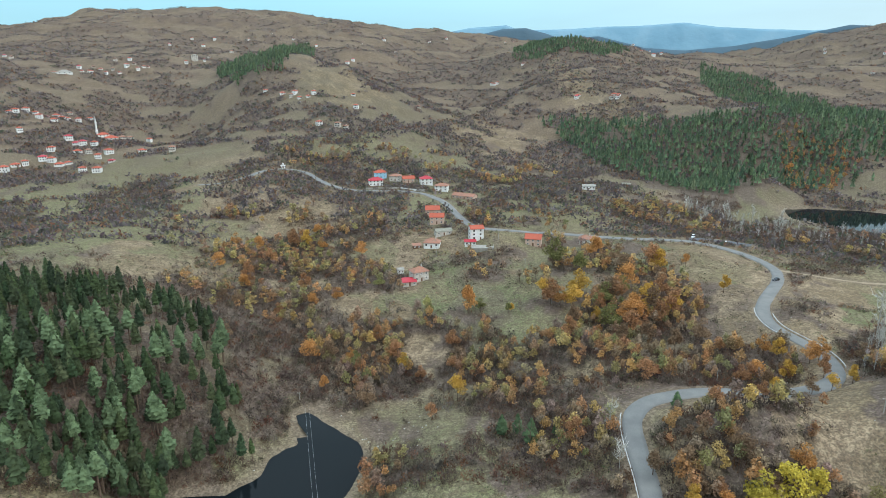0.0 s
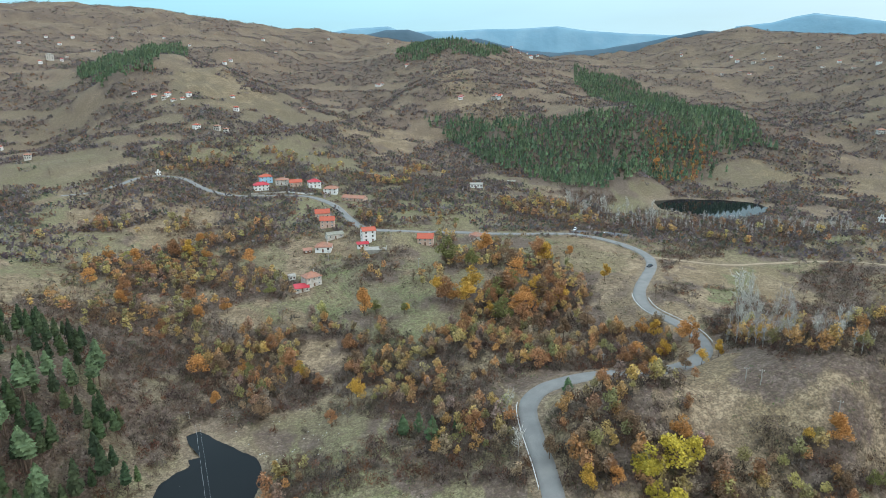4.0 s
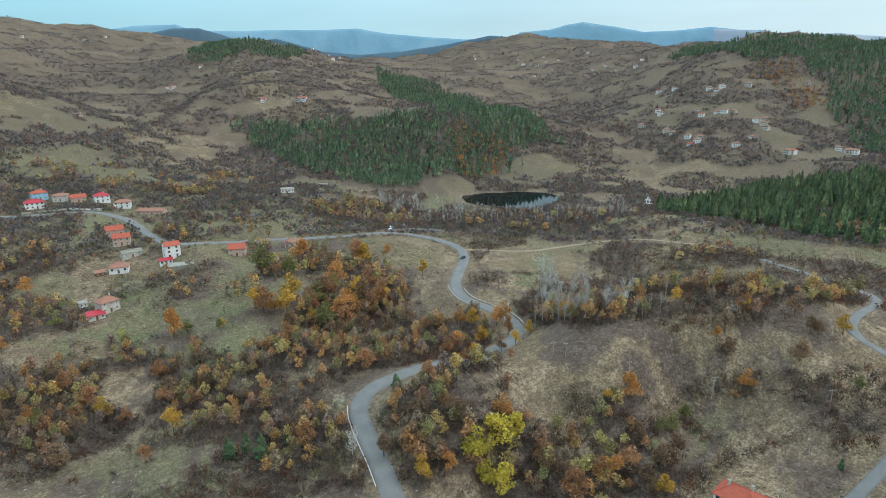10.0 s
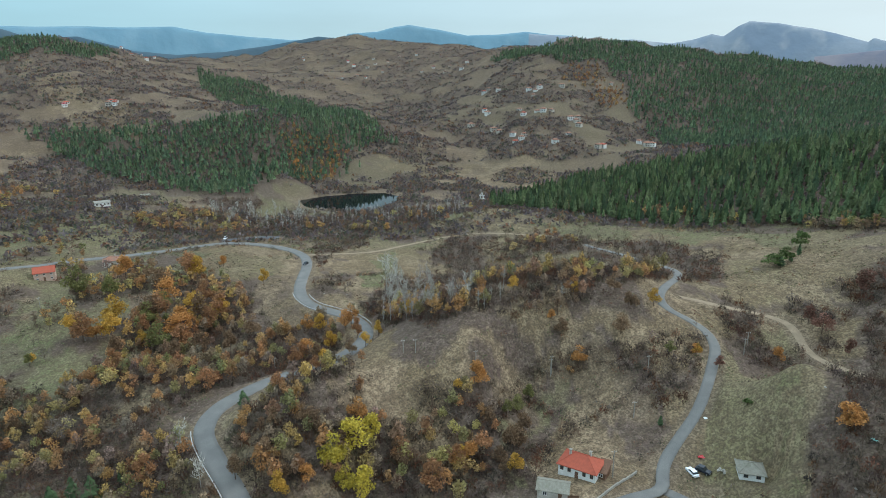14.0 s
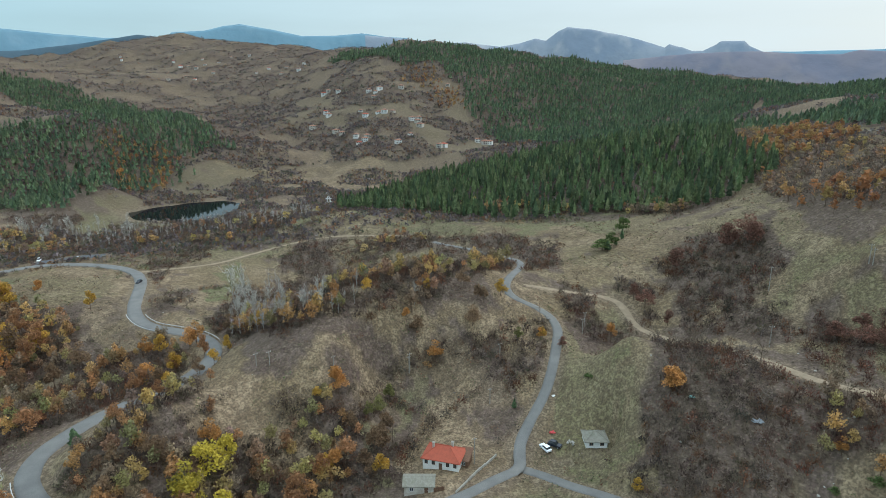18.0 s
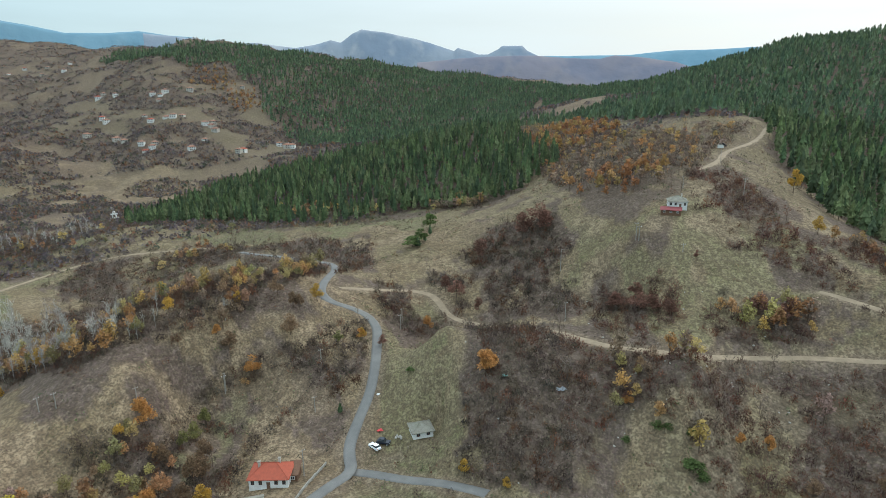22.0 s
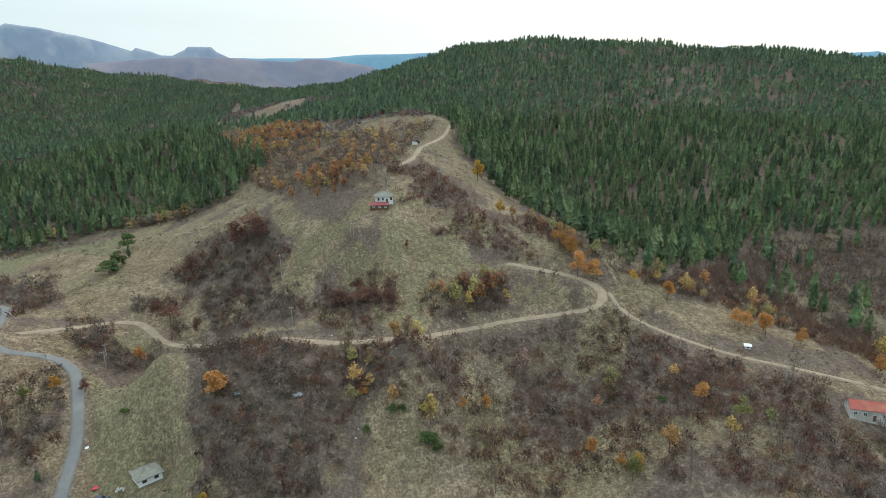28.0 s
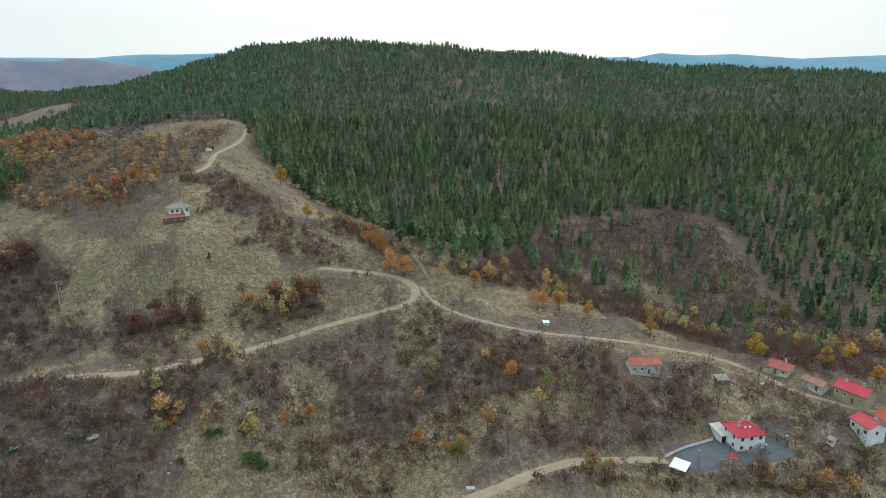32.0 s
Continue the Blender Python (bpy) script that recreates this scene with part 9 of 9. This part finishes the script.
tree(-22.4, 254.8, -5.0, 11.4, "rust", 1.10)
tree(0.8, 194.6, 0.2, 8.9, "bare", 1.10)
tree(-50.9, 250.3, -11.5, 11.9, "brown", 1.10)
tree(-39.3, 214.5, -10.4, 7.4, "bare", 1.10)
tree(6.1, 242.6, 1.4, 11.2, "brown", 1.10)
tree(26.6, 214.1, 7.1, 6.9, "bare", 1.10)
tree(-4.8, 197.6, -1.4, 6.5, "rust", 1.10)
tree(-22.7, 231.7, -5.6, 10.7, "bare", 1.10)
tree(23.5, 231.4, 5.8, 7.4, "bare", 1.10)
tree(-30.0, 215.3, -7.9, 10.6, "brown", 1.10)
tree(-16.5, 248.8, -3.8, 8.2, "bare", 1.10)
tree(18.8, 233.9, 4.6, 8.6, "brown", 1.10)
tree(-0.3, 214.8, -0.1, 9.3, "bare", 1.10)
tree(-83.8, 293.6, -15.9, 8.1, "rust", 1.10)
tree(-73.7, 307.0, -13.5, 8.3, "brown", 1.10)
tree(-106.3, 299.9, -19.5, 9.0, "brown", 1.10)
tree(-53.1, 290.8, -10.4, 10.5, "bare", 1.10)
tree(-101.1, 405.2, -14.0, 13.0, "brown", 1.10)
tree(-92.5, 244.9, -20.7, 7.5, "brown", 1.10)
tree(-79.3, 391.6, -11.5, 10.2, "orange", 1.10)
tree(-77.2, 325.5, -13.3, 12.3, "rust", 1.10)
tree(-129.3, 332.2, -21.3, 12.3, "bare", 1.10)
tree(-114.1, 300.3, -20.8, 8.7, "brown", 1.10)
tree(-108.5, 319.6, -18.8, 11.1, "orange", 1.10)
tree(-91.9, 403.5, -12.8, 11.8, "brown", 1.10)
tree(-111.8, 347.9, -17.8, 11.5, "brown", 1.10)
tree(-106.8, 326.1, -18.1, 10.6, "bare", 1.10)
tree(-131.8, 346.9, -20.8, 12.0, "orange", 1.10)
tree(-107.1, 325.0, -18.2, 9.6, "rust", 1.10)
tree(-87.1, 416.9, -11.8, 11.3, "orange", 1.10)
tree(-100.1, 184.2, -28.5, 13.8, "pine", 1.10)
tree(-91.9, 150.4, -31.4, 14.7, "pine", 1.10)
tree(-116.1, 149.7, -37.8, 14.2, "pine", 1.10)
tree(-102.2, 172.6, -30.6, 16.2, "pine", 1.10)
tree(-107.0, 140.7, -37.2, 11.3, "pine", 1.10)
tree(-113.3, 206.0, -28.8, 14.6, "pine", 1.10)
tree(-110.8, 141.7, -38.0, 11.4, "pine", 1.10)
tree(-135.3, 195.1, -34.7, 14.1, "pine", 1.10)
tree(-93.8, 178.8, -27.7, 16.6, "pine", 1.10)
tree(-93.6, 145.6, -32.7, 12.6, "pine", 1.10)
tree(-114.4, 157.7, -35.9, 13.5, "pine", 1.10)
tree(-94.1, 134.1, -35.0, 13.2, "pine", 1.10)
tree(-100.2, 155.1, -32.9, 13.5, "pine", 1.10)
tree(-86.2, 221.0, -21.3, 19.1, "pine", 1.10)
tree(-98.3, 156.8, -32.1, 12.6, "pine", 1.10)
tree(-120.4, 160.1, -36.9, 16.2, "pine", 1.10)
tree(-119.0, 195.4, -31.3, 14.2, "pine", 1.10)
tree(-109.4, 144.7, -37.1, 11.9, "pine", 1.10)
tree(-111.7, 152.7, -36.2, 15.6, "pine", 1.10)
tree(-98.0, 200.3, -26.1, 15.2, "pine", 1.10)
tree(-121.5, 199.4, -31.4, 14.4, "pine", 1.10)
tree(-100.5, 181.4, -29.0, 16.0, "pine", 1.10)
tree(-123.1, 149.2, -39.5, 11.8, "pine", 1.10)
tree(-88.2, 172.1, -27.2, 16.4, "pine", 1.10)
tree(-92.5, 142.0, -33.1, 14.6, "pine", 1.10)
tree(-87.9, 158.6, -29.0, 15.1, "pine", 1.10)
tree(-96.0, 207.4, -24.8, 14.8, "pine", 1.10)
tree(-121.8, 197.3, -31.7, 15.5, "pine", 1.10)
tree(-108.7, 159.2, -34.3, 12.3, "pine", 1.10)
tree(-141.5, 177.8, -38.5, 16.5, "pine", 1.10)
tree(-126.4, 196.1, -32.8, 16.2, "pine", 1.10)
tree(-142.8, 186.1, -37.5, 14.4, "pine", 1.10)
tree(-91.6, 135.5, -34.0, 12.1, "pine", 1.10)
tree(-133.2, 174.1, -37.4, 15.2, "pine", 1.10)
tree(-92.8, 136.8, -34.1, 14.0, "pine", 1.10)
tree(-120.8, 201.5, -31.0, 17.5, "pine", 1.10)
tree(-109.5, 175.6, -31.9, 14.2, "pine", 1.10)
tree(-100.5, 158.8, -32.3, 12.3, "pine", 1.10)
tree(-123.5, 181.0, -34.3, 14.8, "pine", 1.10)
tree(-107.1, 157.5, -34.2, 13.9, "pine", 1.10)
tree(-86.5, 216.7, -21.8, 15.5, "pine", 1.10)
tree(-114.0, 141.2, -38.9, 12.6, "pine", 1.10)
tree(-128.2, 185.6, -34.6, 17.1, "pine", 1.10)
tree(-103.8, 170.7, -31.3, 15.9, "pine", 1.10)
tree(-92.1, 178.8, -27.2, 15.0, "pine", 1.10)
tree(-100.9, 165.0, -31.4, 12.6, "pine", 1.10)
tree(-87.7, 169.5, -27.4, 13.5, "pine", 1.10)
tree(-116.6, 198.3, -30.5, 14.7, "pine", 1.10)
tree(-118.5, 153.4, -37.7, 13.2, "pine", 1.10)
tree(-105.2, 176.7, -30.8, 15.2, "pine", 1.10)
tree(-99.5, 196.9, -26.8, 16.4, "pine", 1.10)
tree(-91.1, 209.8, -23.5, 14.0, "pine", 1.10)
tree(166.7, 31.2, 79.4, 7.7, "orange", 1.20)
tree(131.6, 126.5, 46.1, 9.5, "orange", 1.10)
tree(194.0, 83.6, 66.7, 5.1, "orange", 1.00)
tree(209.6, -92.2, 113.7, 10.0, "orange", 1.10)
tree(139.8, 32.3, 77.0, 5.5, "gold", 1.00)
tree(124.5, 128.4, 44.1, 5.2, "gold", 1.00)
tree(133.6, 19.9, 81.5, 4.0, "gold", 1.00)
tree(145.3, -25.4, 99.9, 3.2, "bush", 1.60)
tree(144.1, -27.5, 100.8, 2.3, "bush", 1.60)
tree(151.8, -25.4, 99.5, 2.3, "bush", 1.40)
tree(152.9, -9.2, 93.5, 2.0, "bush", 1.40)
tree(292.8, 94.8, 72.1, 6.4, "bush", 1.80)
tree(299.3, 92.2, 72.9, 7.7, "bush", 1.00)
tree(320.8, 93.6, 73.7, 9.5, "bush", 1.00)
tree(175.0, 58.6, 71.5, 2.3, "bush", 1.50)
tree(152.9, -19.4, 97.2, 2.0, "bush", 1.40)
tree(194.4, 75.3, 68.8, 5.0, "red", 1.40)
tree(212.1, -6.3, 91.7, 6.2, "red", 1.60)
tree(202.9, -17.4, 94.9, 6.8, "red", 1.60)
tree(213.4, -12.1, 93.2, 6.2, "red", 1.60)
tree(244.6, 59.9, 76.2, 8.8, "red", 1.40)
tree(271.8, 55.1, 78.5, 10.6, "red", 1.30)
tree(275.7, 26.5, 84.5, 11.5, "red", 1.30)
tree(199.7, -54.7, 105.3, 7.3, "red", 1.00)
tree(248.7, 65.9, 75.2, 8.5, "red", 1.00)
tree(212.0, -5.1, 91.4, 7.5, "red", 1.50)
tree(205.8, -12.9, 93.6, 7.3, "red", 1.50)
tree(199.9, -22.2, 96.3, 6.3, "red", 1.60)
tree(201.1, -56.9, 105.8, 8.9, "red", 1.00)
tree(203.3, -49.1, 103.6, 8.1, "red", 1.00)
tree(234.1, 48.2, 78.4, 7.1, "red", 1.00)
tree(278.6, 36.4, 82.5, 13.3, "red", 1.20)
tree(280.3, 28.9, 84.1, 13.3, "red", 1.20)
tree(161.1, -8.8, 93.1, 4.4, "red", 1.00)
tree(222.7, -31.8, 98.1, 3.8, "red", 1.00)
tree(166.5, 31.6, 79.3, 8.0, "orange", 1.30)
tree(160.1, -9.5, 93.4, 5.7, "orange", 1.00)
tree(156.1, -44.5, 105.9, 6.2, "orange", 1.00)
tree(134.7, -67.8, 116.7, 5.3, "orange", 1.00)
tree(124.6, -71.5, 119.9, 4.8, "orange", 1.00)
tree(154.3, -37.3, 103.6, 5.1, "orange", 1.00)
tree(194.1, -94.5, 116.0, 9.1, "orange", 1.00)
tree(207.1, -91.3, 113.8, 8.6, "orange", 1.00)
tree(217.9, 65.1, 73.4, 8.2, "orange", 1.00)
tree(165.5, -142.9, 130.8, 7.7, "orange", 1.00)
tree(161.4, -155.0, 133.8, 5.7, "orange", 1.00)
tree(183.4, -117.5, 122.7, 7.2, "orange", 1.00)
tree(170.5, -135.6, 128.5, 6.4, "orange", 1.00)
tree(244.5, -75.0, 107.0, 7.2, "gold", 1.00)
tree(295.2, -78.5, 104.9, 11.3, "gold", 1.00)
tree(191.3, -108.5, 119.6, 5.1, "gold", 1.00)
tree(184.8, -83.3, 114.3, 9.1, "bare", 1.20)
tree(147.4, 5.3, 88.0, 8.0, "bare", 1.00)
tree(166.1, 8.5, 87.1, 7.5, "bare", 1.00)
tree(138.1, 10.4, 85.7, 9.3, "bare", 1.00)
tree(181.9, 16.9, 84.7, 7.3, "bare", 1.00)
tree(194.3, -53.0, 105.3, 5.9, "bare", 1.00)
tree(173.0, -6.6, 92.2, 6.3, "bare", 1.00)
tree(154.0, -93.4, 121.2, 7.3, "bare", 1.00)
tree(167.4, -272.8, 148.5, 9.3, "olive", 1.00)
tree(156.9, -274.4, 150.2, 12.3, "olive", 1.00)
tree(118.8, -71.4, 121.0, 7.7, "olive", 1.00)
tree(126.6, -106.1, 130.0, 7.5, "olive", 1.00)
tree(112.6, -183.9, 148.5, 10.7, "gold", 1.10)
tree(97.9, -198.9, 153.8, 7.9, "gold", 1.00)
tree(98.8, -215.1, 155.3, 8.4, "gold", 1.00)
tree(120.7, -73.5, 121.3, 6.2, "gold", 1.00)
tree(164.4, -143.0, 131.0, 7.7, "orange", 1.30)
tree(167.6, -137.6, 129.4, 7.2, "orange", 1.00)
tree(158.4, -151.4, 133.7, 6.5, "orange", 1.00)
tree(183.2, -117.8, 122.7, 7.2, "orange", 1.30)
tree(197.4, -90.0, 114.5, 10.4, "orange", 1.00)
tree(213.5, -89.3, 112.7, 11.0, "orange", 1.00)
tree(134.2, -67.9, 116.9, 5.9, "orange", 1.00)
tree(136.6, -101.2, 126.5, 6.3, "orange", 1.00)
tree(143.4, -167.9, 139.5, 7.4, "orange", 1.20)
tree(81.6, -197.0, 157.5, 8.5, "orange", 1.00)
tree(184.7, -83.8, 114.4, 8.7, "bare", 1.10)
tree(115.9, -178.1, 146.9, 12.7, "bare", 1.00)
tree(113.6, -145.3, 142.0, 11.3, "bare", 1.00)
tree(108.2, -151.6, 144.5, 11.5, "bare", 1.00)
tree(115.5, -139.9, 140.5, 9.3, "bare", 1.00)
tree(101.0, -168.4, 149.0, 12.0, "bare", 1.00)
tree(89.0, -172.2, 152.7, 9.9, "bare", 1.00)
tree(80.9, -170.2, 154.6, 11.7, "bare", 1.00)
tree(110.6, -81.5, 126.4, 9.1, "bare", 1.00)
tree(102.8, -126.3, 140.8, 8.7, "bare", 1.00)
tree(113.2, -106.2, 133.2, 8.2, "bare", 1.00)
tree(101.3, -150.6, 146.1, 11.3, "bare", 1.00)
tree(93.1, -103.4, 138.0, 9.3, "bare", 1.00)
tree(80.8, -140.4, 150.1, 10.5, "bare", 1.00)
tree(75.4, -154.0, 153.9, 11.0, "bare", 1.00)
tree(145.2, -24.7, 99.6, 3.5, "bush", 1.60)
tree(143.4, -27.6, 100.9, 2.2, "bush", 1.50)
tree(153.5, -16.9, 96.3, 2.6, "bush", 1.40)
tree(151.9, -25.2, 99.4, 2.3, "bush", 1.40)
tree(141.4, -92.1, 123.1, 2.1, "bush", 1.50)
tree(70.5, -161.1, 156.4, 3.4, "olive", 1.40)
tree(72.2, -171.8, 157.2, 3.6, "olive", 1.40)
tree(150.4, -80.4, 118.1, 6.4, "brown", 1.20)
tree(148.6, -68.0, 114.6, 5.2, "brown", 1.20)
tree(147.5, -53.1, 109.8, 5.1, "brown", 1.20)

# guardrails on the bends, the cable over the pond, stones
rail("main", 8, 24, -1)
rail("main", 62, 84, 1)
rail("main", 74, 86, -1)
p0, p1 = Vector((-52.0, 206.0, z_at(-52.0, 206.0) + 9)), Vector((-22.0, 88.0, 22.0))
for k in range(2):
    pts = [p0.lerp(p1, t / 16) + Vector((1.4 * k, 0, -3.0 * (1 - (t / 8 - 1) ** 2))) for t in range(17)]
    ob = thing("power_cable", tuple(p0), 0, "thin power cable sagging over the pond", "cable")
    part("wire", tube([tuple(q - p0) for q in pts], [0.02] * 17, 4), M_RAIL, ob)
r = np.random.default_rng(21)
stones = []
for cx, cy, spread, n in ((-22, 183, 9, 60), (150, 30, 40, 50), (90, 200, 50, 60), (176, -30, 20, 70), (-30, 200, 20, 50)):
    q = np.c_[cx + r.normal(size=n) * spread, cy + r.normal(size=n) * spread]
    stones.append(q)
stones = clear(np.vstack(stones))
ico = bmesh.new()
bmesh.ops.create_icosphere(ico, subdivisions=1, radius=1.0)
iv, jf = np.array([v.co[:] for v in ico.verts]), np.array([[v.index for v in f.verts] for f in ico.faces])
ico.free()
iv = iv * np.array([1.0, 0.7, 0.5]) + r.normal(size=iv.shape) * 0.08
place_many("stones", [(None, (iv, jf))], [M_STONE, M_STONE], stones, r.uniform(0.15, 0.6, len(stones)), np.ones((len(stones), 3)), "pale stones lying on the slopes", "stones")
